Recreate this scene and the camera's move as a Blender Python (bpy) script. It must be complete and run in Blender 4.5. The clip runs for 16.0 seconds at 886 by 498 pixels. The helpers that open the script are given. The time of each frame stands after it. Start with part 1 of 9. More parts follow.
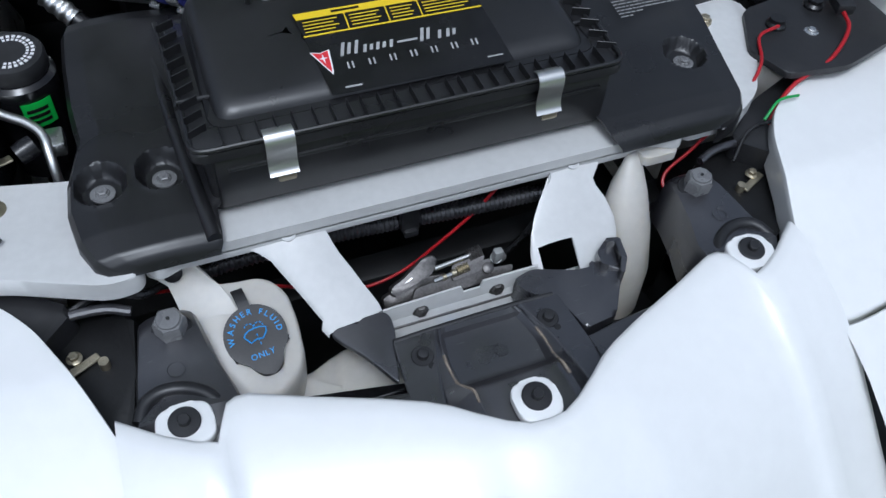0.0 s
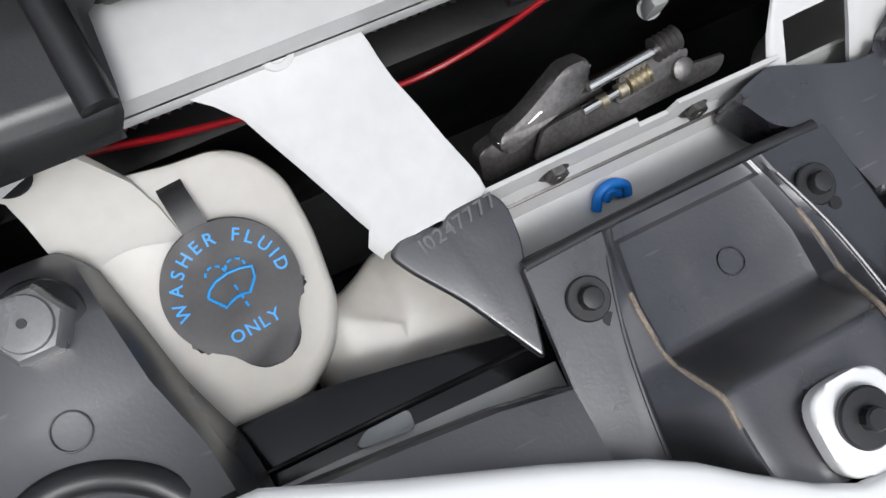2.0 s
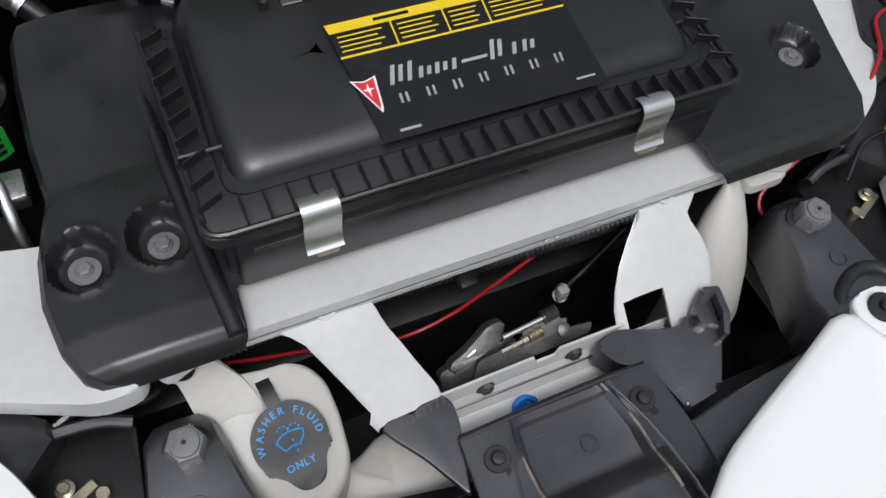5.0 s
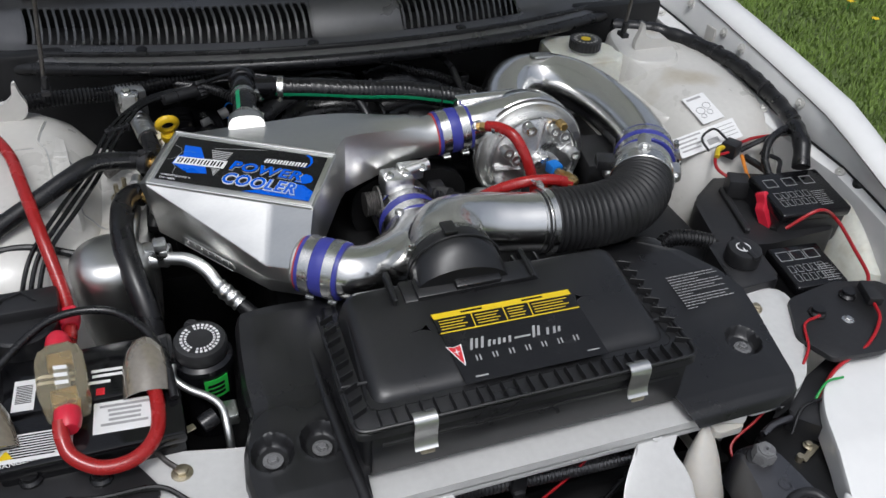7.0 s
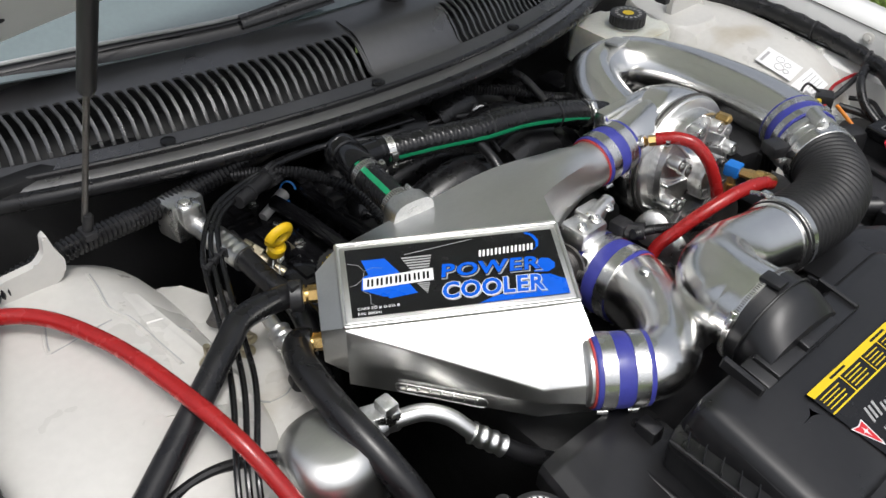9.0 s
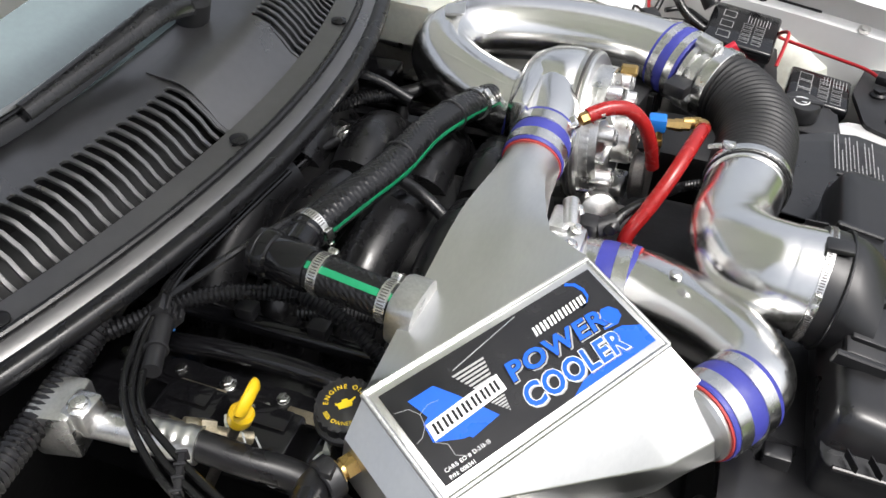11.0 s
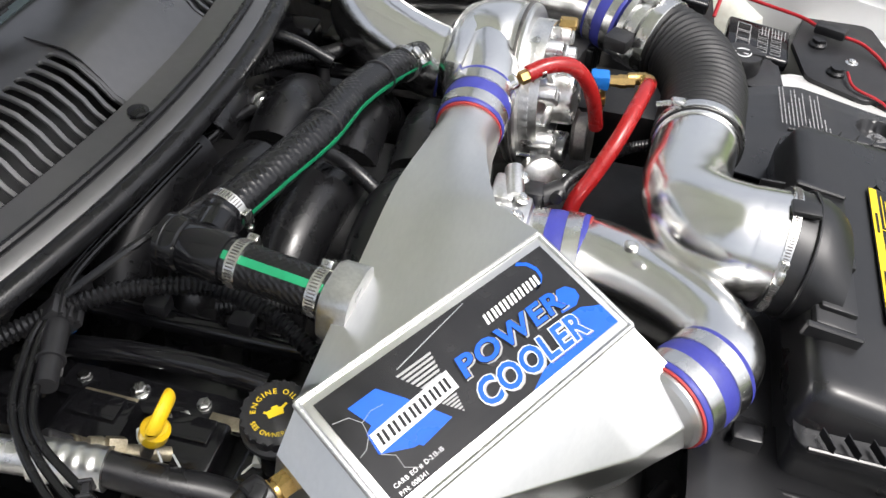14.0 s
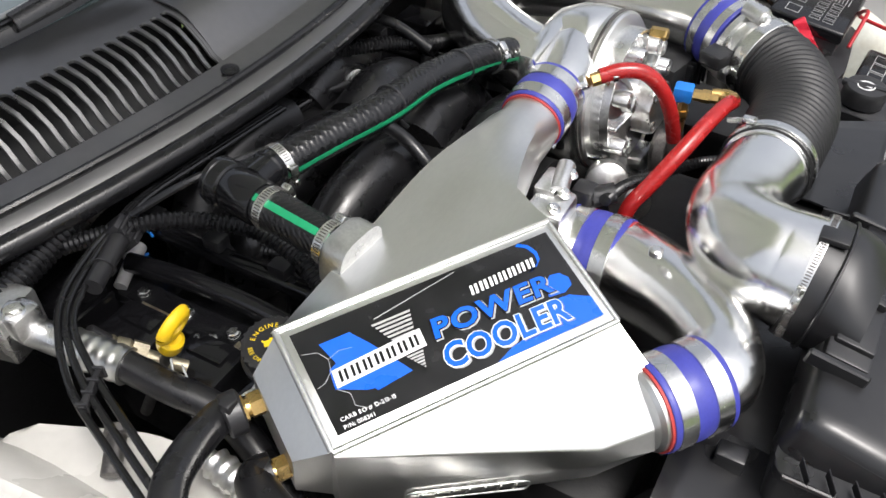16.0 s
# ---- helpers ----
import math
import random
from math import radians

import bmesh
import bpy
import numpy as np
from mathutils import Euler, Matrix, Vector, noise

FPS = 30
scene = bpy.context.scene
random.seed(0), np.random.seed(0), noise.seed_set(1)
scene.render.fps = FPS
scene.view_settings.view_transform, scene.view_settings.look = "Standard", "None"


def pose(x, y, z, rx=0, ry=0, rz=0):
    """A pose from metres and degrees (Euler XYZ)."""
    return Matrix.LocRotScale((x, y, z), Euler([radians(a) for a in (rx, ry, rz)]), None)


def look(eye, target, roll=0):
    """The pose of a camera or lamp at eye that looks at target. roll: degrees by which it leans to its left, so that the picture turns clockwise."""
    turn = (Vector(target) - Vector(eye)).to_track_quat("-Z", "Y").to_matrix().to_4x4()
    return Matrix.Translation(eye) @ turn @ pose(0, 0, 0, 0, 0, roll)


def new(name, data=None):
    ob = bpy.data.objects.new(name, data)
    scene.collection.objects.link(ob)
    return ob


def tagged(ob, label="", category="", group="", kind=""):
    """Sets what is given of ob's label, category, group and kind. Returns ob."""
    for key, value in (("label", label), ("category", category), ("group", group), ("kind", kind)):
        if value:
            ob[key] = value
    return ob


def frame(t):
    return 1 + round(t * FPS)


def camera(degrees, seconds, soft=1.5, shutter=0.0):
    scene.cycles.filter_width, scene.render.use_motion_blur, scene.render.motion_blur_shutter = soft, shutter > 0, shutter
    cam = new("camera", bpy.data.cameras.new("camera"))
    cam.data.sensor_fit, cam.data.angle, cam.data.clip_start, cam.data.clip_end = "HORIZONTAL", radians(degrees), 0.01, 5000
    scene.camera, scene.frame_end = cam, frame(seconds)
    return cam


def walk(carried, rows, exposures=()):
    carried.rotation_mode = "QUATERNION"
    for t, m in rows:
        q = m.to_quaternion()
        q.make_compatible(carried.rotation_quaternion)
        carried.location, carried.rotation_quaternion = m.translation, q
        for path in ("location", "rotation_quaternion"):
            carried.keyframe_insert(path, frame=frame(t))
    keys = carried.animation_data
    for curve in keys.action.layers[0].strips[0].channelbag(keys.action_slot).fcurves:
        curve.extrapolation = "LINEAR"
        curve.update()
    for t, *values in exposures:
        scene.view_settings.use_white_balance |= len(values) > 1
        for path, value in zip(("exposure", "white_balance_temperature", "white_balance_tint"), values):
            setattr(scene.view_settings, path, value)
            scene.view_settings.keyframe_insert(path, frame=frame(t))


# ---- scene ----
cam = camera(54.6, 16.0)
METRES, EYE, TILT, LEAN, TURN = 3.4, 1.46, -50.354, -3.36, -21.755
ROWS = [
    (0.0, 0.0, 0.0, 0.0, 0.0, 0.0, -0.0),
    (0.5, -0.0226, 0.0538, 0.0166, -2.56, -7.32, 2.57),
    (1.0, -0.0382, 0.1005, 0.0284, -5.82, -13.76, 3.58),
    (1.5, -0.0486, 0.1438, 0.0373, -7.04, -20.68, 2.23),
    (2.0, -0.0446, 0.1756, 0.0364, -6.87, -27.23, 0.99),
    (2.5, -0.0437, 0.1888, 0.0311, -5.53, -30.39, -0.22),
    (3.0, -0.0439, 0.1887, 0.0309, -5.02, -31.0, -0.88),
    (3.5, -0.044, 0.1723, 0.0339, -4.16, -28.15, -0.86),
    (4.0, -0.0439, 0.1465, 0.0383, -3.65, -22.1, -0.81),
    (4.5, -0.042, 0.1097, 0.0516, -4.02, -15.13, -0.2),
    (7.0, -0.038, -0.071, 0.0216, 1.27, 13.66, -1.26),
    (7.5, -0.1031, -0.071, 0.0297, -1.06, 16.02, 3.4),
    (8.0, -0.169, -0.0573, 0.0489, -4.53, 15.69, 7.54),
    (8.5, -0.2032, -0.0085, 0.0856, -6.58, 13.19, 10.93),
    (9.0, -0.2344, 0.0283, 0.1182, -11.67, 9.82, 16.84),
    (9.5, -0.2738, 0.0465, 0.1521, -18.87, 6.67, 24.92),
    (12.0, -0.2695, 0.1542, 0.2303, -40.06, -10.03, 38.67),
    (12.5, -0.2691, 0.1538, 0.2296, -42.14, -11.67, 39.55),
    (13.0, -0.2677, 0.1545, 0.23, -43.08, -12.39, 39.94),
    (13.5, -0.267, 0.1549, 0.2284, -43.03, -12.43, 39.58),
    (14.0, -0.2627, 0.1542, 0.2232, -41.28, -11.39, 38.37),
    (14.5, -0.2525, 0.1506, 0.2159, -37.33, -9.0, 36.82),
    (15.0, -0.2442, 0.1444, 0.2067, -33.23, -6.51, 34.76),
    (15.5, -0.2387, 0.1358, 0.1961, -29.09, -3.86, 32.19),
    (16.0, -0.2415, 0.122, 0.1845, -25.33, -1.18, 31.18),
]
EXPOSURES = [(0.0, -0.52, 5400, 8), (0.5, -0.94, 5150, 7), (1.0, -0.94, 5150, 7), (1.3, -0.62, 5550, 8), (1.6, -0.24, 5980, 9), (2.2, -0.04, 6080, 10), (3.0, 0.03, 6100, 10), (4.0, -0.18, 6080, 10), (4.6, -0.36, 6060, 10), (6.8, -0.48, 6030, 10), (8.0, -0.36, 6150, 10), (9.5, 0.08, 6350, 10), (12.0, 0.66, 6400, 11), (16.0, 0.58, 6400, 11)]
walk(cam, [(t, pose(-0.31, 0, EYE, TILT, LEAN, TURN) @ pose(METRES * x, METRES * y, METRES * z, 90 + pitch, roll, yaw)) for t, x, y, z, yaw, pitch, roll in ROWS], EXPOSURES)

from mathutils.bvhtree import BVHTree

# ---- light ----
world = bpy.data.worlds.new("sky")
scene.world = world
world.use_nodes = True
wn, wl = world.node_tree.nodes, world.node_tree.links
wn.clear()
sky = wn.new("ShaderNodeTexSky")
sky.sky_type, sky.sun_disc = "NISHITA", False
SUN_UP, SUN_TURN = radians(64), radians(200)
sky.sun_elevation, sky.sun_rotation = SUN_UP, SUN_TURN
sky.air_density, sky.dust_density, sky.ozone_density = 1.0, 7.0, 1.0
hazy = wn.new("ShaderNodeHueSaturation")
hazy.inputs["Saturation"].default_value = 0.35
bg = wn.new("ShaderNodeBackground")
bg.inputs["Strength"].default_value = 0.15
wo = wn.new("ShaderNodeOutputWorld")
wl.new(sky.outputs[0], hazy.inputs["Color"])
wl.new(hazy.outputs[0], bg.inputs["Color"])
wl.new(bg.outputs[0], wo.inputs["Surface"])
sun_data = bpy.data.lights.new("sun", "SUN")
sun_data.energy, sun_data.angle, sun_data.color = 1.3, radians(14), (1.0, 0.96, 0.9)
sun = new("sun", sun_data)
SUN_WAY = Vector((math.sin(SUN_TURN) * math.cos(SUN_UP), math.cos(SUN_TURN) * math.cos(SUN_UP), math.sin(SUN_UP)))
sun.matrix_world = look(SUN_WAY * 20, (0, 0, 0))


# ---- materials ----
def mat(name, base, rough=0.5, metal=0.0, vary=0.12, scale=14.0, bump=0.0, bump_scale=180.0, rough_vary=0.1, coat=0.0, stain=None, stain_at=0.62, trans=0.0, sss=0.0, ior=1.5, aniso=0.0, stretch=(1, 1, 1)):
    """A surface with grain and blotches: two noises over the colour, one over the gloss, fine relief, and stains where a third runs high."""
    m = bpy.data.materials.new(name)
    m.use_nodes = True
    n, l = m.node_tree.nodes, m.node_tree.links
    b = n["Principled BSDF"]
    b.inputs["Metallic"].default_value = metal
    b.inputs["IOR"].default_value = ior
    b.inputs["Coat Weight"].default_value = coat
    b.inputs["Coat Roughness"].default_value = 0.06
    b.inputs["Transmission Weight"].default_value = trans
    if sss:
        b.inputs["Subsurface Weight"].default_value = sss
        b.inputs["Subsurface Radius"].default_value = (0.03, 0.025, 0.018)
        b.inputs["Subsurface Scale"].default_value = 0.6
    tc = n.new("ShaderNodeTexCoord")
    mp = n.new("ShaderNodeMapping")
    mp.inputs["Scale"].default_value = stretch
    l.new(tc.outputs["Object"], mp.inputs["Vector"])

    def noise_node(s, detail=4.0):
        t = n.new("ShaderNodeTexNoise")
        t.inputs["Scale"].default_value, t.inputs["Detail"].default_value = s, detail
        l.new(mp.outputs[0], t.inputs["Vector"])
        return t

    big, fine = noise_node(scale), noise_node(scale * 9)
    add = n.new("ShaderNodeMath")
    add.operation = "ADD"
    l.new(big.outputs["Fac"], add.inputs[0])
    l.new(fine.outputs["Fac"], add.inputs[1])
    rng = n.new("ShaderNodeMapRange")
    rng.inputs["From Min"].default_value, rng.inputs["From Max"].default_value = 0.7, 1.3
    l.new(add.outputs[0], rng.inputs["Value"])
    mix = n.new("ShaderNodeMix")
    mix.data_type = "RGBA"
    mix.inputs["A"].default_value = (*[c * (1 - vary) for c in base], 1)
    mix.inputs["B"].default_value = (*[min(1, c * (1 + vary)) for c in base], 1)
    l.new(rng.outputs[0], mix.inputs["Factor"])
    out = mix.outputs["Result"]
    if stain:
        dirt = noise_node(scale * 0.7, 8.0)
        cut = n.new("ShaderNodeMapRange")
        cut.inputs["From Min"].default_value, cut.inputs["From Max"].default_value = stain_at, stain_at + 0.16
        l.new(dirt.outputs["Fac"], cut.inputs["Value"])
        over = n.new("ShaderNodeMix")
        over.data_type = "RGBA"
        over.inputs["B"].default_value = (*stain, 1)
        l.new(cut.outputs[0], over.inputs["Factor"])
        l.new(out, over.inputs["A"])
        out = over.outputs["Result"]
    l.new(out, b.inputs["Base Color"])
    rr = n.new("ShaderNodeMapRange")
    rr.inputs["From Min"].default_value, rr.inputs["From Max"].default_value = 0.3, 0.7
    rr.inputs["To Min"].default_value, rr.inputs["To Max"].default_value = max(0.02, rough - rough_vary), min(1, rough + rough_vary)
    l.new(big.outputs["Fac"], rr.inputs["Value"])
    l.new(rr.outputs[0], b.inputs["Roughness"])
    if bump:
        bt = noise_node(bump_scale, 2.0)
        bn = n.new("ShaderNodeBump")
        bn.inputs["Strength"].default_value, bn.inputs["Distance"].default_value = bump, 0.002
        l.new(bt.outputs["Fac"], bn.inputs["Height"])
        l.new(bn.outputs[0], b.inputs["Normal"])
    return m


def scratch(m, colour, scale, at=0.72):
    """Short pale scratches and specks laid over a surface's colour, in two directions."""
    n, l = m.node_tree.nodes, m.node_tree.links
    b = n["Principled BSDF"]
    out = b.inputs["Base Color"].links[0].from_socket
    tc = n.new("ShaderNodeTexCoord")
    for turn, stretch, s, cut in ((0.5, (1.0, 9.0, 9.0), scale, at), (2.0, (1.0, 12.0, 12.0), scale * 0.8, at + 0.01), (0.0, (1.0, 1.0, 1.0), scale * 6, at + 0.03)):
        mp = n.new("ShaderNodeMapping")
        mp.inputs["Rotation"].default_value = (0.3, 0.2, turn)
        mp.inputs["Scale"].default_value = stretch
        t = n.new("ShaderNodeTexNoise")
        t.inputs["Scale"].default_value, t.inputs["Detail"].default_value = s, 2.0
        r = n.new("ShaderNodeMapRange")
        r.inputs["From Min"].default_value, r.inputs["From Max"].default_value = cut, cut + 0.05
        r.inputs["To Max"].default_value = 0.4
        x = n.new("ShaderNodeMix")
        x.data_type = "RGBA"
        x.inputs["B"].default_value = (*colour, 1)
        l.new(tc.outputs["Object"], mp.inputs["Vector"])
        l.new(mp.outputs[0], t.inputs["Vector"])
        l.new(t.outputs["Fac"], r.inputs["Value"])
        l.new(r.outputs[0], x.inputs["Factor"])
        l.new(out, x.inputs["A"])
        out = x.outputs["Result"]
    l.new(out, b.inputs["Base Color"])


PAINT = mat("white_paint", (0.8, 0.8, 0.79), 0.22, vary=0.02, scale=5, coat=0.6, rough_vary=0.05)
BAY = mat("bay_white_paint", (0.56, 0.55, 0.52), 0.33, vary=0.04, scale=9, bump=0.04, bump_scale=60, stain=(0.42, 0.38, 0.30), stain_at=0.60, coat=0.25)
PLASTIC = mat("black_plastic", (0.017, 0.017, 0.0185), 0.42, vary=0.2, scale=11, bump=0.05, bump_scale=700, stain=(0.026, 0.025, 0.024), stain_at=0.64)
COVERPLASTIC = mat("satin_cover_plastic", (0.010, 0.010, 0.011), 0.34, vary=0.2, scale=11, bump=0.05, bump_scale=700, stain=(0.016, 0.0155, 0.015), stain_at=0.62, ior=1.6)
GREYPLASTIC = mat("worn_black_plastic", (0.020, 0.0196, 0.0235), 0.31, vary=0.25, scale=13, bump=0.05, bump_scale=420, stain=(0.058, 0.055, 0.059), stain_at=0.57, ior=2.2)
scratch(GREYPLASTIC, (0.17, 0.165, 0.165), 24.0)
# tan of the worn ridges with their bright highlight in the colour
SCUFFGLINT = mat("worn_edge_highlight", (0.24, 0.20, 0.16), 0.28, vary=0.3, scale=50, bump=0.05, bump_scale=300)
HEXGREY = mat("dull_grey_moulding", (0.155, 0.155, 0.157), 0.30, vary=0.15, scale=40, bump=0.04, bump_scale=500)
ARMBLACK = mat("satin_black_enamel", (0.02, 0.02, 0.021), 0.24, vary=0.15, scale=30, coat=0.3)
# base lifted to stand in for sky reflected off the cowl
COWLPLASTIC = mat("sky_sheen_black_plastic", (0.042, 0.041, 0.042), 0.34, vary=0.22, scale=9, bump=0.06, bump_scale=600, stain=(0.062, 0.060, 0.060), stain_at=0.57, ior=2.2)
GLOSSBLACK = mat("gloss_black_plastic", (0.006, 0.006, 0.007), 0.16, vary=0.2, scale=20, stain=(0.014, 0.014, 0.014), stain_at=0.68)
BELLOWS = mat("dull_black_rubber", (0.014, 0.014, 0.015), 0.52, vary=0.25, scale=20, bump=0.06, bump_scale=300, stain=(0.028, 0.027, 0.026), stain_at=0.62)
LEADBLACK = mat("gloss_black_sheathing", (0.006, 0.006, 0.0065), 0.22, vary=0.2, scale=40)
RUBBER = mat("black_rubber", (0.009, 0.009, 0.010), 0.30, vary=0.25, scale=30, bump=0.05, bump_scale=400, stain=(0.020, 0.020, 0.020), stain_at=0.66)
# near black: shade of the deep bay, gaps and holes put into the colour
VOID = mat("near_black_shade", (0.006, 0.006, 0.0065), 0.5, vary=0.3, scale=16, bump=0.2, bump_scale=120)
WEAVE = mat("woven_hose_rubber", (0.008, 0.008, 0.009), 0.27, vary=0.2, scale=30)
weave_nodes, weave_links = WEAVE.node_tree.nodes, WEAVE.node_tree.links
for angle in (40, -40):
    weave_map = weave_nodes.new("ShaderNodeMapping")
    weave_map.inputs["Rotation"].default_value = (0, radians(angle), radians(angle))
    weave_links.new(weave_nodes["Texture Coordinate"].outputs["Object"], weave_map.inputs["Vector"])
    weave = weave_nodes.new("ShaderNodeTexWave")
    weave.inputs["Scale"].default_value = 60
    weave_links.new(weave_map.outputs[0], weave.inputs["Vector"])
    weave_bump = weave_nodes.new("ShaderNodeBump")
    weave_bump.inputs["Strength"].default_value, weave_bump.inputs["Distance"].default_value = 0.35, 0.001
    weave_links.new(weave.outputs["Fac"], weave_bump.inputs["Height"])
    old = weave_nodes["Principled BSDF"].inputs["Normal"]
    if old.is_linked:
        weave_links.new(old.links[0].from_socket, weave_bump.inputs["Normal"])
    weave_links.new(weave_bump.outputs[0], old)
POLISH = mat("polished_aluminium", (0.87, 0.865, 0.845), 0.20, 1.0, vary=0.02, scale=9, rough_vary=0.025, bump=0.003, bump_scale=60)
SATIN = mat("satin_aluminium", (0.76, 0.76, 0.74), 0.34, 1.0, vary=0.03, scale=9, rough_vary=0.035, bump=0.012, bump_scale=260, stretch=(1, 3, 3))
CAST = mat("cast_aluminium", (0.74, 0.74, 0.73), 0.33, 1.0, vary=0.12, scale=30, rough_vary=0.10, bump=0.18, bump_scale=300, stain=(0.28, 0.26, 0.23), stain_at=0.62)
STEEL = mat("bright_steel", (0.72, 0.72, 0.70), 0.24, 1.0, vary=0.08, scale=40, rough_vary=0.08)
DARKSTEEL = mat("dark_steel", (0.155, 0.147, 0.142), 0.44, 0.8, vary=0.3, scale=40, bump=0.2, stain=(0.3, 0.22, 0.14), stain_at=0.68)
ZINC = mat("yellow_zinc_steel", (0.46, 0.41, 0.30), 0.38, 0.9, vary=0.25, scale=60)
BRASS = mat("brass", (0.62, 0.42, 0.16), 0.3, 1.0, vary=0.15, scale=50)
BLUESIL = mat("blue_silicone", (0.045, 0.05, 0.3), 0.42, vary=0.1, scale=30)
REDSIL = mat("red_silicone_liner", (0.42, 0.045, 0.04), 0.5, vary=0.1, scale=30)
REDHOSE = mat("red_rubber_hose", (0.33, 0.014, 0.014), 0.26, vary=0.1, scale=30, bump=0.05)
REDPLUG = mat("red_moulded_plastic", (0.6, 0.02, 0.045), 0.4, vary=0.08)
YELLOW = mat("yellow_plastic", (0.72, 0.47, 0.01), 0.4, vary=0.06, scale=30)
CREAM = mat("translucent_white_polyethylene", (0.49, 0.472, 0.432), 0.38, vary=0.05, scale=10, sss=0.35, stain=(0.6, 0.56, 0.45), stain_at=0.66)
MILK = mat("milky_bottle_plastic", (0.66, 0.67, 0.60), 0.42, vary=0.07, scale=12, sss=0.3, stain=(0.42, 0.38, 0.28), stain_at=0.62)
GREEN = mat("green_stripe", (0.01, 0.26, 0.11), 0.45, vary=0.1)
LABELBLACK = mat("black_label", (0.008, 0.008, 0.009), 0.2, vary=0.2, scale=30)
LABELBLUE = mat("blue_label_ink", (0.003, 0.10, 0.62), 0.25, vary=0.05)
LABELWHITE = mat("white_label", (0.78, 0.78, 0.78), 0.4, vary=0.03)
LABELYELLOW = mat("yellow_label", (0.74, 0.53, 0.01), 0.4, vary=0.04)
LABELRED = mat("red_label_ink", (0.6, 0.02, 0.03), 0.35, vary=0.05)
LABELGREEN = mat("green_label", (0.03, 0.4, 0.05), 0.4, vary=0.05)
LABELGREY = mat("grey_label_ink", (0.35, 0.35, 0.35), 0.45, vary=0.1)
CAPBLUE = mat("cyan_cap_ink", (0.02, 0.27, 0.66), 0.5, vary=0.12, scale=80)
CAPGREY = mat("grained_grey_cap", (0.030, 0.029, 0.030), 0.52, vary=0.15, scale=40, bump=0.06, bump_scale=900, stain=(0.05, 0.048, 0.045), stain_at=0.66)
BLUECLIP = mat("blue_plastic_clip", (0.01, 0.16, 0.55), 0.4, vary=0.1)
AMBER = mat("clear_amber_plastic", (0.97, 0.88, 0.66), 0.10, vary=0.04, trans=0.88, ior=1.2)
BOOTCLEAR = mat("smoky_clear_cover", (0.34, 0.30, 0.24), 0.07, vary=0.15, rough_vary=0.03, trans=0.45, ior=2.0, coat=1.0)
WIRERED = mat("red_wire", (0.36, 0.008, 0.014), 0.36, vary=0.1)
WIREORANGE = mat("orange_wire", (0.6, 0.2, 0.02), 0.4, vary=0.1)
WIREYELLOW = mat("yellow_wire", (0.6, 0.45, 0.02), 0.4, vary=0.1)
WIREGREEN = mat("green_wire", (0.02, 0.3, 0.06), 0.4, vary=0.1)
CHASSIS = mat("grey_primer_metal", (0.34, 0.35, 0.35), 0.45, vary=0.08, scale=10, stain=(0.2, 0.19, 0.17), stain_at=0.62)
SOIL = mat("lawn_soil", (0.085, 0.12, 0.034), 0.9, vary=0.4, scale=3, bump=0.6, bump_scale=40)
BLADE = mat("grass_blades", (0.15, 0.23, 0.04), 0.6, vary=0.4, scale=2.5)
PETAL = mat("dandelion_petals", (0.8, 0.55, 0.01), 0.6, vary=0.1)
# tint plus a lighter grey-blue that paints in the reflected sky
GLASS = mat("tint_and_sky_glass", (0.15, 0.195, 0.20), 0.03, vary=0.05, rough_vary=0.01, coat=1.0, ior=1.8)
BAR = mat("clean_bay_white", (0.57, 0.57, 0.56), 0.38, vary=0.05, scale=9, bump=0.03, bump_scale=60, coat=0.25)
SEATDARK = mat("dark_cabin_trim", (0.02, 0.02, 0.02), 0.7, vary=0.1)


# ---- shape helpers ----
def thing(name, at, label, category, group="", kind=""):
    ob = new(name)
    ob.location = at
    ob.empty_display_size = 0.05
    return tagged(ob, label, category, group, kind)


def finish(bm, angle=34):
    bm.normal_update()
    lim = radians(angle)
    for f in bm.faces:
        f.smooth = True
    for e in bm.edges:
        if len(e.link_faces) == 2 and e.link_faces[0].normal.angle(e.link_faces[1].normal, 0) > lim:
            e.smooth = False
    return bm


def part(name, bm, material, parent=None, label="", angle=34):
    """Links a bmesh in world metres as one mesh object under a thing or a part."""
    bmesh.ops.recalc_face_normals(bm, faces=bm.faces)
    finish(bm, angle)
    me = bpy.data.meshes.new(name)
    bm.to_mesh(me)
    bm.free()
    me.materials.append(material)
    ob = new(name, me)
    if parent is not None:
        ob.parent = parent
        if parent.parent is None:
            ob.matrix_parent_inverse = Matrix.Translation(-parent.location)
    return tagged(ob, label)


def single(name, bm, material, label, category, group="", kind="", angle=34):
    return tagged(part(name, bm, material, None, "", angle), label, category, group, kind)


def join(*bms):
    out = bms[0]
    for b in bms[1:]:
        me = bpy.data.meshes.new("t")
        b.to_mesh(me)
        out.from_mesh(me)
        bpy.data.meshes.remove(me)
        b.free()
    return out


def moved(bm, m):
    bmesh.ops.transform(bm, matrix=m, verts=bm.verts)
    return bm


def axes(origin, z, x=None):
    """A frame at origin whose z runs along z and whose x lies as near x as it can."""
    z = Vector(z).normalized()
    x = Vector(x if x is not None else ((1, 0, 0) if abs(z.x) < 0.9 else (0, 1, 0)))
    x = (x - z * x.dot(z)).normalized()
    y = z.cross(x)
    m = Matrix((x, y, z)).transposed().to_4x4()
    m.translation = Vector(origin)
    return m


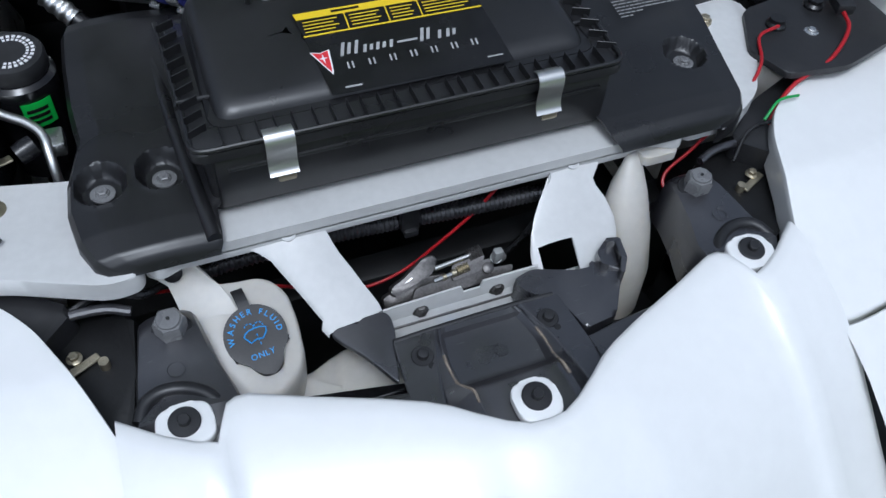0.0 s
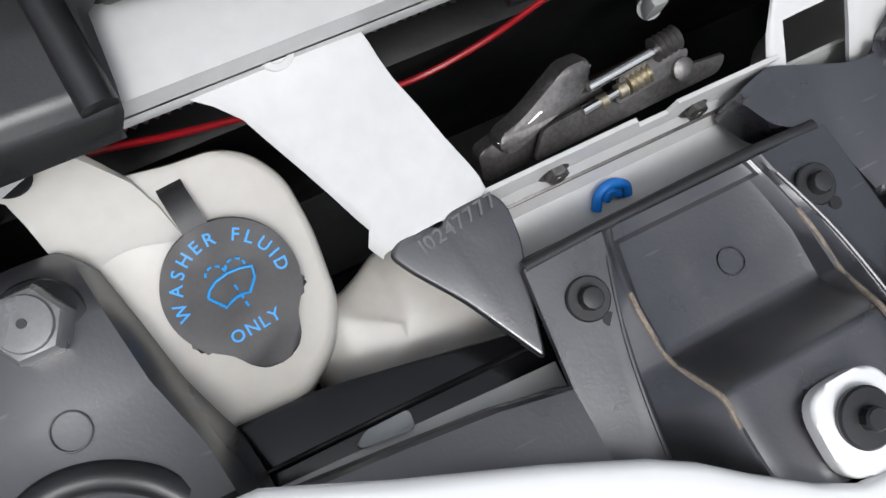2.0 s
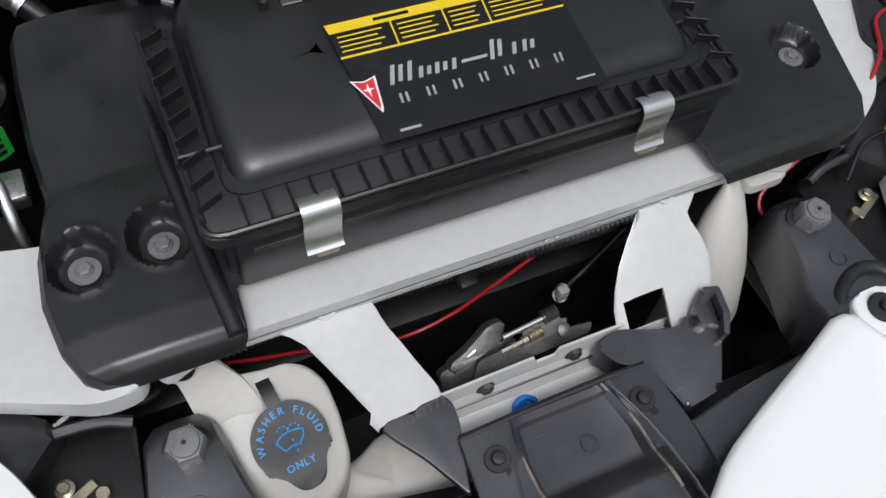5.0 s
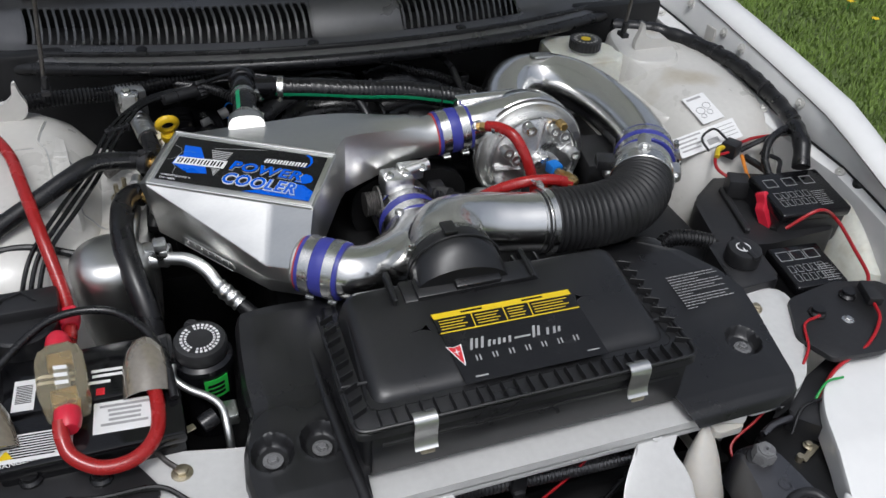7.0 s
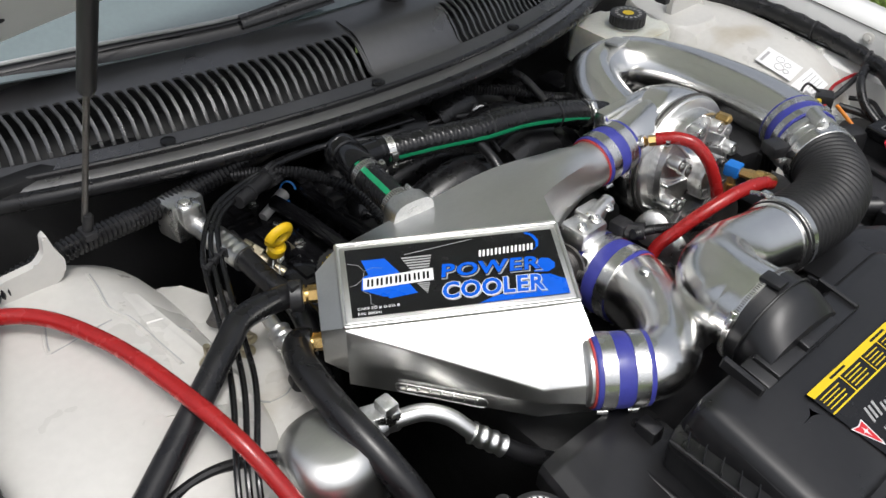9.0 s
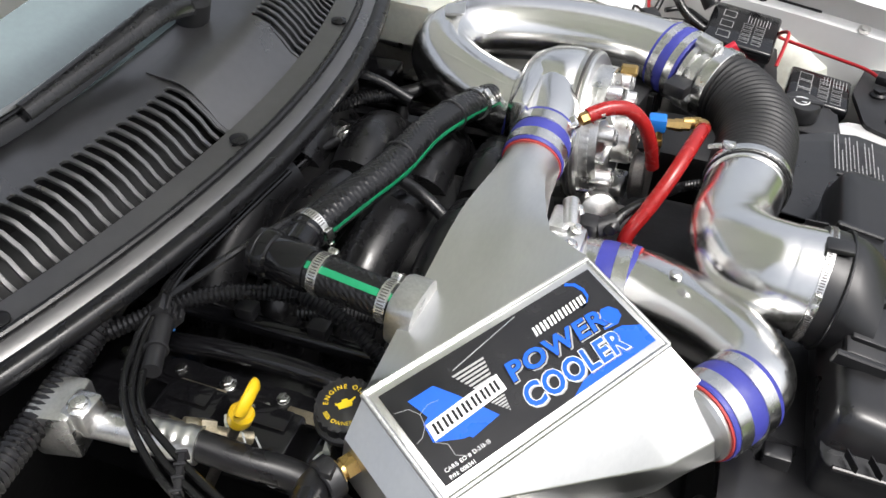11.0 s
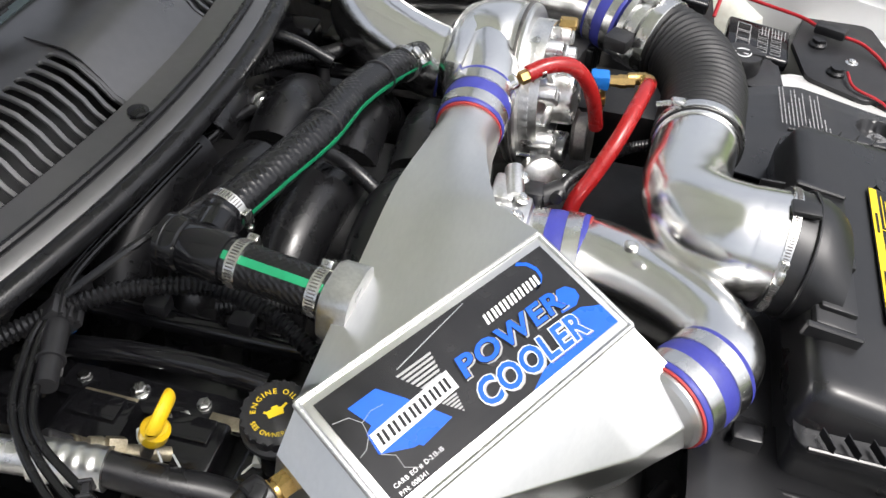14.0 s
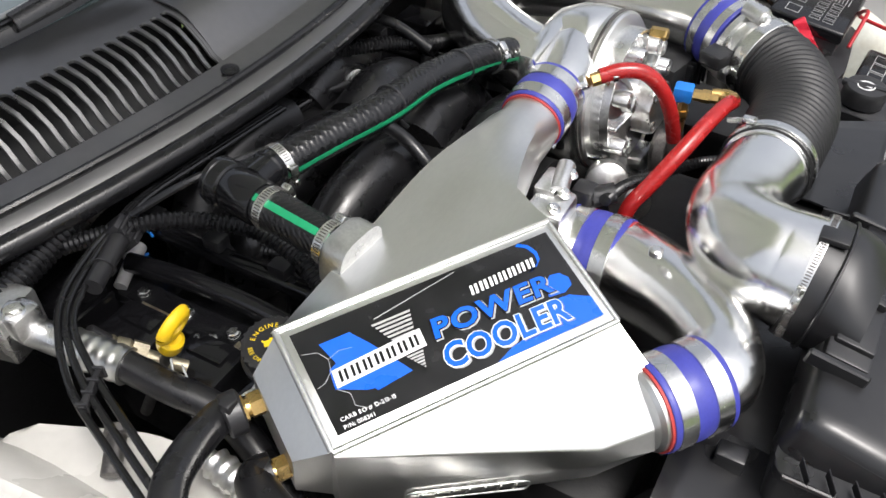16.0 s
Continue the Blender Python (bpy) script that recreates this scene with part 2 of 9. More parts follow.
def box(c, s, bevel=0.003, seg=2, m=None):
    bm = bmesh.new()
    bmesh.ops.create_cube(bm, size=1, matrix=Matrix.Diagonal((*s, 1)))
    if bevel:
        bmesh.ops.bevel(bm, geom=bm.edges[:], offset=min(bevel, min(s) * 0.45), segments=seg, affect="EDGES", profile=0.5)
    return moved(bm, Matrix.Translation(c) @ (m or Matrix()))


def prism(poly, z0, z1, bevel=0.0, seg=2, m=None, hole=None):
    """A plate: the outline poly (x, y) from z0 to z1; its rims rounded by bevel."""
    bm = bmesh.new()
    low = [bm.verts.new((x, y, z0)) for x, y in poly]
    top = [bm.verts.new((x, y, z1)) for x, y in poly]
    bm.faces.new(low[::-1])
    f = bm.faces.new(top)
    k = len(poly)
    for i in range(k):
        bm.faces.new((low[i], low[(i + 1) % k], top[(i + 1) % k], top[i]))
    if bevel:
        bmesh.ops.bevel(bm, geom=list(f.edges), offset=bevel, segments=seg, affect="EDGES", profile=0.5)
    return moved(bm, m) if m else bm


def rounded(poly, r, n=4):
    """An outline with its corners rounded by r."""
    out = []
    k = len(poly)
    for i in range(k):
        p, a, b = Vector(poly[i]), Vector(poly[i - 1]), Vector(poly[(i + 1) % k])
        da, db = (a - p), (b - p)
        q = min(r, da.length * 0.45, db.length * 0.45)
        p0, p1 = p + da.normalized() * q, p + db.normalized() * q
        for j in range(n + 1):
            t = j / n
            out.append(tuple((1 - t) ** 2 * p0 + 2 * t * (1 - t) * p + t * t * p1))
    return out


def spline(pts, per=8):
    pts = [Vector(p) for p in pts]
    if len(pts) == 2:
        return [pts[0].lerp(pts[1], i / per) for i in range(per + 1)]
    ext = [2 * pts[0] - pts[1], *pts, 2 * pts[-1] - pts[-2]]
    out = []
    for i in range(1, len(ext) - 2):
        a, b, c, d = ext[i - 1:i + 3]
        for j in range(per):
            t = j / per
            out.append(0.5 * (2 * b + (c - a) * t + (2 * a - 5 * b + 4 * c - d) * t * t + (3 * b - a - 3 * c + d) * t ** 3))
    out.append(pts[-1])
    return out


def sweep(path, r, seg=16, cap=True, flat=1.0):
    """A tube along the points of path; r is a radius or a function of the way along, 0 to 1."""
    bm = bmesh.new()
    n = len(path)
    length = [0.0]
    for i in range(1, n):
        length.append(length[-1] + (path[i] - path[i - 1]).length)
    tang = [(path[min(i + 1, n - 1)] - path[max(i - 1, 0)]).normalized() for i in range(n)]
    side = tang[0].orthogonal().normalized()
    rings = []
    for i in range(n):
        side = (side - tang[i] * side.dot(tang[i])).normalized()
        up = tang[i].cross(side)
        rad = r(length[i] / max(length[-1], 1e-6)) if callable(r) else r
        rings.append([bm.verts.new(path[i] + side * (math.cos(2 * math.pi * k / seg) * rad) + up * (math.sin(2 * math.pi * k / seg) * rad * flat)) for k in range(seg)])
    for a, b in zip(rings, rings[1:]):
        for k in range(seg):
            bm.faces.new((a[k], a[(k + 1) % seg], b[(k + 1) % seg], b[k]))
    if cap:
        bm.faces.new(rings[0][::-1])
        bm.faces.new(rings[-1])
    return bm


def tube(pts, r, seg=16, per=8, cap=True):
    return sweep(spline(pts, per), r, seg, cap)


def ribbed(pts, r, pitch=0.006, depth=0.0018, seg=14, square=0.0):
    """Split-loom conduit: a tube with ribs all along."""
    rough = spline(pts, 10)
    total = sum((b - a).length for a, b in zip(rough, rough[1:]))
    count = max(8, int(total / pitch) * 4)
    acc = [0.0]
    for a, b in zip(rough, rough[1:]):
        acc.append(acc[-1] + (b - a).length)
    path = []
    j = 0
    for i in range(count + 1):
        d = total * i / count
        while j < len(acc) - 2 and acc[j + 1] < d:
            j += 1
        path.append(rough[j].lerp(rough[j + 1], min(1, (d - acc[j]) / max(1e-9, acc[j + 1] - acc[j]))))
    waves = count / 4
    if square:
        return sweep(path, lambda s: r - depth * (0.5 - 0.5 * math.cos(2 * math.pi * waves * s)) ** 2, seg)
    return sweep(path, lambda s: r - depth * (0.5 - 0.5 * math.cos(2 * math.pi * waves * s)), seg)


def lathe(profile, origin, axis=(0, 0, 1), seg=32, x=None):
    """A turned body: (radius, height) from bottom to top."""
    bm = bmesh.new()
    rings = []
    for r, h in profile:
        if r <= 1e-6:
            rings.append([bm.verts.new((0, 0, h))])
        else:
            rings.append([bm.verts.new((math.cos(2 * math.pi * k / seg) * r, math.sin(2 * math.pi * k / seg) * r, h)) for k in range(seg)])
    for a, b in zip(rings, rings[1:]):
        for k in range(seg):
            q = [a[k % len(a)], a[(k + 1) % len(a)], b[(k + 1) % len(b)], b[k % len(b)]]
            q = [v for i, v in enumerate(q) if v not in q[:i]]
            if len(q) > 2:
                bm.faces.new(q)
    for end, flip in ((rings[0], True), (rings[-1], False)):
        if len(end) > 2:
            bm.faces.new(end[::-1] if flip else end)
    return moved(bm, axes(origin, axis, x))


def loft(sections, cap=True):
    bm = bmesh.new()
    rings = [[bm.verts.new(p) for p in s] for s in sections]
    k = len(rings[0])
    for a, b in zip(rings, rings[1:]):
        for i in range(k):
            bm.faces.new((a[i], a[(i + 1) % k], b[(i + 1) % k], b[i]))
    if cap:
        bm.faces.new(rings[0][::-1])
        bm.faces.new(rings[-1])
    return bm


def sheet(rows):
    """An open surface through a grid of points."""
    bm = bmesh.new()
    g = [[bm.verts.new(p) for p in r] for r in rows]
    for a, b in zip(g, g[1:]):
        for i in range(len(a) - 1):
            bm.faces.new((a[i], a[i + 1], b[i + 1], b[i]))
    return bm


def thick(bm, t):
    """Gives a sheet a thickness t behind its faces."""
    bmesh.ops.recalc_face_normals(bm, faces=bm.faces)
    bmesh.ops.solidify(bm, geom=bm.faces[:], thickness=t)
    return bm


def ring(c, x, y, rx, ry, n=32, power=1.0):
    """An ellipse (power 1) or rounded rectangle (power under 1) of points round c."""
    out = []
    for k in range(n):
        a = 2 * math.pi * k / n
        ca, sa = math.cos(a), math.sin(a)
        out.append(Vector(c) + Vector(x) * (math.copysign(abs(ca) ** power, ca) * rx) + Vector(y) * (math.copysign(abs(sa) ** power, sa) * ry))
    return out


def hexbolt(at, axis, r=0.008, h=0.007, flange=1.5):
    """A hex head on its flange."""
    return join(lathe([(r * flange, 0), (r * flange, 0.0015), (r * 1.05, 0.003)], at, axis, 20), lathe([(r, 0.002), (r, h), (r * 0.8, h + 0.001)], at, axis, 6), lathe([(r * 0.4, h), (r * 0.3, h + 0.0015)], at, axis, 10))


def worm_clamp(name, at, axis, r, w=0.012, parent=None, screw=(0, 0, 1)):
    """A worm-drive hose clamp: slotted band, housing and screw."""
    a = Vector(axis).normalized()
    band = join(lathe([(r, -w / 2), (r + 0.0012, -w / 2), (r + 0.0012, w / 2), (r, w / 2)], at, axis, 40))
    c = thing(name, at, "stainless steel worm-drive hose clamp round a hose", "hose clamp", "hose clamps")
    part("band", band, STEEL, c, "", 60)
    s = Vector(screw)
    s = (s - a * s.dot(a)).normalized()
    t = a.cross(s)
    spot = Vector(at) + s * (r + 0.004)
    part("housing", box((0, 0, 0), (0.016, w, 0.008), 0.002, 2, axes(spot, s, t)), STEEL, c)
    part("screw", join(sweep([spot - t * 0.008, spot + t * 0.012], 0.0032, 10), lathe([(0.0048, 0), (0.0048, 0.005), (0.004, 0.006)], spot + t * 0.012, t, 6)), STEEL, c)
    slots = bmesh.new()
    turns = max(24, int(2 * math.pi * r / 0.0032))
    for k in range(3, turns - 3):
        ang = 2 * math.pi * k / turns
        d = s * math.cos(ang) + t * math.sin(ang)
        slots = join(slots, box((0, 0, 0), (0.0013, w * 0.62, 0.0005), 0, 1, axes(Vector(at) + d * (r + 0.0013), d, a.cross(d))))
    tagged(part("slots", slots, DARKSTEEL, c), kind="stuff")
    return c


def flat(poly, m, lift=0.0006, t=0.0004):
    """A printed shape: the outline poly (x, y) laid on the plane of the frame m."""
    return prism(poly, lift, lift + t, 0, 1, m)


# letters of the built-in font, as outlines that are laid where they stand
def outlines(chars, offset):
    made = {}
    for ch in chars:
        cu = bpy.data.curves.new("glyph", "FONT")
        cu.body = ch
        cu.resolution_u = 3
        cu.offset = offset
        made[ch] = new("glyph", cu)
    deps = bpy.context.evaluated_depsgraph_get()
    for ch, ob in made.items():
        me = bpy.data.meshes.new_from_object(ob.evaluated_get(deps))
        vs = [tuple(v.co) for v in me.vertices]
        made[ch] = (vs, [tuple(p.vertices) for p in me.polygons], max([v[0] for v in vs], default=0.3))
        cu = ob.data
        bpy.data.objects.remove(ob)
        bpy.data.curves.remove(cu)
        bpy.data.meshes.remove(me)
    return made


GLYPHS = outlines("ABCDEFGHIJKLMNOPQRSTUVWXYZ0123456789#/.'-&:", 0.012)
BOLD = outlines("POWERCL", 0.030)
EDGE = outlines("POWERCL", 0.062)

def letters(text, size, m, gap=0.08, slant=0.0, bold=1.0, lift=0.0012, arc=None, centre=True, wide=1.0, face=None):
    """Text in the plane of m; arc = (radius, start angle, direction) bends it round the origin of m."""
    bm = bmesh.new()
    face = face or GLYPHS
    width = sum((GLYPHS[c][2] if c in GLYPHS else 0.3) + gap for c in text) - gap
    x = -width / 2 if centre else 0.0
    for c in text:
        if c not in GLYPHS:
            x += 0.3 + gap
            continue
        vs, fs, w = *face[c][:2], GLYPHS[c][2]
        made = []
        for vx, vy, _ in vs:
            if arc:
                radius, mid, way = arc
                ang = mid - way * (x + w / 2) * size / radius
                px, py = (vx - w / 2) * size * bold, vy * size
                rr = radius + (py if way > 0 else -py)
                px, py = (math.cos(ang) * rr + math.sin(ang) * px * way, math.sin(ang) * rr - math.cos(ang) * px * way)
            else:
                px, py = (x + vx * bold + vy * slant) * size * wide, vy * size
            made.append(bm.verts.new((px, py, lift)))
        for f in fs:
            bm.faces.new([made[i] for i in f])
        x += w + gap
    return moved(bm, m)


# ---- ground ----
def ground():
    bm = bmesh.new()
    bmesh.ops.create_grid(bm, x_segments=40, y_segments=40, size=150)
    single("ground", bm, SOIL, "short green spring lawn reaching the horizon", "lawn", kind="structure")
    rng = np.random.default_rng(5)
    verts, faces = [], []

    def field(n, x0, x1, y0, y1, tall):
        for x, y, a, h, b, w in zip(rng.uniform(x0, x1, n), rng.uniform(y0, y1, n), rng.uniform(0, 6.28, n), rng.uniform(0.4, 1.0, n) * tall, rng.uniform(0.2, 0.9, n), rng.uniform(0.002, 0.004, n)):
            k = len(verts)
            cx, cy = math.cos(a), math.sin(a)
            lx, ly = -cy * h * b, cx * h * b
            verts.extend(((x - cx * w, y - cy * w, 0), (x + cx * w, y + cy * w, 0), (x + lx * 0.45 + cx * w * 0.7, y + ly * 0.45 + cy * w * 0.7, h * 0.65), (x + lx * 0.45 - cx * w * 0.7, y + ly * 0.45 - cy * w * 0.7, h * 0.65), (x + lx, y + ly, h)))
            faces.extend(((k, k + 1, k + 2, k + 3), (k + 3, k + 2, k + 4)))

    field(90000, 1.2, 4.4, 1.2, 5.5, 0.035)
    field(40000, 2.0, 7.5, 2.5, 9.5, 0.05)
    me = bpy.data.meshes.new("grass")
    me.from_pydata(verts, [], faces)
    me.materials.append(BLADE)
    tagged(new("grass", me), "fresh green mown grass blades beside the car", "grass", kind="stuff")


def dandelion(x, y):
    d = thing("dandelion", (x, y, 0), "yellow dandelion flower in the lawn", "flower", "dandelions")
    part("stem", sweep([Vector((x, y, 0)), Vector((x + 0.004, y, 0.05))], 0.002, 6), WIREGREEN, d)
    head = bmesh.new()
    for k in range(22):
        a = k * 2.4
        r = 0.006 + 0.013 * (k / 22)
        head = join(head, box((0, 0, 0), (0.013, 0.005, 0.002), 0, 1, axes((x + 0.004 + math.cos(a) * r, y + math.sin(a) * r, 0.055 - r * 0.15), (math.cos(a) * 0.4, math.sin(a) * 0.4, 1), (math.cos(a), math.sin(a), 0))))
    part("petals", head, PETAL, d)


ground()
for gx, gy in ((3.35, 3.55), (3.3, 3.3), (3.9, 3.1), (2.6, 4.4)):
    dandelion(gx, gy)

# ---- the car: shell of the engine bay ----
car = thing("car_body", (0, 1.2, 0), "white coupe body with an open, white-painted engine bay", "car body")


def mirror(pts, s):
    return [(p[0] * s, *p[1:]) for p in pts]


def fender(s, name):
    """Outer wing: crest, side, and the inner flange that carries its bolts."""
    rows = []
    for i in range(25):
        y = 0.62 + i * 0.085
        u = (y - 0.62) / 2.0
        crest = 0.80 + 0.185 * u - 0.075 * u * u - 0.02 * (1 - u) ** 3
        cx = 0.86 + 0.14 * min(1, u * 1.7) ** 0.6
        if s < 0:
            cx += 0.05 * math.sin(math.pi * max(0.0, min(1.0, (y - 0.75) / 1.1))) ** 2
        lip = 0.045 + 0.055 * max(0.0, min(1.0, (y - 1.12) / 0.2))
        lift = 0.028 * max(0.0, min(1.0, (y - 0.95) / 0.25)) if s > 0 else 0.0
        rows.append([Vector((s * (cx - lip), y, crest - 0.26)), Vector((s * (cx - lip + 0.002), y, crest - 0.075)), Vector((s * (cx - lip * 0.6), y, crest - 0.062)), Vector((s * (cx - 0.05), y, crest - 0.012 + lift)), Vector((s * (cx - 0.042), y, crest - 0.001 + lift)), Vector((s * (cx - 0.02), y, crest + 0.002 + 1.3 * lift)), Vector((s * (cx + 0.015), y, crest - 0.006 + 1.6 * lift)), Vector((s * (cx + 0.05), y, crest - 0.035 + 1.5 * lift)), Vector((s * (cx + 0.075), y, crest - 0.1 + lift)), Vector((s * (cx + 0.085), y, crest - 0.25)), Vector((s * (cx + 0.08), y, 0.35)), Vector((s * (cx + 0.06), y, 0.22))])
    f = part(name, sheet(rows), PAINT, car, "glossy white outer wing", 50)
    for i in (3, 6, 9, 12, 15):
        p = rows[i][1].lerp(rows[i][2], 0.5) + Vector((0, 0, 0.001))
        part("bolt", hexbolt(p, (-s * 0.6, 0, 1), 0.0065, 0.006, 1.9), BAY, f)
    # upright inner flange: painted bolts, a pressed tab and a black bead as the shadow line of the seam under it
    for i in (8, 11, 12, 14):
        p = rows[i][2].lerp(rows[i][3], 0.72)
        n = Vector((-s, 0, 0.25))
        part("flange_bolt", join(lathe([(0.0125, -0.004), (0.0125, 0.003), (0.011, 0.0042), (0, 0.0042)], p, n, 24), lathe([(0.0072, 0.003), (0.0072, 0.009), (0.006, 0.010), (0, 0.010)], p, n, 6)), BAY, f)
    seam = [r[1].lerp(r[2], 0.92) + Vector((0, 0, 0.002)) for r in rows[4:19]]
    part("seam", sweep(seam, 0.0028, 8), VOID, f, "black bead painted as the seam's shadow line")
    part("seam", sweep([r[3] + Vector((-s * 0.001, 0, 0.0)) for r in rows[4:19]], 0.0012, 6), DARKSTEEL, f, "thin dark line along the flange edge")
    p = rows[12][2].lerp(rows[13][2], 0.5)
    part("flange_tab", box(p + Vector((-s * 0.004, 0.0, 0.022)), (0.006, 0.036, 0.062), 0.002, 2), BAY, f, "pressed tab with a slot")


fender(1, "right_wing")
fender(-1, "left_wing")


def tower(s, name):
    """Strut tower: a domed box in the inner wing with a lower bench towards the engine."""
    rings = []
    cx, cy = (0.76 if s < 0 else 0.775) * s, (1.47 if s < 0 else 1.555)
    for z, rx, ry, p, dx, dy in ((0.35, 0.25, 0.37, 0.5, 0, 0), (0.60, 0.23, 0.34, 0.5, 0, 0), (0.72, 0.205, 0.30, 0.55, 0, 0.0), (0.775, 0.18, 0.265, 0.6, 0.005, 0.01), (0.805, 0.15, 0.23, 0.65, 0.01, 0.02), (0.822, 0.115, 0.18, 0.7, 0.01, 0.03), (0.828, 0.06, 0.10, 0.8, 0.01, 0.04)):
        rings.append(ring((cx + dx * s, cy + dy, z), (1, 0, 0), (0, 1, 0.04), rx if s < 0 else rx * 0.80, ry if s < 0 else ry * 0.97, 40, p))
    bm = loft(rings)
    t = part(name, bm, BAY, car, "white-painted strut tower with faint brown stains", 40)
    if s > 0:
        part("pressing", loft([ring((cx - 0.05, cy + 0.12, z), (1, -0.2, 0), (0.2, 1, 0.05), a, b, 32, 0.7) for z, a, b in ((0.78, 0.085, 0.11), (0.835, 0.078, 0.10), (0.842, 0.072, 0.093), (0.842, 0.02, 0.03))]), BAY, t, "", 40)
        part("pressing", loft([ring((cx - 0.10, cy - 0.06, z), (1, 0.3, 0), (-0.3, 1, 0.0), a, b, 32, 0.7) for z, a, b in ((0.72, 0.075, 0.10), (0.772, 0.062, 0.085), (0.780, 0.055, 0.078), (0.780, 0.01, 0.02))]), BAY, t, "", 40)
        return t
    bench = prism(rounded(mirror([(0.505, 1.27), (0.65, 1.17), (0.68, 1.60), (0.56, 1.66), (0.49, 1.50)], s), 0.04), 0.52, 0.752, 0.012)
    part("bench", bench, BAY, t)
    pad = prism(rounded(mirror([(0.60, 1.30), (0.73, 1.36), (0.72, 1.56), (0.63, 1.60)], s), 0.03), 0.70, 0.818, 0.008)
    part("mount_plate", pad, BAY, t)
    for x, y, z in ((0.545, 1.44, 0.752), (0.53, 1.46, 0.752), (0.62, 1.39, 0.818)):
        part("stud", join(hexbolt((x * s, y, z), (0, 0, 1), 0.008, 0.009, 1.6), sweep([Vector((x * s, y, z)), Vector((x * s, y, z + 0.03))], 0.0045, 10)), ZINC, t)
    return t


TOWER_SEAMS = (
    ((-0.662, 1.652, 0.800), (-0.667, 1.608, 0.800), (-0.673, 1.564, 0.800), (-0.667, 1.544, 0.800), (-0.659, 1.520, 0.800), (-0.650, 1.443, 0.800), (-0.647, 1.412, 0.800)),
    ((-0.750, 1.584, 0.800), (-0.766, 1.531, 0.800), (-0.756, 1.525, 0.800), (-0.682, 1.537, 0.800)),
    ((-0.616, 1.362, 0.800), (-0.593, 1.348, 0.800), (-0.555, 1.341, 0.800), (-0.539, 1.347, 0.800)),
    ((-0.645, 1.508, 0.800), (-0.620, 1.501, 0.800), (-0.600, 1.491, 0.800)),
)
tower_l = tower(-1, "left_strut_tower")
tower_r = tower(1, "right_strut_tower")
LEFT_SKIN = bmesh.new()
for piece in (tower_l, *tower_l.children):
    LEFT_SKIN.from_mesh(piece.data)
left_tree = BVHTree.FromBMesh(LEFT_SKIN)
for line in TOWER_SEAMS:
    path = []
    for p in spline(line, 4):
        spot = left_tree.ray_cast(Vector((p.x, p.y, 1.2)), Vector((0, 0, -1)))[0]
        if spot:
            path.append(spot + Vector((0, 0, 0.0005)))
    if len(path) > 2:
        part("seam", sweep(path, 0.0022, 6), BAY, tower_l, "pressed seam edge")
        # grey line offset from the seam, painting its shadow
        part("seam_shadow", sweep([p + Vector((0.003, -0.002, -0.0012)) for p in path], 0.0014, 6), CHASSIS, tower_l, "grey line painted as the seam's shadow")
TOWER_SKIN = bmesh.new()
for piece in (tower_r, *tower_r.children):
    TOWER_SKIN.from_mesh(piece.data)


def shell():
    """Dark parts that close the bay below and behind."""
    part("bay_floor", box((0, 1.1, 0.22), (1.75, 1.7, 0.02), 0.002), VOID, car, "near-black floor closing the bay below")
    part("firewall", box((0, 1.86, 0.55), (1.75, 0.04, 0.66), 0.01), VOID, car, "near-black bulkhead")
    for s in (-1, 1):
        rows = []
        for i in range(20):
            y = 0.60 + i * 0.065
            drop = 0.30 * max(0.0, min(1.0, (1.27 - y) / 0.06)) if s > 0 else 0.10 * max(0.0, min(1.0, (1.15 - y) / 0.06))
            rows.append([Vector((s * 0.52, y, 0.25)), Vector((s * 0.60, y, 0.5 - drop)), Vector((s * 0.68, y, 0.64 - drop)), Vector((s * 0.80, y, 0.69 - drop)), Vector((s * 0.90, y, 0.715 + 0.06 * i / 19 - drop))])
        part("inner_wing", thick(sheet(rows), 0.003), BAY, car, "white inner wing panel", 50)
        # front corner panel beside the radiator cover
        poly = mirror([(0.36, 0.665), (0.45, 0.668), (0.50, 0.70), (0.555, 0.78), (0.60, 0.86), (0.60, 0.91), (0.36, 0.90)] if s > 0 else [(0.36, 0.65), (0.40, 0.646), (0.50, 0.69), (0.60, 0.72), (0.80, 0.80), (0.80, 0.90), (0.60, 0.862), (0.50, 0.838), (0.42, 0.820), (0.36, 0.815)], s)
        part("corner_panel", prism(rounded(poly, 0.02), 0.664, 0.692, 0.004), BAR, car, "white front corner panel")
    part("frame_rail", box((0.515, 1.36, 0.60), (0.15, 0.66, 0.12), 0.02), VOID, car, "black frame rail, its shadow put into the colour")
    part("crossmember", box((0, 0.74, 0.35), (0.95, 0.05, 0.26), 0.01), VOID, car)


shell()


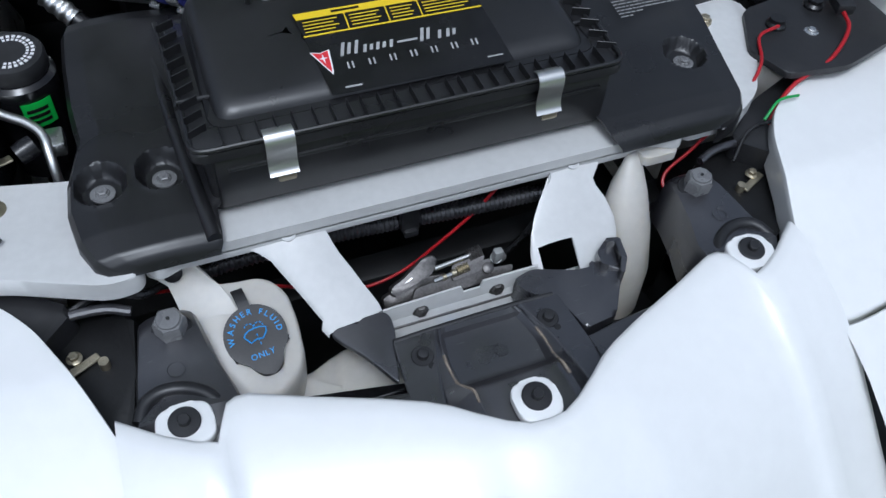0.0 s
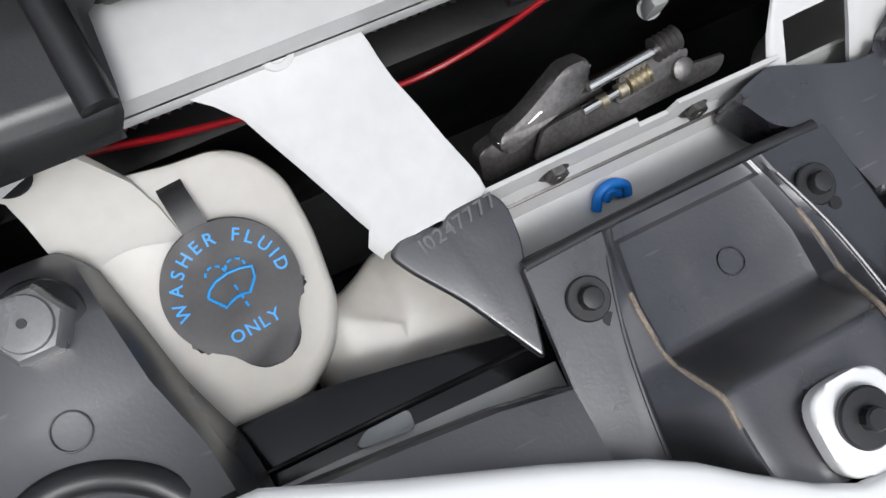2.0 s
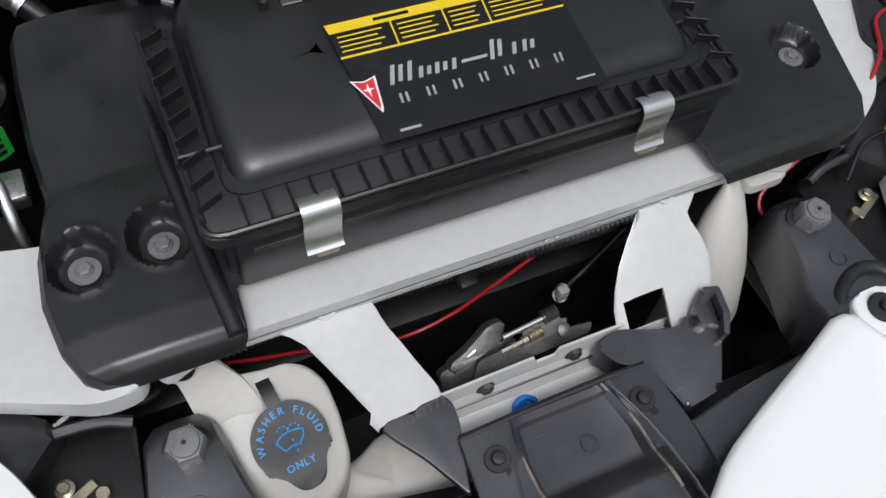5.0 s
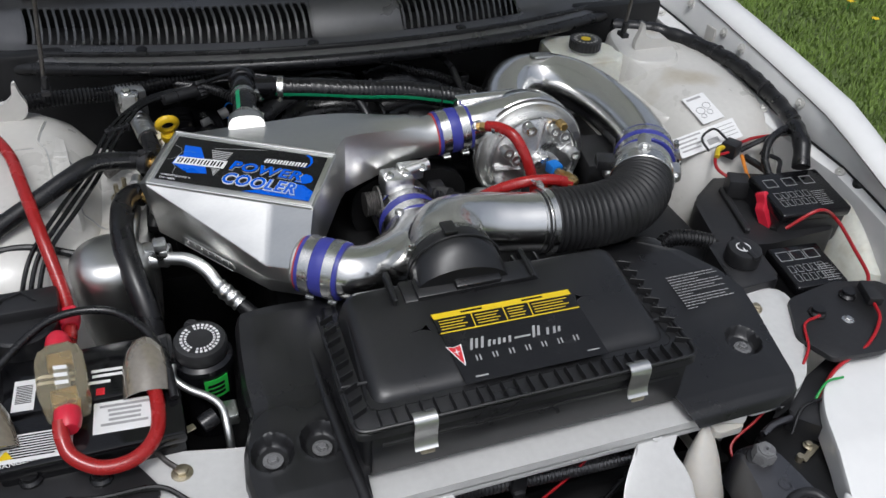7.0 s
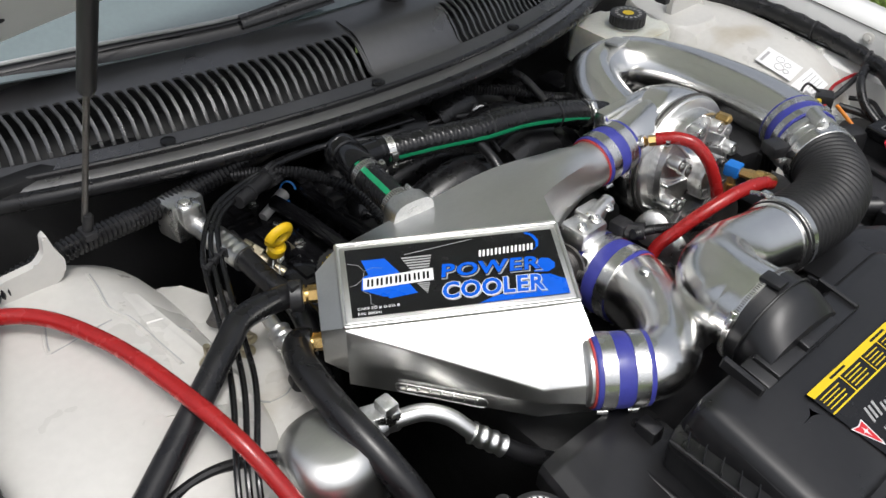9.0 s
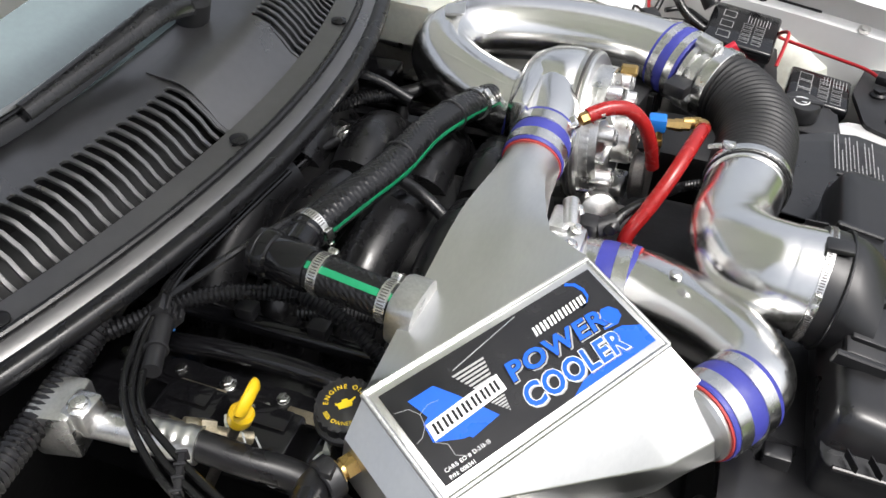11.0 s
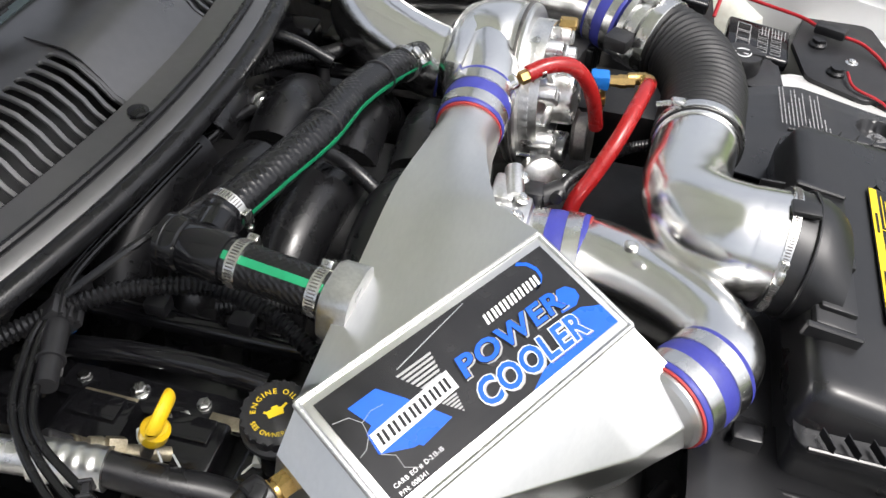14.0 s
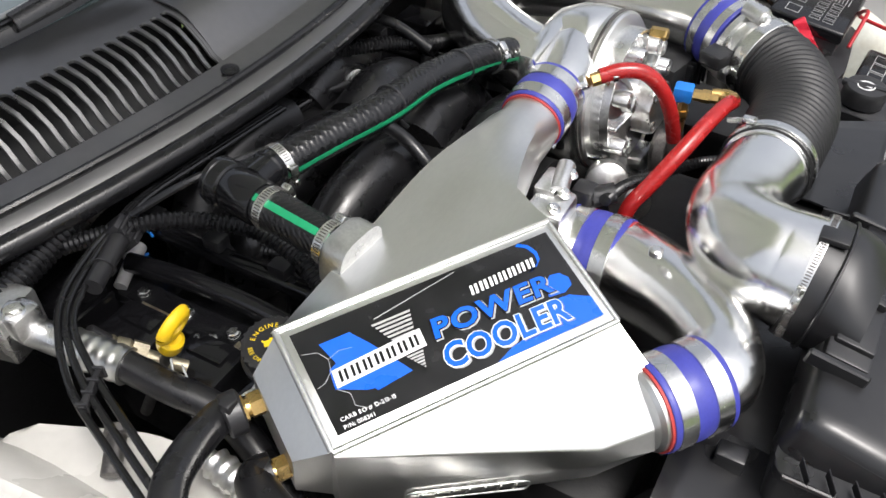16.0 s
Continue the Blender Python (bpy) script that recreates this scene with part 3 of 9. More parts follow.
def radiator_support():
    """White front support: top bar, two legs to the latch bar, and its holes."""
    sup = thing("radiator_support", (0, 0.67, 0.6), "white-painted steel radiator support with two legs", "radiator support")
    poly = rounded([(-0.36, 0.672), (-0.345, 0.650), (-0.30, 0.668), (0.30, 0.668), (0.345, 0.650), (0.36, 0.672), (0.36, 0.80), (-0.36, 0.80)], 0.01)
    part("top_bar", prism(poly, 0.672, 0.690, 0.003), BAR, sup, "white pressed bar, duller than the outer paint")
    part("front_flange", box((0, 0.6695, 0.668), (0.64, 0.003, 0.014), 0.001), BAR, sup)
    for x in (0.052, 0.104):
        for d in (-0.006, 0.006):
            part("press_mark", box((x + d, 0.6678, 0.669), (0.005, 0.0016, 0.007), 0.0006), BAR, sup)
    outlines = {-1: ((0.684, 0.150, 0.246), (0.672, 0.147, 0.242), (0.665, 0.144, 0.230), (0.656, 0.141, 0.219), (0.646, 0.137, 0.213), (0.630, 0.128, 0.203), (0.612, 0.119, 0.192), (0.596, 0.110, 0.183), (0.588, 0.106, 0.178), (0.580, 0.104, 0.182), (0.571, 0.104, 0.176)),
                1: ((0.684, 0.165, 0.238), (0.672, 0.158, 0.232), (0.665, 0.152, 0.226), (0.656, 0.144, 0.217), (0.646, 0.134, 0.219), (0.630, 0.120, 0.228), (0.612, 0.109, 0.233), (0.596, 0.103, 0.231), (0.580, 0.101, 0.223), (0.556, 0.102, 0.200))}
    for s in (-1, 1):
        rows = []
        prof = ((0.0, -0.005), (0.012, -0.0015), (0.05, 0.0), (0.16, 0.0012), (0.3, 0.004), (0.5, 0.0052), (0.7, 0.004), (0.84, 0.0012), (0.95, 0.0), (0.988, -0.0015), (1.0, -0.005))
        for y, a, b in outlines[s]:
            z = 0.677 + 0.76 * (y - 0.682)
            f = min(1.0, max(0.25, (0.684 - y) / 0.03))
            row = [Vector((s * (a + (b - a) * k), y + 0.5 * dz, z + dz * f)) for k, dz in prof]
            if s > 0 and y < 0.62:
                row[3].x, row[4].x, row[5].x, row[6].x = 0.114, 0.128, 0.148, 0.164
                row[2].x = 0.5 * (a + 0.114)
            rows.append(row)
        if s > 0:
            lo, hi = next(k for k, r in enumerate(rows) if r[5].y < 0.600), len(rows) - 1
            for r in rows[lo:hi]:
                r[3].y = r[4].y = r[5].y = r[6].y = r[2].y
        bm = sheet(rows)
        if s > 0:
            bmesh.ops.delete(bm, geom=[fc for fc in bm.faces if 0.1135 < fc.calc_center_median().x < 0.1645 and 0.563 < fc.calc_center_median().y < 0.5965], context="FACES")
        leg = part("leg", thick(bm, 0.003), BAR, sup, "white pressed steel leg", 50)
        part("screw", lathe([(0.010, 0), (0.0095, 0.0015), (0.006, 0.002), (0.0055, 0.001), (0, 0.001)], (s * 0.192, 0.672, 0.6735), (0, -0.6, 0.8), 20), BAR, leg)
        # flat near-black disc drawn as the dark of a hole
        part("hole", lathe([(0.010, 0), (0.010, 0.0012), (0, 0.0012)], (s * 0.331, 0.668, 0.690), (0, 0, 1), 20), VOID, sup)
    # latch bar
    part("latch_bar", prism([(-0.108, -0.018), (0.108, -0.018), (0.108, 0.016), (0.03, 0.016), (0.026, 0.006), (0.004, 0.006), (0.0, 0.016), (-0.004, 0.017), (-0.108, 0.013)], -0.0015, 0.0015, 0, 1, axes((0, 0.577, 0.585), (0, -1, 0.12), (1, 0, 0))), BAR, sup)
    # dark strip laid along the bar in place of a groove
    part("grimy_seam", box((0.0, 0.571, 0.5655), (0.196, 0.006, 0.004), 0.001), DARKSTEEL, sup, "dark strip drawn as the groove under the latch bar")
    for x in (-0.055, 0.05):
        part("latch_bolt", hexbolt((x, 0.577, 0.580), (0, -1, 0.25), 0.008, 0.007, 1.5), DARKSTEEL, sup)
    part("lower_panel", thick(sheet([[Vector((x, y, z)) for x in (-0.100, -0.05, 0, 0.1, 0.21)] for y, z in ((0.577, 0.575), (0.565, 0.55), (0.535, 0.54), (0.525, 0.50))]), 0.003), BAR, sup, "grey lower cross panel")
    return sup


radiator_support()


def hood_latch():
    """Greasy latch: stamped side plates, hook, a bright striker rod with its spring, and the release lever."""
    la = thing("hood_latch", (0.0, 0.60, 0.60), "greasy steel hood latch with a bright return spring", "latch")
    front = axes((-0.052, 0.606, 0.584), (0, -0.80, 0.60), (1, 0.12, 0))
    part("body", prism(rounded([(-0.044, -0.020), (0.000, -0.020), (0.004, -0.006), (0.020, 0.000), (0.036, -0.008), (0.050, -0.004), (0.046, 0.006), (0.020, 0.012), (0.004, 0.014), (-0.018, 0.010), (-0.044, 0.004)], 0.005), -0.005, 0.005, 0.002, 2, front), DARKSTEEL, la, "dark stamped side plate")
    hook = axes((-0.048, 0.612, 0.602), (0, -0.70, 0.72), (1, 0.10, 0.05))
    part("hook", prism(rounded([(-0.040, -0.012), (-0.030, -0.014), (0.000, -0.006), (0.016, -0.004), (0.030, 0.008), (0.030, 0.018), (0.014, 0.020), (0.002, 0.014), (-0.020, 0.004), (-0.038, 0.000)], 0.005), -0.004, 0.010, 0.003, 2, hook), DARKSTEEL, la, "dark safety hook")
    part("bright_edge", tube([(-0.086, 0.601, 0.600), (-0.070, 0.603, 0.605), (-0.056, 0.606, 0.609)], 0.0013, 8), STEEL, la, "worn bright edge")
    part("pin", sweep([Vector((-0.026, 0.606, 0.616)), Vector((0.026, 0.610, 0.619))], 0.0034, 12), STEEL, la, "bright striker rod")
    part("spring", ribbed([(0.022, 0.610, 0.619), (0.038, 0.612, 0.620)], 0.0082, 0.0036, 0.003, 16), DARKSTEEL, la, "dark coil spring")
    part("rod", sweep([Vector((-0.030, 0.597, 0.603)), Vector((-0.004, 0.599, 0.605))], 0.0030, 10), STEEL, la, "bright pivot rod")
    part("collar", join(lathe([(0.0045, -0.002), (0.0045, 0.003)], (-0.016, 0.598, 0.604), (1, 0.1, 0.05), 14), lathe([(0.0050, -0.002), (0.0050, 0.004)], (-0.003, 0.599, 0.605), (1, 0.1, 0.05), 14)), ZINC, la)
    part("spring", ribbed([(0.002, 0.600, 0.606), (0.018, 0.602, 0.607)], 0.0068, 0.0034, 0.0024, 14), ZINC, la, "short zinc spring")
    part("base_plate", prism(rounded([(-0.060, -0.009), (0.080, -0.009), (0.086, 0.002), (0.040, 0.008), (0.024, 0.014), (-0.050, 0.010)], 0.004), -0.0015, 0.0015, 0.0005, 1, axes((-0.004, 0.594, 0.588), (0, -0.72, 0.70), (1, 0.05, 0))), DARKSTEEL, la)
    part("lever", prism(rounded([(-0.03, -0.004), (0.024, -0.006), (0.030, 0.004), (0.010, 0.008), (-0.028, 0.006)], 0.003), -0.0015, 0.0015, 0.0005, 1, axes((0.024, 0.601, 0.599), (0.05, -0.6, 0.8), (1, 0.06, 0.12))), DARKSTEEL, la)
    part("lever", prism(rounded([(-0.022, -0.005), (0.024, -0.004), (0.026, 0.003), (-0.020, 0.005)], 0.003), -0.002, 0.002, 0.0006, 1, axes((0.018, 0.606, 0.609), (0.0, -0.6, 0.8), (1, 0.08, 0.10))), DARKSTEEL, la)
    part("rivet", lathe([(0.0075, 0), (0.0075, 0.004), (0.004, 0.006)], (0.045, 0.598, 0.597), (0, -0.5, 0.9), 16), DARKSTEEL, la)
    part("cable_end", join(sweep([Vector((0.098, 0.668, 0.516)), Vector((0.112, 0.680, 0.500))], 0.009, 14), box((0.100, 0.668, 0.52), (0.014, 0.012, 0.024), 0.003)), CHASSIS, la, "pale cable ferrule")
    part("cable", tube([(0.110, 0.678, 0.502), (0.150, 0.69, 0.52), (0.20, 0.70, 0.58)], 0.0045, 10), RUBBER, la, "black release cable")


hood_latch()


# ---- front bumper cover and headlight doors ----
def fascia():
    f = thing("front_fascia", (0, 0.3, 0.4), "glossy white front bumper cover with two side lobes", "bumper cover")
    half = [(0.0, 0.350), (0.021, 0.352), (0.042, 0.363), (0.069, 0.382), (0.092, 0.400), (0.114, 0.413), (0.161, 0.434), (0.229, 0.461), (0.272, 0.480), (0.286, 0.486), (0.300, 0.487), (0.311, 0.482), (0.319, 0.464), (0.328, 0.441), (0.350, 0.450), (0.377, 0.466), (0.400, 0.484), (0.42, 0.500)]
    edge = [(-x, y) for x, y in half[:0:-1]] + half
    rows = []
    for d, dz in ((0.0, -0.006), (0.001, -0.001), (0.005, 0.002), (0.018, 0.0015), (0.045, -0.008), (0.08, -0.026), (0.12, -0.05), (0.18, -0.10), (0.26, -0.17), (0.36, -0.27), (0.42, -0.42)):
        row = []
        for x, y in edge:
            a = abs(x)
            k = min(1.0, d / 0.09)
            yy = y * (1 - k) + (y * 0.25 + (0.36 + 0.33 * a * a + 0.05 * a) * 0.75) * k - d
            crease = 0.012 * math.exp(-((a - 0.09 - 0.12 * d) / 0.018) ** 2) * k - 0.008 * math.exp(-((a - 0.36) / 0.03) ** 2) * k
            row.append(Vector((x * (1 + 0.25 * d), yy, 0.660 + dz + crease - 0.10 * a * k * min(1, d * 3))))
        rows.append(row)
    part("skin", sheet(rows), PAINT, f, "", 60)
    for x, y in ((0, 0.378), (-0.355, 0.474), (0.347, 0.476)):
        tab = part("tab", prism(ring_2d(x, y - 0.002, 0.026 if x == 0 else 0.030, 0.026, 32, 0.62), 0.646, 0.656, 0.003, 3), PAINT, f, "white mounting tab")
        part("fastener", join(lathe([(0.0165, 0), (0.0168, 0.003), (0.0155, 0.0045), (0.007, 0.005), (0, 0.005)], (x, y, 0.656), (0, -0.12, 1), 32), lathe([(0.0068, 0.004), (0.0068, 0.0105), (0.0056, 0.012), (0, 0.012)], (x, y, 0.656), (0, -0.12, 1), 10)), PLASTIC, tab, "black push fastener")
    return f


def ring_2d(x, y, rx, ry, n=24, power=0.75):
    return [(p.x, p.y) for p in ring((x, y, 0), (1, 0, 0), (0, 1, 0), rx, ry, n, power)]


fascia()


def headlight_door(s):
    d = thing("headlight_door", (s * 0.65, 0.55, 0.6), "closed glossy white pop-up headlight door", "headlight door", "headlight doors")
    outline = rounded([(0.388, 0.400), (0.406, 0.440), (0.420, 0.478), (0.446, 0.548), (0.482, 0.628), (0.514, 0.672), (0.561, 0.704), (0.661, 0.760), (0.86, 0.852), (0.95, 0.83), (0.97, 0.60), (0.95, 0.47), (0.70, 0.400), (0.46, 0.366), (0.400, 0.366)], 0.022, 4)

    def height(x, y):
        return 0.676 - 0.42 * max(0.0, 0.56 - y) ** 1.15 - 0.16 * max(0.0, x - 0.5) ** 2

    rings = []
    for f, dz in ((0.988, -0.05), (0.998, -0.012), (1.0, -0.004), (0.994, -0.0005), (0.98, 0), (0.9, 0), (0.75, 0), (0.55, 0), (0.3, 0), (0.05, 0)):
        row = []
        for x, y in outline:
            px, py = 0.66 + (x - 0.66) * f, 0.58 + (y - 0.58) * f
            row.append(Vector((s * px, py, height(px, py) + dz)))
        rings.append(row)
    part("panel", loft(rings), PAINT, d, "", 60)
    # dark bucket under the door and its bracket
    part("bucket", box((s * 0.62, 0.56, 0.48), (0.40, 0.40, 0.14), 0.02), VOID, d, "black headlight bucket")
    # painted bumper corner ahead of the door, beyond a narrow shut line
    front = rounded([(0.400, 0.366), (0.46, 0.366), (0.70, 0.400), (0.95, 0.47)], 0.02, 4)[4:-4]
    rows = []
    for drop, dz in ((0.006, -0.020), (0.006, -0.005), (0.009, -0.002), (0.03, -0.010), (0.07, -0.032), (0.13, -0.075), (0.20, -0.14), (0.28, -0.24), (0.32, -0.36)):
        rows.append([Vector((s * (x + 0.1 * drop), y - drop, height(x, y) + dz)) for x, y in front])
    part("bumper_corner", sheet(rows), PAINT, d, "glossy white bumper corner", 60)


headlight_door(1)
headlight_door(-1)


def headlight_bracket(s):
    """Moulded bracket with a tall adjuster bolt, between support and bumper cover."""
    b = thing("headlight_bracket", (s * 0.345, 0.55, 0.6), "scuffed black moulded headlight bracket with a hex bolt", "bracket", "headlight brackets")
    rows = []
    for t, y, z, a, c in ((0, 0.635, 0.632, 0.330, 0.372), (0.1, 0.622, 0.642, 0.322, 0.380), (0.3, 0.595, 0.645, 0.318, 0.384), (0.5, 0.555, 0.642, 0.312, 0.392), (0.7, 0.515, 0.640, 0.300, 0.398), (0.85, 0.490, 0.648, 0.296, 0.400), (0.92, 0.478, 0.634, 0.296, 0.402), (1, 0.445, 0.618, 0.296, 0.404)):
        rows.append([Vector((s * (a - 0.012), y, z - 0.07)), Vector((s * (a - 0.004), y, z - 0.012)), Vector((s * a, y, z - 0.002)), Vector((s * (a * 0.75 + c * 0.25), y, z + 0.001)), Vector((s * (a + c) / 2, y, z + 0.002)), Vector((s * (a * 0.25 + c * 0.75), y, z + 0.001)), Vector((s * c, y, z - 0.002)), Vector((s * (c + 0.004), y, z - 0.012)), Vector((s * (c + 0.012), y, z - 0.09))])
    part("arm", thick(sheet(rows), 0.004), GREYPLASTIC, b, "", 45)
    base = Vector((s * 0.347, 0.600, 0.643))
    bolt = part("adjuster_bolt", join(lathe([(0.0185, 0.002), (0.0188, 0.022), (0.0165, 0.0255), (0.0135, 0.0262)], base, (0, -0.1, 1), 6), lathe([(0.0135, 0.0262), (0.0128, 0.0285), (0.008, 0.0292), (0, 0.0290)], base, (0, -0.1, 1), 24)), HEXGREY, b, "dull grey hex adjuster")
    part("washer", lathe([(0.0235, -0.010), (0.0240, -0.002), (0.0225, 0.001), (0.017, 0.003)], base, (0, -0.1, 1), 28), PLASTIC, bolt, "black moulded washer")
    part("centre_pip", lathe([(0.0022, 0.0285), (0.0022, 0.0303), (0, 0.0303)], base, (0, -0.1, 1), 12), PLASTIC, bolt)
    dot = ring((s * 0.352, 0.548, 0.6445), (1, 0, 0), (0, 1, 0.02), 0.0095, 0.0095, 24)
    part("moulding_mark", sweep(dot + [dot[0]], 0.0005, 6, False), GREYPLASTIC, b)
    part("collar", tube([(s * 0.400, 0.500, 0.636), (s * 0.390, 0.519, 0.640), (s * 0.372, 0.527, 0.641), (s * 0.350, 0.524, 0.641), (s * 0.330, 0.512, 0.641), (s * 0.316, 0.494, 0.638)], 0.008, 12), PLASTIC, b)
    side = prism(rounded(mirror([(0.385, 0.66), (0.50, 0.67), (0.53, 0.60), (0.45, 0.52), (0.41, 0.50), (0.395, 0.58)], s), 0.012), 0.55, 0.618, 0.008)
    part("housing", side, VOID, b, "black headlight motor housing")
    part("ridge", tube([(s * 0.385, 0.645, 0.640), (s * 0.42, 0.655, 0.645), (s * 0.50, 0.66, 0.64)], 0.006, 10), GREYPLASTIC, b)
    part("linkage", join(box((s * 0.45, 0.60, 0.622), (0.045, 0.010, 0.004), 0.001, 1, Matrix.Rotation(radians(25), 4, "Z")), hexbolt((s * 0.455, 0.612, 0.624), (0, 0, 1), 0.006), lathe([(0.006, 0), (0.006, 0.012)], (s * 0.425, 0.595, 0.618), (0, 0, 1), 12)), ZINC, b, "greasy zinc linkage")


headlight_bracket(-1)
headlight_bracket(1)


def centre_plate():
    """Black moulded plate bolted over the bumper cover's centre: a shallow tray, then a step up to the middle platform, and two wings."""
    c = thing("fascia_support_plate", (0, 0.47, 0.58), "dusty black moulded plate joining bumper cover and latch bar", "support plate")

    def between(y, table):
        for (ya, va), (yb, vb) in zip(table, table[1:]):
            if y >= yb:
                f = (ya - y) / (ya - yb)
                return va + (vb - va) * f
        return table[-1][1]

    foot = ((0.53, 0.057), (0.513, 0.061), (0.478, 0.073), (0.445, 0.080), (0.408, 0.086), (0.35, 0.090))
    ridge = ((0.53, 0.050), (0.513, 0.056), (0.478, 0.062), (0.445, 0.061), (0.417, 0.055), (0.386, 0.056), (0.35, 0.054))
    crest = ((0.53, 0.6045), (0.517, 0.6035), (0.478, 0.609), (0.445, 0.614), (0.417, 0.639), (0.386, 0.643), (0.35, 0.647))
    tray = ((0.53, 0.6045), (0.519, 0.6045), (0.5165, 0.5965), (0.48, 0.5985), (0.447, 0.5995), (0.4445, 0.601), (0.421, 0.636), (0.4185, 0.638), (0.386, 0.642), (0.35, 0.646))
    rows = []
    for y in (0.527, 0.5235, 0.519, 0.5185, 0.5165, 0.515, 0.505, 0.492, 0.478, 0.465, 0.452, 0.447, 0.4445, 0.440, 0.430, 0.421, 0.4185, 0.416, 0.405, 0.392, 0.378, 0.365, 0.352):
        w = 0.110 + 0.016 * (0.527 - y) / 0.17 + 0.3 * max(0, 0.402 - y)
        z = 0.6045 + 0.004 * (0.527 - y) / 0.17
        a, b, top, low = between(y, foot), between(y, ridge), between(y, crest), between(y, tray)
        side = [(w, z - 0.004), (w - 0.001, z - 0.001), (w - 0.004, z), (a + 0.008, z), (a + 0.003, z + 0.0012), (a, z + 0.0022), (a - 0.002, z + 0.001), (b + 0.0022, top - 0.0016), (b, top), (b - 0.0022, top - 0.0012), (b - 0.007, low + 0.0012), (b - 0.012, low)]
        xs = [(-x, h) for x, h in side] + [(0.02 * k, low) for k in (-1, 0, 1)] + side[::-1]
        rows.append([Vector((x, y, h)) for x, h in xs])
    part("plate", thick(sheet(rows), 0.003), GREYPLASTIC, c, "", 32)
    for s in (-1, 1):
        # pale tube along the worn ridge, painting the highlight it catches
        part("worn_ridge", tube([(s * between(y, ridge), y, between(y, crest) - 0.0012) for y in (0.488, 0.470, 0.445, 0.430, 0.417, 0.400)], 0.0019, 8), SCUFFGLINT, c, "worn tan edge with its highlight painted in")
        part("rim", tube([(s * between(y, foot), y, 0.6058 + 0.004 * (0.527 - y) / 0.17) for y in (0.513, 0.495, 0.470, 0.445, 0.420, 0.400)], 0.0016, 8), GREYPLASTIC, c)
    part("front_roll", join(tube([(-0.108, 0.528, 0.6015), (-0.05, 0.530, 0.6015), (0.05, 0.531, 0.6015), (0.103, 0.529, 0.6015)], 0.0042, 12), box((0, 0.532, 0.592), (0.212, 0.003, 0.018), 0.001)), PLASTIC, c, "rolled black front lip")
    for x in (-0.084, 0.080):
        part("push_pin", join(lathe([(0.0135, 0), (0.0135, 0.0022), (0.0125, 0.0032), (0.009, 0.0032), (0, 0.0032)], (x, 0.496, 0.6052), (0, -0.1, 1), 28), lathe([(0.0072, 0.003), (0.0072, 0.0085), (0.0062, 0.0100), (0.004, 0.0104), (0, 0.0104)], (x, 0.496, 0.6052), (0, -0.1, 1), 10)), PLASTIC, c, "black push pin")
        # near-black disc laid on top as the dark of a slot
        part("slot", lathe([(0.0042, 0), (0.0042, 0.0006), (0, 0.0006)], (x + 0.006, 0.4805, 0.6058), (0, -0.1, 1), 14), VOID, c)
    dot = ring((0.010, 0.478, 0.5995), (1, 0, 0), (0, 1, 0), 0.0085, 0.0085, 24)
    part("moulding_mark", sweep(dot + [dot[0]], 0.0005, 6, False), GREYPLASTIC, c)
    for s in (-1, 1):
        if s < 0:
            poly = rounded([(-0.174, 0.569), (-0.160, 0.577), (-0.146, 0.574), (-0.140, 0.5705), (-0.132, 0.577), (-0.103, 0.577), (-0.098, 0.566), (-0.100, 0.544), (-0.106, 0.526), (-0.119, 0.475), (-0.146, 0.525), (-0.166, 0.554)], 0.006)
            secs = []
            for k, drop in ((0.90, -0.011), (0.96, -0.0095), (0.995, -0.006), (1.0, -0.0035), (0.99, -0.0012), (0.965, -0.0003), (0.93, 0.0)):
                secs.append([Vector((-0.124 + (x + 0.124) * k, 0.548 + (y - 0.548) * k, 0.5995 + drop - 0.10 * max(0.0, -0.128 - x) - 0.05 * max(0.0, 0.535 - y))) for x, y in poly])
            wing = part("wing", loft(secs), GREYPLASTIC, c, "black moulded end wing", 50)
            part("embossed_number", letters("10247777", 0.0125, axes((-0.130, 0.564, 0.5992), (-0.09, -0.04, 1), (1, 0.16, 0.08)), lift=0.0003), GREYPLASTIC, wing)
        else:
            poly = rounded([(0.066, 0.566), (0.078, 0.571), (0.098, 0.576), (0.118, 0.568), (0.150, 0.556), (0.178, 0.554), (0.190, 0.566), (0.205, 0.578), (0.221, 0.573), (0.214, 0.545), (0.168, 0.476), (0.122, 0.470), (0.108, 0.525), (0.080, 0.540)], 0.007)
            wing = part("wing", prism(poly, 0.566, 0.600, 0.006, 3), GREYPLASTIC, c, "black moulded end wing")
            part("lug", join(prism(rounded([(0.182, 0.548), (0.186, 0.566), (0.204, 0.580), (0.208, 0.575), (0.192, 0.560), (0.190, 0.540)], 0.002), 0.588, 0.612, 0.002, 2), prism(rounded([(0.204, 0.580), (0.223, 0.575), (0.216, 0.542), (0.200, 0.520), (0.196, 0.524), (0.209, 0.545), (0.214, 0.570), (0.203, 0.574)], 0.002), 0.588, 0.617, 0.002, 2), prism([(0.188, 0.55), (0.205, 0.575), (0.214, 0.57), (0.205, 0.535)], 0.588, 0.604, 0.001, 1)), GREYPLASTIC, wing, "open box-shaped lug")
    # long side runs out to the brackets
    for s in (-1, 1):
        rows = [[Vector((s * x, y + dy, z + dz)) for dy, dz in ((0.016, -0.03), (0.0145, -0.002), (0.012, 0.001), (-0.008, 0.004), (-0.04, 0.005))] for x, y, z in ((0.116, 0.443, 0.605), (0.16, 0.451, 0.604), (0.22, 0.457, 0.604), (0.29, 0.463, 0.606), (0.315, 0.467, 0.608))]
        part("side_run", thick(sheet(rows), 0.003), GREYPLASTIC, c)
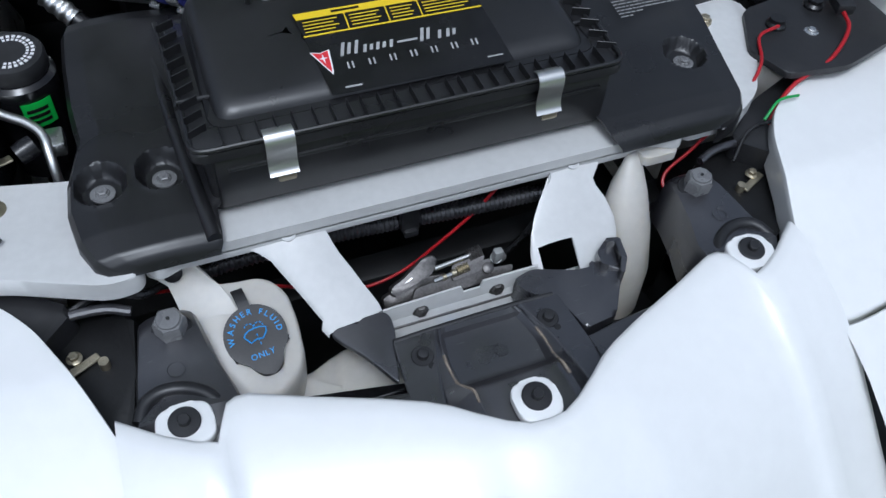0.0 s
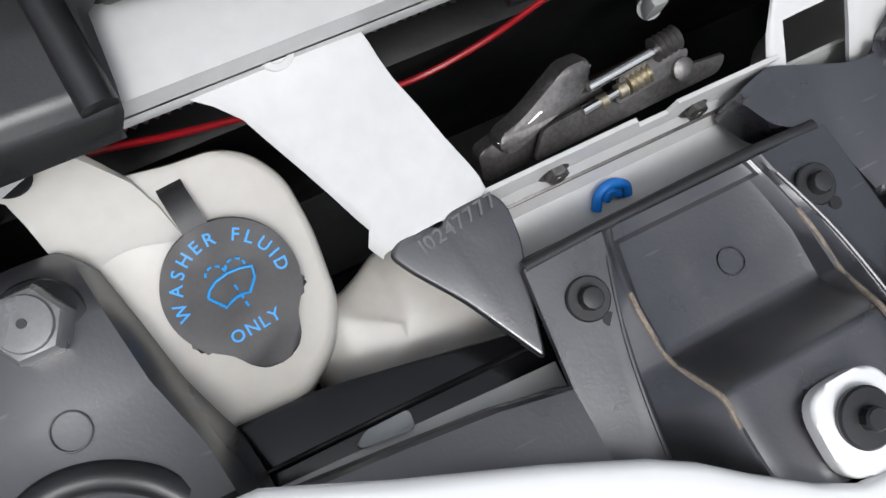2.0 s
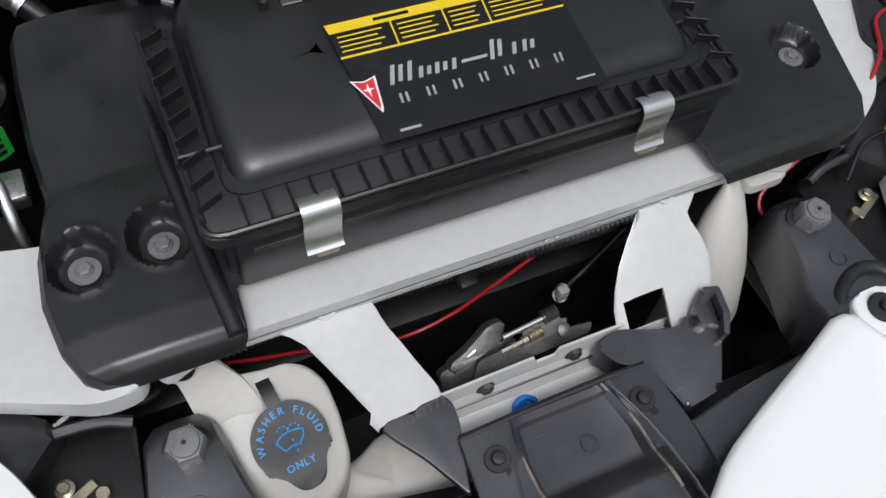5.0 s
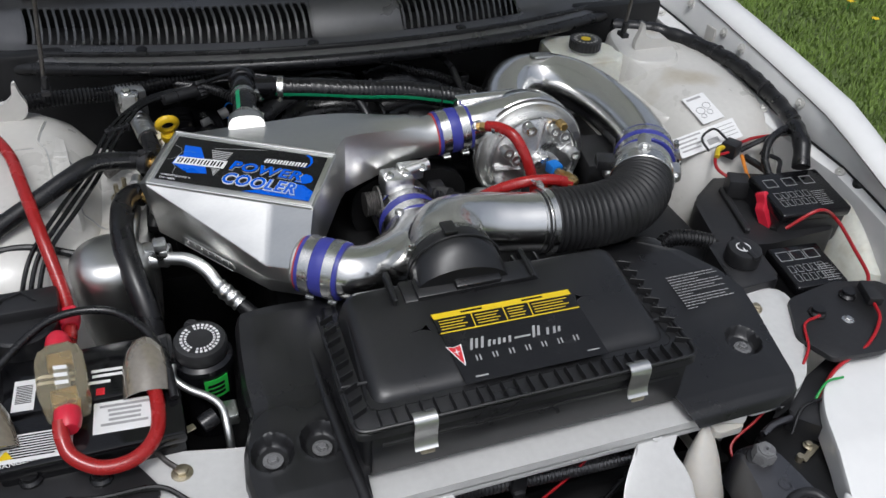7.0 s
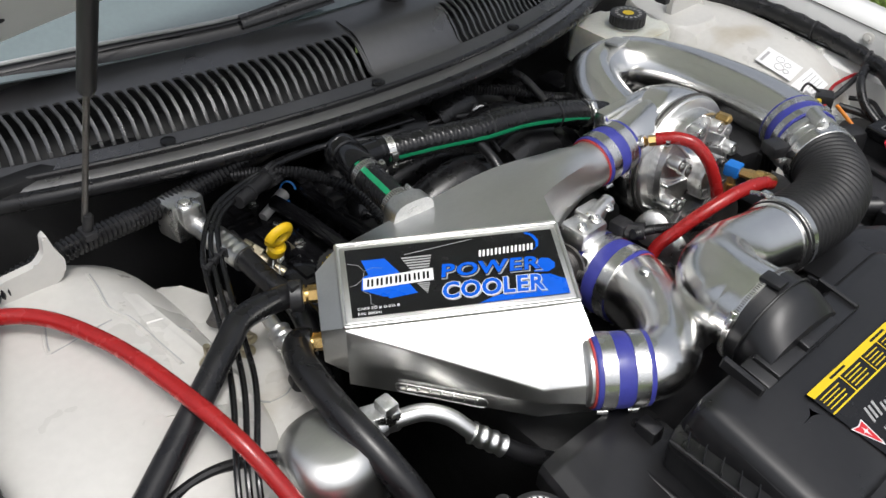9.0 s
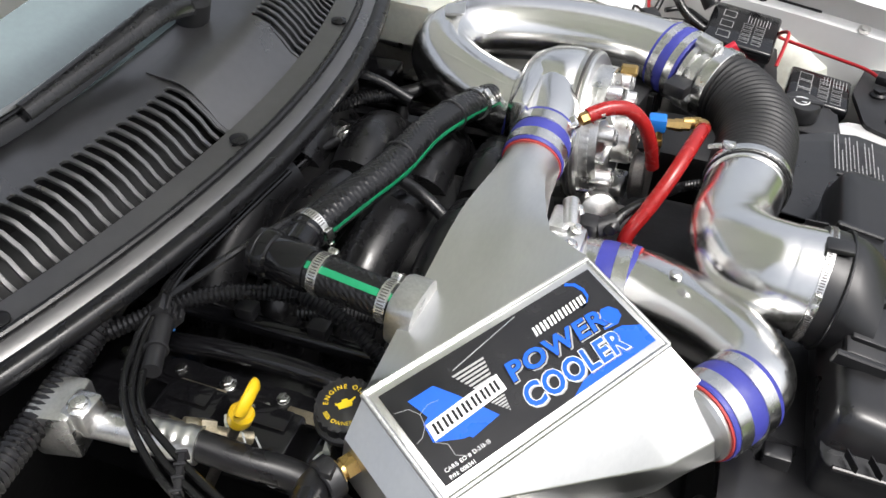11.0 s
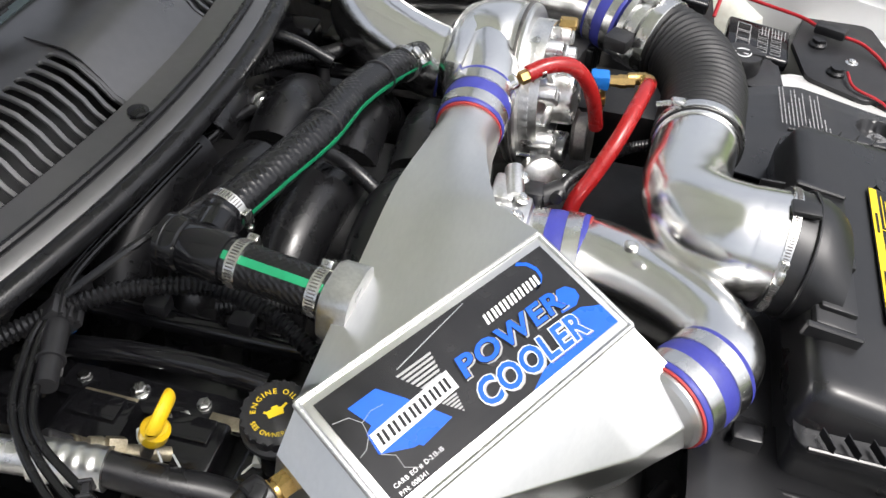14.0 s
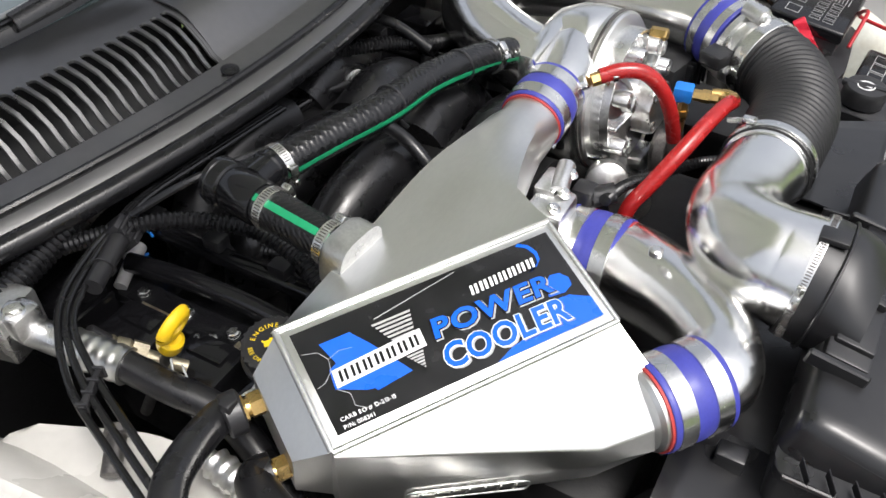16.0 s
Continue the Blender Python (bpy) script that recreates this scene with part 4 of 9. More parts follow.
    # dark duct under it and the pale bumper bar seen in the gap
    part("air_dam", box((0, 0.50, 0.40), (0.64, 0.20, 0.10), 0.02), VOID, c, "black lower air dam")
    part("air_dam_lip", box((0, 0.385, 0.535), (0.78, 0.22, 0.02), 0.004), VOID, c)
    beam = part("bumper_beam", prism([(-0.330, 0.533), (-0.222, 0.517), (-0.100, 0.496), (-0.100, 0.440), (-0.330, 0.440)], 0.50, 0.5590, 0.004), GLOSSBLACK, c, "gloss black bumper beam")
    part("bead", tube([(-0.108, 0.4865, 0.559), (-0.20, 0.4885, 0.559), (-0.31, 0.490, 0.559)], 0.0022, 8), GLOSSBLACK, beam)
    strip = part("retainer_strip", prism([(-0.30, 0.462), (-0.106, 0.447), (-0.106, 0.472), (-0.20, 0.4765), (-0.30, 0.481)], 0.560, 0.5655, 0.001), BAY, c, "pale plastic retainer strip")
    part("clip", prism(rounded([(-0.2345, 0.481), (-0.232, 0.4785), (-0.200, 0.4745), (-0.1985, 0.4865), (-0.226, 0.4865)], 0.003), 0.561, 0.5705, 0.002, 2), CHASSIS, strip, "grey translucent clip")


centre_plate()
part("blue_wire_clip", join(tube([(-0.030, 0.545, 0.550), (-0.026, 0.553, 0.556), (-0.016, 0.556, 0.558), (-0.006, 0.552, 0.555), (-0.005, 0.546, 0.550)], 0.0035, 10), tube([(-0.022, 0.548, 0.552), (-0.018, 0.552, 0.556), (-0.011, 0.548, 0.552)], 0.003, 8)), BLUECLIP, None)
tagged(bpy.data.objects["blue_wire_clip"], "bright blue plastic wiring clip behind the plate", "clip")


# ---- cowl, wipers, windscreen, hood ----
def cowl_at(x, d, z):
    """A place on the cowl: x across, d behind the seal line, z over it."""
    return Vector((x, 1.685 + 0.42 * x * x + d, 0.912 - 0.09 * x * x + z))


COWL = ((-0.045, -0.022), (-0.03, -0.004), (0.0, 0.0), (0.030, 0.004), (0.042, 0.010), (0.055, 0.026), (0.075, 0.046), (0.090, 0.055), (0.104, 0.058), (0.14, 0.066), (0.20, 0.072), (0.26, 0.07))


def cowl():
    c = thing("cowl_panel", (0, 1.75, 0.92), "satin black plastic cowl panel with two slotted vents", "cowl panel")
    vents = ((-0.69, -0.095), (0.115, 0.43))
    n = 86
    bm = bmesh.new()
    grid = []
    for i in range(n + 1):
        x = -0.86 + 1.64 * i / n
        grid.append([bm.verts.new(cowl_at(x, d, z)) for d, z in COWL])
    for i in range(n):
        xm = -0.86 + 1.64 * (i + 0.5) / n
        for k in range(len(COWL) - 1):
            if 3 <= k <= 7 and any(a < xm < b for a, b in vents):
                continue
            bm.faces.new((grid[i][k], grid[i + 1][k], grid[i + 1][k + 1], grid[i][k + 1]))
    part("panel", thick(bm, 0.003), COWLPLASTIC, c, "", 45)
    seal = [cowl_at(-0.86 + 1.62 * i / 40, -0.045, -0.018) for i in range(41)]
    part("rubber_seal", sweep(seal, 0.014, 12), RUBBER, c, "black rubber hood seal")
    lip = [cowl_at(-0.86 + 1.62 * i / 40, -0.012, 0.001) for i in range(41)]
    part("bead", sweep(lip, 0.006, 10), RUBBER, c)
    for x in (-0.455, -0.102, 0.25):
        part("push_pin", lathe([(0.012, 0), (0.012, 0.003), (0.009, 0.0045), (0, 0.0045)], cowl_at(x, 0.008, 0.002), (0, -0.1, 1), 20), RUBBER, c)
    # near-black well added behind the slots to keep them dark and closed
    for a, b in vents:
        well = [COWL[3]] + [(d + 0.006, z - 0.045) for d, z in COWL[3:9]] + [COWL[8]]
        rows = [[cowl_at(a - 0.02 + (b - a + 0.04) * i / 30, d, z - 0.003) for d, z in well] for i in range(31)]
        part("mesh_backing", sheet(rows), VOID, c)
        # raised middle section beside the vent
    rows = [[cowl_at(-0.09 + 0.2 * i / 10, d, z + 0.006 * math.sin(math.pi * min(1, max(0, (d - 0.03) / 0.12)))) for d, z in COWL[3:10]] for i in range(11)]
    part("centre_section", thick(sheet(rows), 0.002), COWLPLASTIC, c)
    # slats, flaring at the rear so that each slot ends round
    ends = [d for d, z in COWL[3:9]]
    prof = [(d, float(np.interp(d, ends, [z for _, z in COWL[3:9]]))) for d in sorted(ends + [ends[-1] - e for e in (0.0004, 0.0012, 0.0025, 0.004, 0.0058)])]
    for a, b in vents:
        k = int((b - a) / 0.0168)
        pitch = (b - a) / k
        gap = pitch / 2 - 0.0030
        for i in range(k + 1):
            x = a + (b - a) * i / k
            rows = []
            for d, z in prof:
                shift = 0.004 * math.sin(math.pi * min(1, max(0, (d - 0.03) / 0.06)))
                e = min(gap, ends[-1] - d)
                w = pitch / 2 - math.sqrt(max(0.0, gap * gap - (gap - e) ** 2))
                rows.append([cowl_at(x + q * w + shift, d, z + h) for q, h in ((-1, -0.003), (-1, 0.0), (-0.78, 0.0012), (0.78, 0.0012), (1, 0.0), (1, -0.003))])
            part("slat", sheet(rows), COWLPLASTIC, c, "", 40)


cowl()


def windscreen():
    w = thing("windscreen", (0, 2.1, 1.0), "raked tinted windscreen with sky reflection mixed into its colour", "windscreen")
    rows = []
    for j in range(13):
        v = j / 12
        rows.append([Vector((x, 1.86 + 0.30 * x * x + 0.72 * v, 0.985 - 0.03 * x * x + 0.37 * v - 0.05 * v * v)) for x in [(-0.80 + 1.6 * i / 30) * (1 - 0.14 * v) for i in range(31)]])
    part("glass", thick(sheet(rows), 0.004), GLASS, w, "", 60)
    part("dashboard", box((0, 2.35, 0.96), (1.4, 0.7, 0.05), 0.02), SEATDARK, w, "black dashboard top")
    for s in (-1, 1):
        part("pillar", tube([(s * 0.80, 2.06, 0.95), (s * 0.75, 2.4, 1.17), (s * 0.70, 2.8, 1.31)], 0.028, 10), PAINT, w)


windscreen()


def cabin_shell():
    """Plain body behind the windscreen that closes the car."""
    rows = []
    for y, top, mid, half, roof in ((1.90, 0.99, 0.88, 0.90, 0.80), (2.15, 1.00, 0.90, 0.92, 0.80), (2.60, 1.24, 0.91, 0.93, 0.68), (3.00, 1.32, 0.92, 0.93, 0.62), (3.50, 1.31, 0.93, 0.94, 0.60), (4.00, 1.16, 0.95, 0.94, 0.64), (4.40, 1.02, 0.95, 0.92, 0.76), (4.75, 0.97, 0.90, 0.86, 0.78), (4.85, 0.80, 0.70, 0.82, 0.70)):
        side = [(half * 0.96, 0.22), (half * 1.02, 0.35), (half * 1.03, 0.62), (half, mid - 0.04), (half * 0.96, mid), (roof + (half * 0.96 - roof) * 0.1, mid + (top - mid) * 0.82), (roof * 0.9, top - 0.01), (roof * 0.45, top + 0.015)]
        rows.append([Vector((-x, y, z)) for x, z in side] + [Vector((0, y, top + 0.02))] + [Vector((x, y, z)) for x, z in side[::-1]])
    bm = bmesh.new()
    grid = [[bm.verts.new(p) for p in r] for r in rows]
    for i, (r0, r1) in enumerate(zip(grid, grid[1:])):
        for k in range(len(r0) - 1):
            if i < 2 and 4 <= k < len(r0) - 5:
                continue
            bm.faces.new((r0[k], r0[k + 1], r1[k + 1], r1[k]))
    bm.faces.new(grid[-1])
    part("cabin_shell", bm, PAINT, car, "plain white rear body", 40)


cabin_shell()


def wiper(pts, r):
    """Flat arm from its pivot, with the long blade carrier ahead of it and the rubber below."""
    w = thing("wiper", pts[0], "black wiper arm with grey sheen and rubber blade", "wiper", "wipers")
    part("arm", sweep(spline(pts[:4], 10), lambda s: r * (1 - 0.35 * s), 12, True, 0.55), ARMBLACK, w)
    run_ = spline(pts[2:], 10)
    part("blade", thick(sheet([[p + Vector((0, -0.004, -0.020)), p + Vector((0, 0.002, -0.006)), p + Vector((0, 0.014, 0.002)), p + Vector((0, 0.024, 0.001))] for p in run_]), 0.003), GLOSSBLACK, w, "gloss black blade carrier", 60)
    # grey strip added for the sky's sheen along the blade's top
    part("blade_edge", sweep([p + Vector((0, 0.016, 0.004)) for p in run_], 0.0035, 8), CHASSIS, w, "pale strip painted as sky sheen on the top edge")
    part("rubber", sweep([p + Vector((0, 0.020, -0.012)) for p in run_], 0.004, 8), RUBBER, w)
    part("pivot", lathe([(0.024, -0.03), (0.024, 0.006), (0.018, 0.014), (0, 0.015)], pts[0], (0, -0.3, 1), 24), PLASTIC, w)


wiper([(0.055, 1.842, 1.008), (-0.02, 1.838, 1.030), (-0.08, 1.848, 1.024), (-0.25, 1.876, 1.004), (-0.45, 1.925, 1.0), (-0.66, 2.0, 0.985)], 0.019)
wiper([(0.62, 1.94, 0.985), (0.52, 1.93, 1.01), (0.35, 1.92, 1.012), (0.10, 1.92, 1.018), (0.0, 1.93, 1.02)], 0.017)

HINGE_Y, HINGE_Z, OPEN = 1.97, 0.985, radians(50)


def on_hood(x, fore, up=0.0):
    """A place on the raised hood: fore metres ahead of the hinge line, up from its underside."""
    return Vector((x, HINGE_Y - fore * math.cos(OPEN) + up * math.sin(OPEN), HINGE_Z + fore * math.sin(OPEN) + up * math.cos(OPEN)))


def hood():
    h = thing("hood", (0, HINGE_Y, HINGE_Z), "raised white hood propped open over the bay", "hood")

    def skin(up, inset):
        rows = []
        for j in range(21):
            v = j / 20
            row = []
            for i in range(25):
                u = -1 + i / 12
                half = (0.80 - 0.28 * v ** 1.6) - inset
                x = u * half
                rear = 0.02 + 0.17 * (1 - (x / 0.8) ** 2) + inset
                front = 1.32 - 0.22 * (x / 0.6) ** 2 - inset
                f = rear + (front - rear) * v
                row.append(on_hood(x, f, up + 0.03 * (1 - u * u) * math.sin(math.pi * v)))
            rows.append(row)
        return rows

    part("outer_skin", thick(sheet(skin(0.03, 0.0)), 0.002), PAINT, h, "", 60)
    part("inner_panel", thick(sheet(skin(0.0, 0.02)), 0.002), PAINT, h, "cream-white inner panel", 60)
    for s in (-1, 1):
        part("inner_rib", sweep([on_hood(s * 0.35, 0.25, -0.012), on_hood(s * 0.28, 0.7, 0.0), on_hood(s * 0.12, 1.1, -0.01)], 0.03, 10, True, 0.5), PAINT, h)
        # near-black disc standing in for the dark inside a drain hole
        part("drain_hole", lathe([(0.006, 0), (0.006, 0.001), (0, 0.001)], on_hood(s * 0.62, 0.17, -0.004), (0, -0.7, -0.7), 14), VOID, h)


hood()


def gas_strut(s):
    g = thing("hood_strut", (s * 0.645, 1.65, 0.9), "black gas strut holding the hood open", "gas strut", "hood struts")
    a, b = Vector((s * 0.645, 1.65, 0.905)), Vector((s * 0.55, 1.405, 1.70))
    m = a.lerp(b, 0.265)
    part("rod", sweep([a, m], 0.0042, 12), DARKSTEEL, g, "thin dark steel rod")
    part("cylinder", sweep([m, m.lerp(b, 0.01), b], lambda t: 0.009 if t < 0.005 else 0.0115, 16), PLASTIC, g)
    part("ball_end", join(lathe([(0.007, 0), (0.007, 0.03), (0.005, 0.034)], a - Vector((0, 0, 0.018)), b - a, 12), box(a - Vector((0, 0, 0.02)), (0.018, 0.03, 0.012), 0.003)), PLASTIC, g)
    # white pressed hinge ear beside it
    ear = prism(rounded(mirror([(0.86, 0.80), (0.80, 0.846), (0.768, 0.864), (0.722, 0.867), (0.708, 0.880), (0.704, 0.905), (0.698, 0.909), (0.693, 0.884), (0.684, 0.862), (0.687, 0.838), (0.75, 0.80)], s), 0.006), -0.007, 0.007, 0.004, 3, axes((0, 1.655, 0), (0, -1, 0.0), (1, 0, 0)))
    part("hinge_bracket", ear, BAY, g, "white pressed steel ear")


gas_strut(-1)
gas_strut(1)


# ---- air box and radiator cover ----
def radiator_cover():
    c = thing("radiator_cover", (0, 0.85, 0.7), "satin black moulded radiator cover with recessed bolts", "radiator cover")
    for s in (-1, 1):
        rows = []
        left = ((0.655, 0.276, 0.375, 0.694), (0.658, 0.272, 0.390, 0.704), (0.668, 0.270, 0.402, 0.712), (0.700, 0.268, 0.414, 0.717), (0.745, 0.264, 0.419, 0.720), (0.79, 0.262, 0.414, 0.722), (0.85, 0.262, 0.394, 0.728), (0.90, 0.262, 0.396, 0.738), (0.97, 0.262, 0.392, 0.752), (1.02, 0.262, 0.386, 0.760), (1.04, 0.262, 0.380, 0.757))
        right = ((0.655, 0.285, 0.408, 0.694), (0.658, 0.277, 0.428, 0.704), (0.668, 0.270, 0.443, 0.712), (0.692, 0.268, 0.455, 0.717), (0.78, 0.262, 0.474, 0.722), (0.84, 0.262, 0.486, 0.728), (0.89, 0.262, 0.490, 0.736), (0.94, 0.262, 0.470, 0.744), (1.00, 0.262, 0.425, 0.752), (1.04, 0.262, 0.370, 0.752))
        for y, a, b, z in (left if s < 0 else right):
            edge = 0.050 if y > 0.72 else (0.004 if s < 0 else 0.030)
            rows.append([Vector((s * (a - edge), y, z - 0.002)), Vector((s * a, y, z)), *[Vector((s * (a + (b - a) * k / 6), y, z + 0.003 * math.sin(math.pi * k / 6))) for k in range(1, 6)], Vector((s * b, y, z - 0.003)), Vector((s * (b + 0.006), y, z - 0.012)), Vector((s * (b + 0.008), y, z - 0.035))])
        rows.insert(0, [Vector((p.x, p.y - 0.003, 0.6895)) for p in rows[0]])
        spots = ((-0.383, 0.772), (-0.312, 0.774)) if s < 0 else ((0.414, 0.775),)
        fine = []
        for r0, r1 in zip(rows[1:-1], rows[2:]):
            n = max(1, int((r1[4].y - r0[4].y) / 0.0032))
            fine.extend([[p.lerp(q, k / n) for p, q in zip(r0, r1)] for k in range(n)])
        fine = [rows[0], *fine, rows[-1]]
        dense = []
        for r in fine:
            row = []
            for p, q in zip(r[:-1], r[1:]):
                row.extend([p.lerp(q, k / 8) for k in range(8)])
            row.append(r[-1])
            dense.append(row)
        for r in dense:
            for p in r:
                for x, y in spots:
                    d = math.hypot(p.x - x, (p.y - y) * 0.92)
                    p.z -= 0.017 * max(0.0, min(1.0, (0.0300 - d) / 0.0070)) - 0.0012 * math.exp(-((d - 0.031) / 0.003) ** 2)
        panel = part("panel", thick(sheet(dense), 0.003), COVERPLASTIC, c, "", 40)
        for x, y in spots:
            part("bolt", join(lathe([(0.0145, 0.0), (0.0145, 0.002), (0.009, 0.003)], (x, y - 0.004, 0.7085), (0, 0, 1), 24), hexbolt((x, y - 0.004, 0.7105), (0, 0, 1), 0.0072, 0.005, 1.2)), HEXGREY, panel, "grey flanged bolt")
    part("ridge", tube([(-0.276, 0.66, 0.710), (-0.280, 0.72, 0.717), (-0.284, 0.80, 0.723), (-0.288, 0.90, 0.733), (-0.292, 0.99, 0.748)], 0.009, 12), COVERPLASTIC, c)
    part("rear_section", prism(rounded([(-0.37, 0.93), (0.37, 0.93), (0.34, 1.035), (-0.25, 1.035)], 0.01), 0.68, 0.735, 0.01), COVERPLASTIC, c)
    part("tab", prism(ring_2d(0.373, 1.036, 0.034, 0.022), 0.728, 0.748, 0.006), COVERPLASTIC, c)
    part("clip", box((-0.245, 0.985, 0.755), (0.022, 0.03, 0.035), 0.003), COVERPLASTIC, c)
    # printed lines on the cover beside the air box
    m = axes((0.40, 0.90, 0.7475), (0.02, -0.14, 1), (1, 0.02, 0))
    bars = bmesh.new()
    for k in range(13):
        w = (0.10, 0.105, 0.06, 0.10, 0.105, 0.085, 0.10, 0.03, 0.10, 0.09, 0.105, 0.04, 0.02)[k]
        x = -0.05
        while x < -0.05 + w:
            e_ = min(-0.05 + w, x + 0.004 + 0.009 * ((k * 7 + int(x * 900)) % 5) / 4)
            bars = join(bars, flat([(x, -k * 0.0062), (e_, -k * 0.0062), (e_, -k * 0.0062 - 0.0016), (x, -k * 0.0062 - 0.0016)], m @ pose(0, 0.03, 0)))
            x = e_ + 0.002
    tagged(part("printed_lines", bars, LABELGREY, c), kind="stuff")
    return c


radiator_cover()


def lid_top(x, y):
    """Height of the air box lid's crown."""
    t = (y - 0.735) / 0.20
    return 0.806 + 0.052 * t - 0.012 * t * t - 0.03 * x * x


def air_box():
    a = thing("air_box", (-0.01, 0.83, 0.75), "black plastic air box, ribbed lid with two steel clips", "air box")
    x0, x1 = -0.262, 0.246
    # base
    base = prism(rounded([(x0 - 0.004, 0.712), (x1 + 0.004, 0.712), (x1 + 0.004, 0.95), (x0 - 0.004, 0.95)], 0.012), 0.698, 0.786, 0.002)
    part("base", base, COVERPLASTIC, a)
    part("front_wall", box((-0.008, 0.708, 0.745), (0.50, 0.010, 0.075), 0.004), COVERPLASTIC, a)
    # flange with raised rim
    rim = prism(rounded([(x0 - 0.020, 0.699), (x1 + 0.012, 0.699), (x1 + 0.012, 0.80), (x1 + 0.004, 0.95), (x0 - 0.008, 0.95), (x0 - 0.020, 0.80)], 0.02), 0.786, 0.799, 0.003)
    part("flange", rim, COVERPLASTIC, a)
    out = rounded([(x0 - 0.018, 0.701), (x1 + 0.010, 0.701), (x1 + 0.010, 0.80), (x0 - 0.018, 0.80)], 0.02)
    part("rim", sweep([Vector((x, y, 0.803)) for x, y in out if y < 0.79], 0.0030, 8), COVERPLASTIC, a)
    part("seam", box((-0.008, 0.7015, 0.768), (0.47, 0.004, 0.005), 0.001), COVERPLASTIC, a)
    # crown
    rows = []
    cx = (x0 + x1) / 2
    for z, inset, lift in ((0.790, 0.0, 0), (0.800, 0.002, 0), (None, 0.010, -0.016), (None, 0.014, -0.006), (None, 0.022, -0.001), (None, 0.035, 0.0), (None, 0.09, 0.0), (None, 0.12, 0.0)):
        pts = []
        hx, y0, y1 = (x1 - x0) / 2 - 0.008 - inset, 0.734 + inset, 0.955 - inset
        for x, y in rounded([(cx - hx, y0), (cx + hx, y0), (cx + hx - 0.006, y1), (cx - hx + 0.006, y1)], 0.022, 6):
            pts.append(Vector((x, y, z if z else lid_top(x - cx, y) + lift)))
        rows.append(pts)
    part("lid", loft(rows), COVERPLASTIC, a, "smooth black lid", 50)
    # ribs between crown and rim
    for k in range(24):
        x = cx - 0.235 + k * 0.0204
        if k in (5, 6, 7, 13):
            x += 0.004
        part("rib", box((x, 0.7175, 0.803), (0.0011, 0.030, 0.013), 0.0003, 1), COVERPLASTIC, a)
    for k in range(9):
        for s, xx in ((-1, x0 - 0.004), (1, x1 + 0.001)):
            part("rib", box((xx, 0.735 + k * 0.0235, 0.803 + 0.001 * k), (0.024, 0.0014, 0.012), 0.0004, 1, Matrix.Rotation(radians(-25 * s), 4, "Z")), COVERPLASTIC, a)
    for xx in (x0 - 0.014, x1 + 0.006):
        part("side_rail", sweep([Vector((xx, 0.72, 0.797)), Vector((xx, 0.94, 0.806))], 0.003, 8), COVERPLASTIC, a)
    # steel spring clips
    for x in (-0.184, 0.150):
        prof = [(0.712, 0.8075), (0.704, 0.8105), (0.697, 0.809), (0.6925, 0.803), (0.6915, 0.793), (0.6920, 0.782), (0.6915, 0.770), (0.6890, 0.762), (0.685, 0.758)]
        sp = spline([Vector((x, y, z)) for y, z in prof], 4)
        c = part("clip", thick(sheet([[p + Vector((-0.017, 0, 0)), p, p + Vector((0.017, 0, 0))] for p in sp]), 0.0012), SATIN, a, "bright steel spring clip", 60)
        part("tongue", box((x + 0.003, 0.690, 0.752), (0.022, 0.006, 0.014), 0.003), ZINC, c)
    # outlet snout with its collar
    ax = Vector((0.04, 0.985, 0.13)).normalized()
    o = Vector((-0.050, 0.911, 0.836))
    up = Vector((0, -0.14, 0.98))
    side = ax.cross(up).normalized()
    up = side.cross(ax)
    secs = []
    for d, rx, rz in ((0.0, 0.078, 0.044), (0.016, 0.077, 0.058), (0.030, 0.0755, 0.066), (0.036, 0.0745, 0.0675), (0.048, 0.0730, 0.069), (0.066, 0.0705, 0.0700), (0.074, 0.0700, 0.0700)):
        secs.append(ring(o + ax * d, side, up, rx, rz, 36))
    part("snout", loft(secs), COVERPLASTIC, a, "black moulded outlet collar")
    loop = ring(o + ax * 0.046, side, up, 0.0765, 0.0705, 44)
    part("collar_rib", sweep(loop + [loop[0]], 0.0018, 8, False), COVERPLASTIC, a)
    part("locating_tab", box(o + ax * 0.064 + up * 0.072 - side * 0.012, (0.022, 0.030, 0.007), 0.002), COVERPLASTIC, a)
    for x_ in (0.062, -0.165):
        part("frame_rib", box((x_, 0.925, lid_top(0.05, 0.925) + 0.004), (0.008, 0.060, 0.018), 0.002, 1, Matrix.Rotation(radians(10), 4, "X")), COVERPLASTIC, a)
    part("rear_bracket", join(box((0.085, 0.968, 0.800), (0.05, 0.030, 0.004), 0.001), box((0.065, 0.968, 0.812), (0.004, 0.030, 0.024), 0.001), box((0.085, 0.968, 0.812), (0.004, 0.030, 0.024), 0.001), box((0.105, 0.968, 0.812), (0.004, 0.030, 0.024), 0.001)), COVERPLASTIC, a)
    part("step", box((-0.03, 0.905, 0.852), (0.075, 0.02, 0.012), 0.003, 2, Matrix.Rotation(radians(14), 4, "X")), COVERPLASTIC, a)
    part("step", box((-0.03, 0.915, 0.846), (0.20, 0.04, 0.010), 0.003, 2, Matrix.Rotation(radians(10), 4, "X")), COVERPLASTIC, a)
    for x0_, x1_, y_ in ((-0.150, 0.075, 0.900),):
        z_ = lid_top((x0_ + x1_) / 2, y_)
        part("step", box(((x0_ + x1_) / 2, y_ + 0.018, z_ - 0.002), (x1_ - x0_, 0.045, 0.014), 0.004, 2, Matrix.Rotation(radians(10), 4, "X")), COVERPLASTIC, a)
